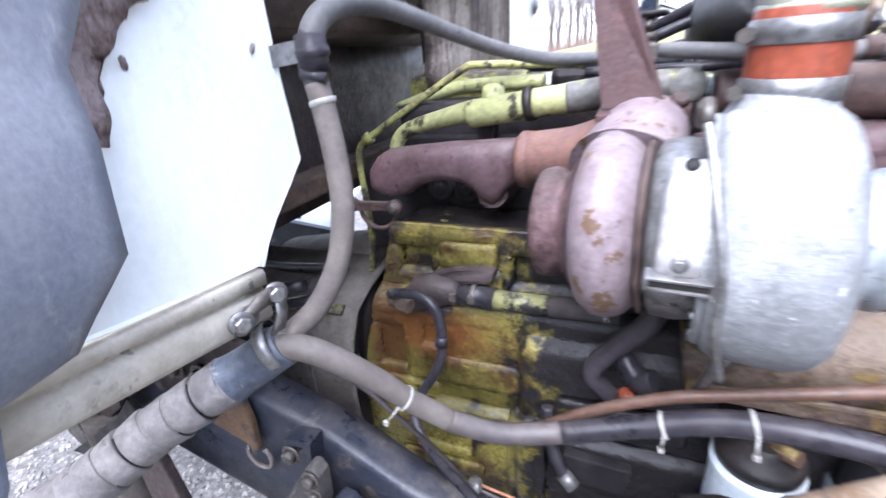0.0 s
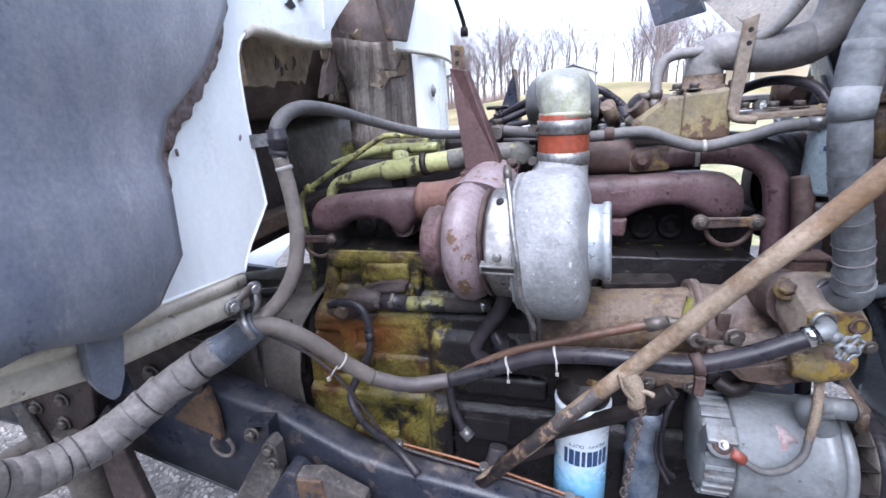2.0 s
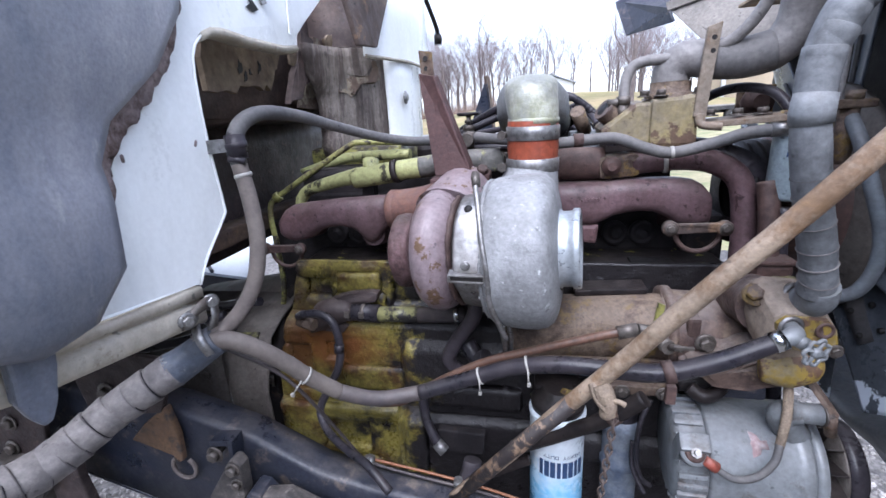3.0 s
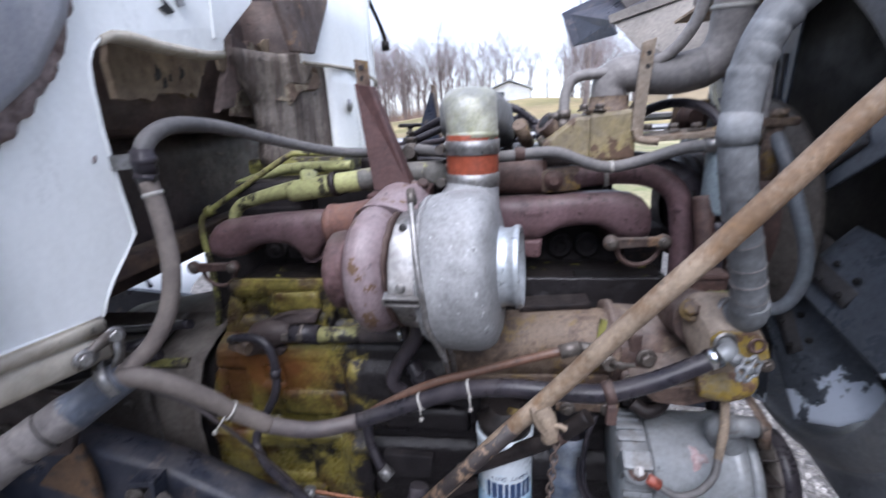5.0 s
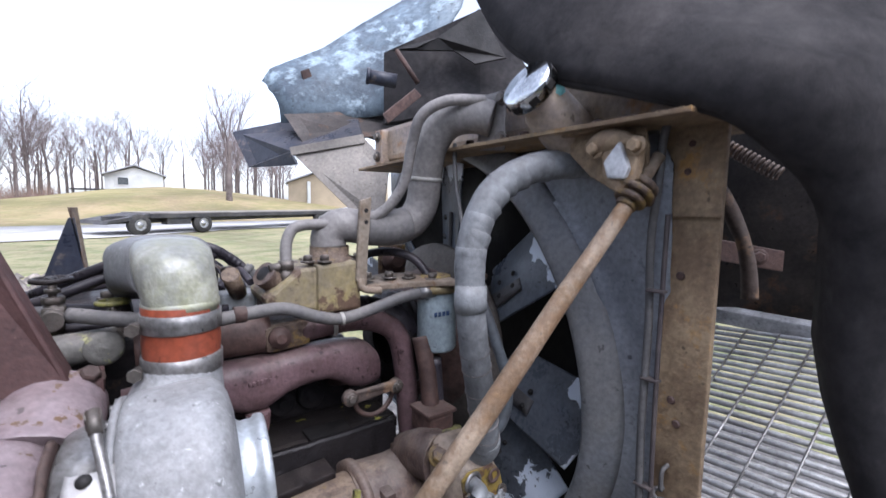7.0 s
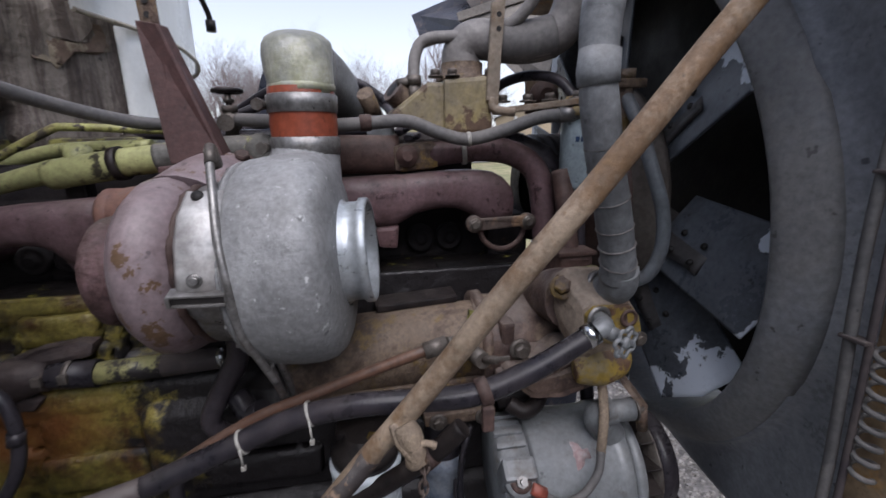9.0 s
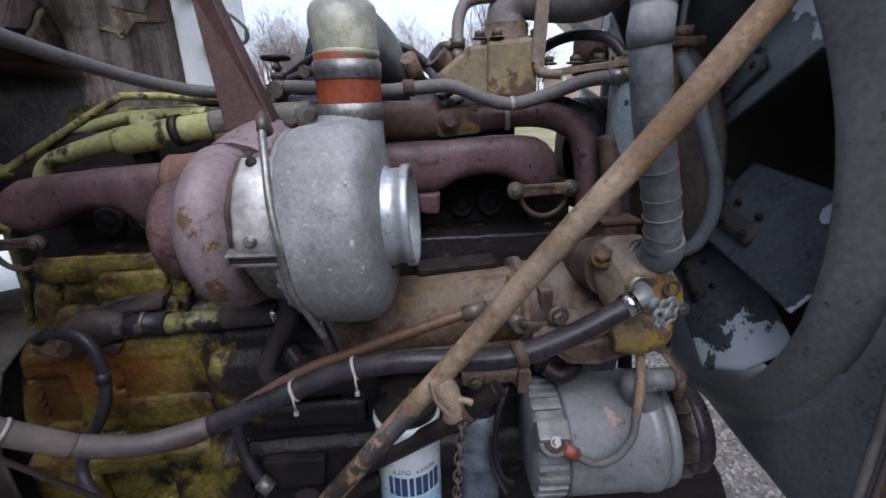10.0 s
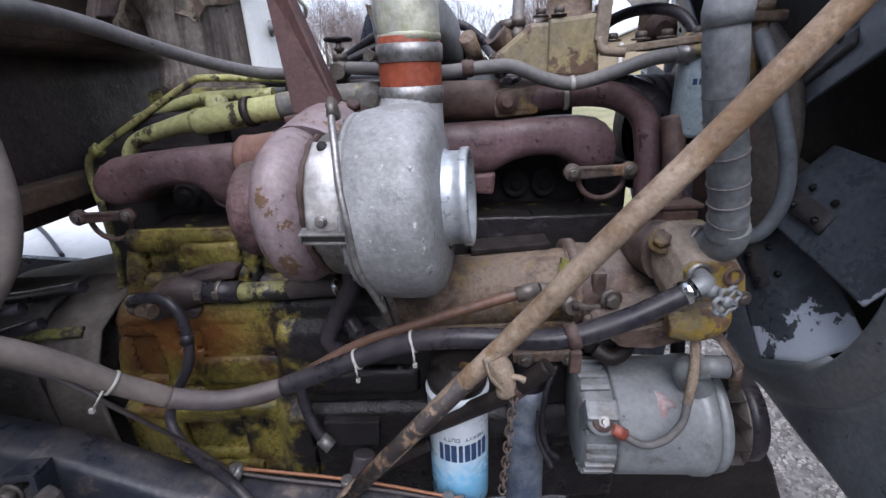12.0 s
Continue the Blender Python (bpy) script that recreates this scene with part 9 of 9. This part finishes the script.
protos = []
for k in range(5):
    rng = random.Random(20 + k)
    stout = 1.0 if k < 4 else 3.0
    t = thing("bare_tree", (-30 - 4 * k, 92, 0), "leafless winter tree with fine mauve-brown twigs", "tree", "bare trees")
    b = Build()
    base = Vector(t.location)
    pts = [base + Vector((0, 0, -0.5)), base + Vector((rng.uniform(-0.1, 0.1), 0, 2)), base + Vector((rng.uniform(-0.2, 0.2), rng.uniform(-0.2, 0.2), 4.2))]
    b.tube(pts, [0.13 * (stout + 1) / 2, 0.1 * (stout + 1) / 2, 0.075 * (stout + 1) / 2], 8, sub=2)
    part("trunk", b, "bark", t)
    b = Build()
    for j in range(7):
        h = 1.6 + 0.45 * j
        a = j * 2.4 + rng.uniform(-0.4, 0.4)
        up_ = 1.2 + 0.35 * j
        grow(b, base + Vector((0, 0, min(h, 4.2))), Vector((math.cos(a), math.sin(a), up_)).normalized(), 2.9 - 0.1 * j, 0.036 * (stout + 1) / 2, 4, rng, 3)
    part("crown", b, "twig", t)
    t.location.z = hill_z(t.location.x, t.location.y)
    protos.append(t)
rng = random.Random(3)
for k in range(150):
    x = rng.uniform(-48, 30) if k < 85 else rng.uniform(26, 90) if k < 110 else rng.uniform(-42, -6)
    y = rng.uniform(78, 118) if k < 110 else rng.uniform(70, 84)
    if -3 < x < 10 and y < 90:
        y += 14
    s = rng.uniform(1.05, 1.85)
    c = copy_thing(rng.choice(protos[:4]), pose(x, y, hill_z(x, y), 0, 0, rng.uniform(0, 360)))
    c.scale = (s, s, s * rng.uniform(0.9, 1.15))
big = protos[4]
big.location = (9.7, 48.5, hill_z(9.7, 48.5))
big.scale = (1.25, 1.25, 1.4)
tagged(big, "tall leafless tree with a pale trunk near the road")
# dry brush along the edge of the wood
rng = random.Random(41)
vv, ff_ = [], []
for k in range(5200):
    x, y = rng.uniform(-46, -5.5), rng.uniform(68, 82)
    z = hill_z(x, y) - 0.1
    tip = Vector((x + rng.gauss(0, 0.5), y + rng.gauss(0, 0.5), z + rng.uniform(0.5, 2.6)))
    w = rng.uniform(0.012, 0.03)
    i = len(vv)
    vv += [(x - w, y - w * 0.6, z), (x + w, y - w * 0.6, z), (x, y + w, z), tuple(tip)]
    ff_ += [(i, i + 1, i + 3), (i + 1, i + 2, i + 3), (i + 2, i, i + 3)]
me = bpy.data.meshes.new("brush")
me.from_pydata(vv, [], ff_)
M["brush"] = surf("red_brown_winter_brush", (0.24, 0.16, 0.125), (0.32, 0.24, 0.2), 0.5, rough=0.95, bump=0.0, dust=0.0)
me.materials.append(M["brush"])
tagged(new("brush", me), "dry red-brown brush at the edge of the wood", "brush", kind="stuff")

ff = thing("far_fender", (-1.5, 1.72, 0.0), "white painted fender on the far side of the truck", "fender")
part("panel", Build().sheet([[(x, y + 0.02 * math.sin(3 * x), z) for y, z in ((1.42, 0.5), (1.5, 0.72), (1.66, 0.86), (1.95, 0.95), (2.3, 0.98))] for x in (-2.4, -2.1, -1.9, -1.75, -1.6, -1.45, -1.3)], 0.006), "white", ff)
part("rib", Build().tube([(-1.9, 1.93, 0.975), (-1.7, 1.8, 0.925), (-1.5, 1.64, 0.862)], 0.01, 8), "frame", ff)
part("leg", Build().box((-1.75, 1.76, 0.28), (0.06, 0.06, 0.6), bevel=0.006), "frame", ff)
part("leg", Build().box((-1.45, 1.76, 0.28), (0.06, 0.06, 0.6), bevel=0.006), "frame", ff)

# unseen wall behind the camera, added to keep low sky light off the engine
b = Build().box((-0.5, -4.2, 1.6), (16, 0.2, 3.2), bevel=0.02)
M["light_block_grey"] = surf("dull_light_block", (0.3, 0.29, 0.27), (0.24, 0.235, 0.22), 1.5, rough=0.8, bump=0.1, dust=0.0)
solo("wall_south", b, "light_block_grey", "unseen plain wall added to hold back low sky light", "wall", kind="structure")
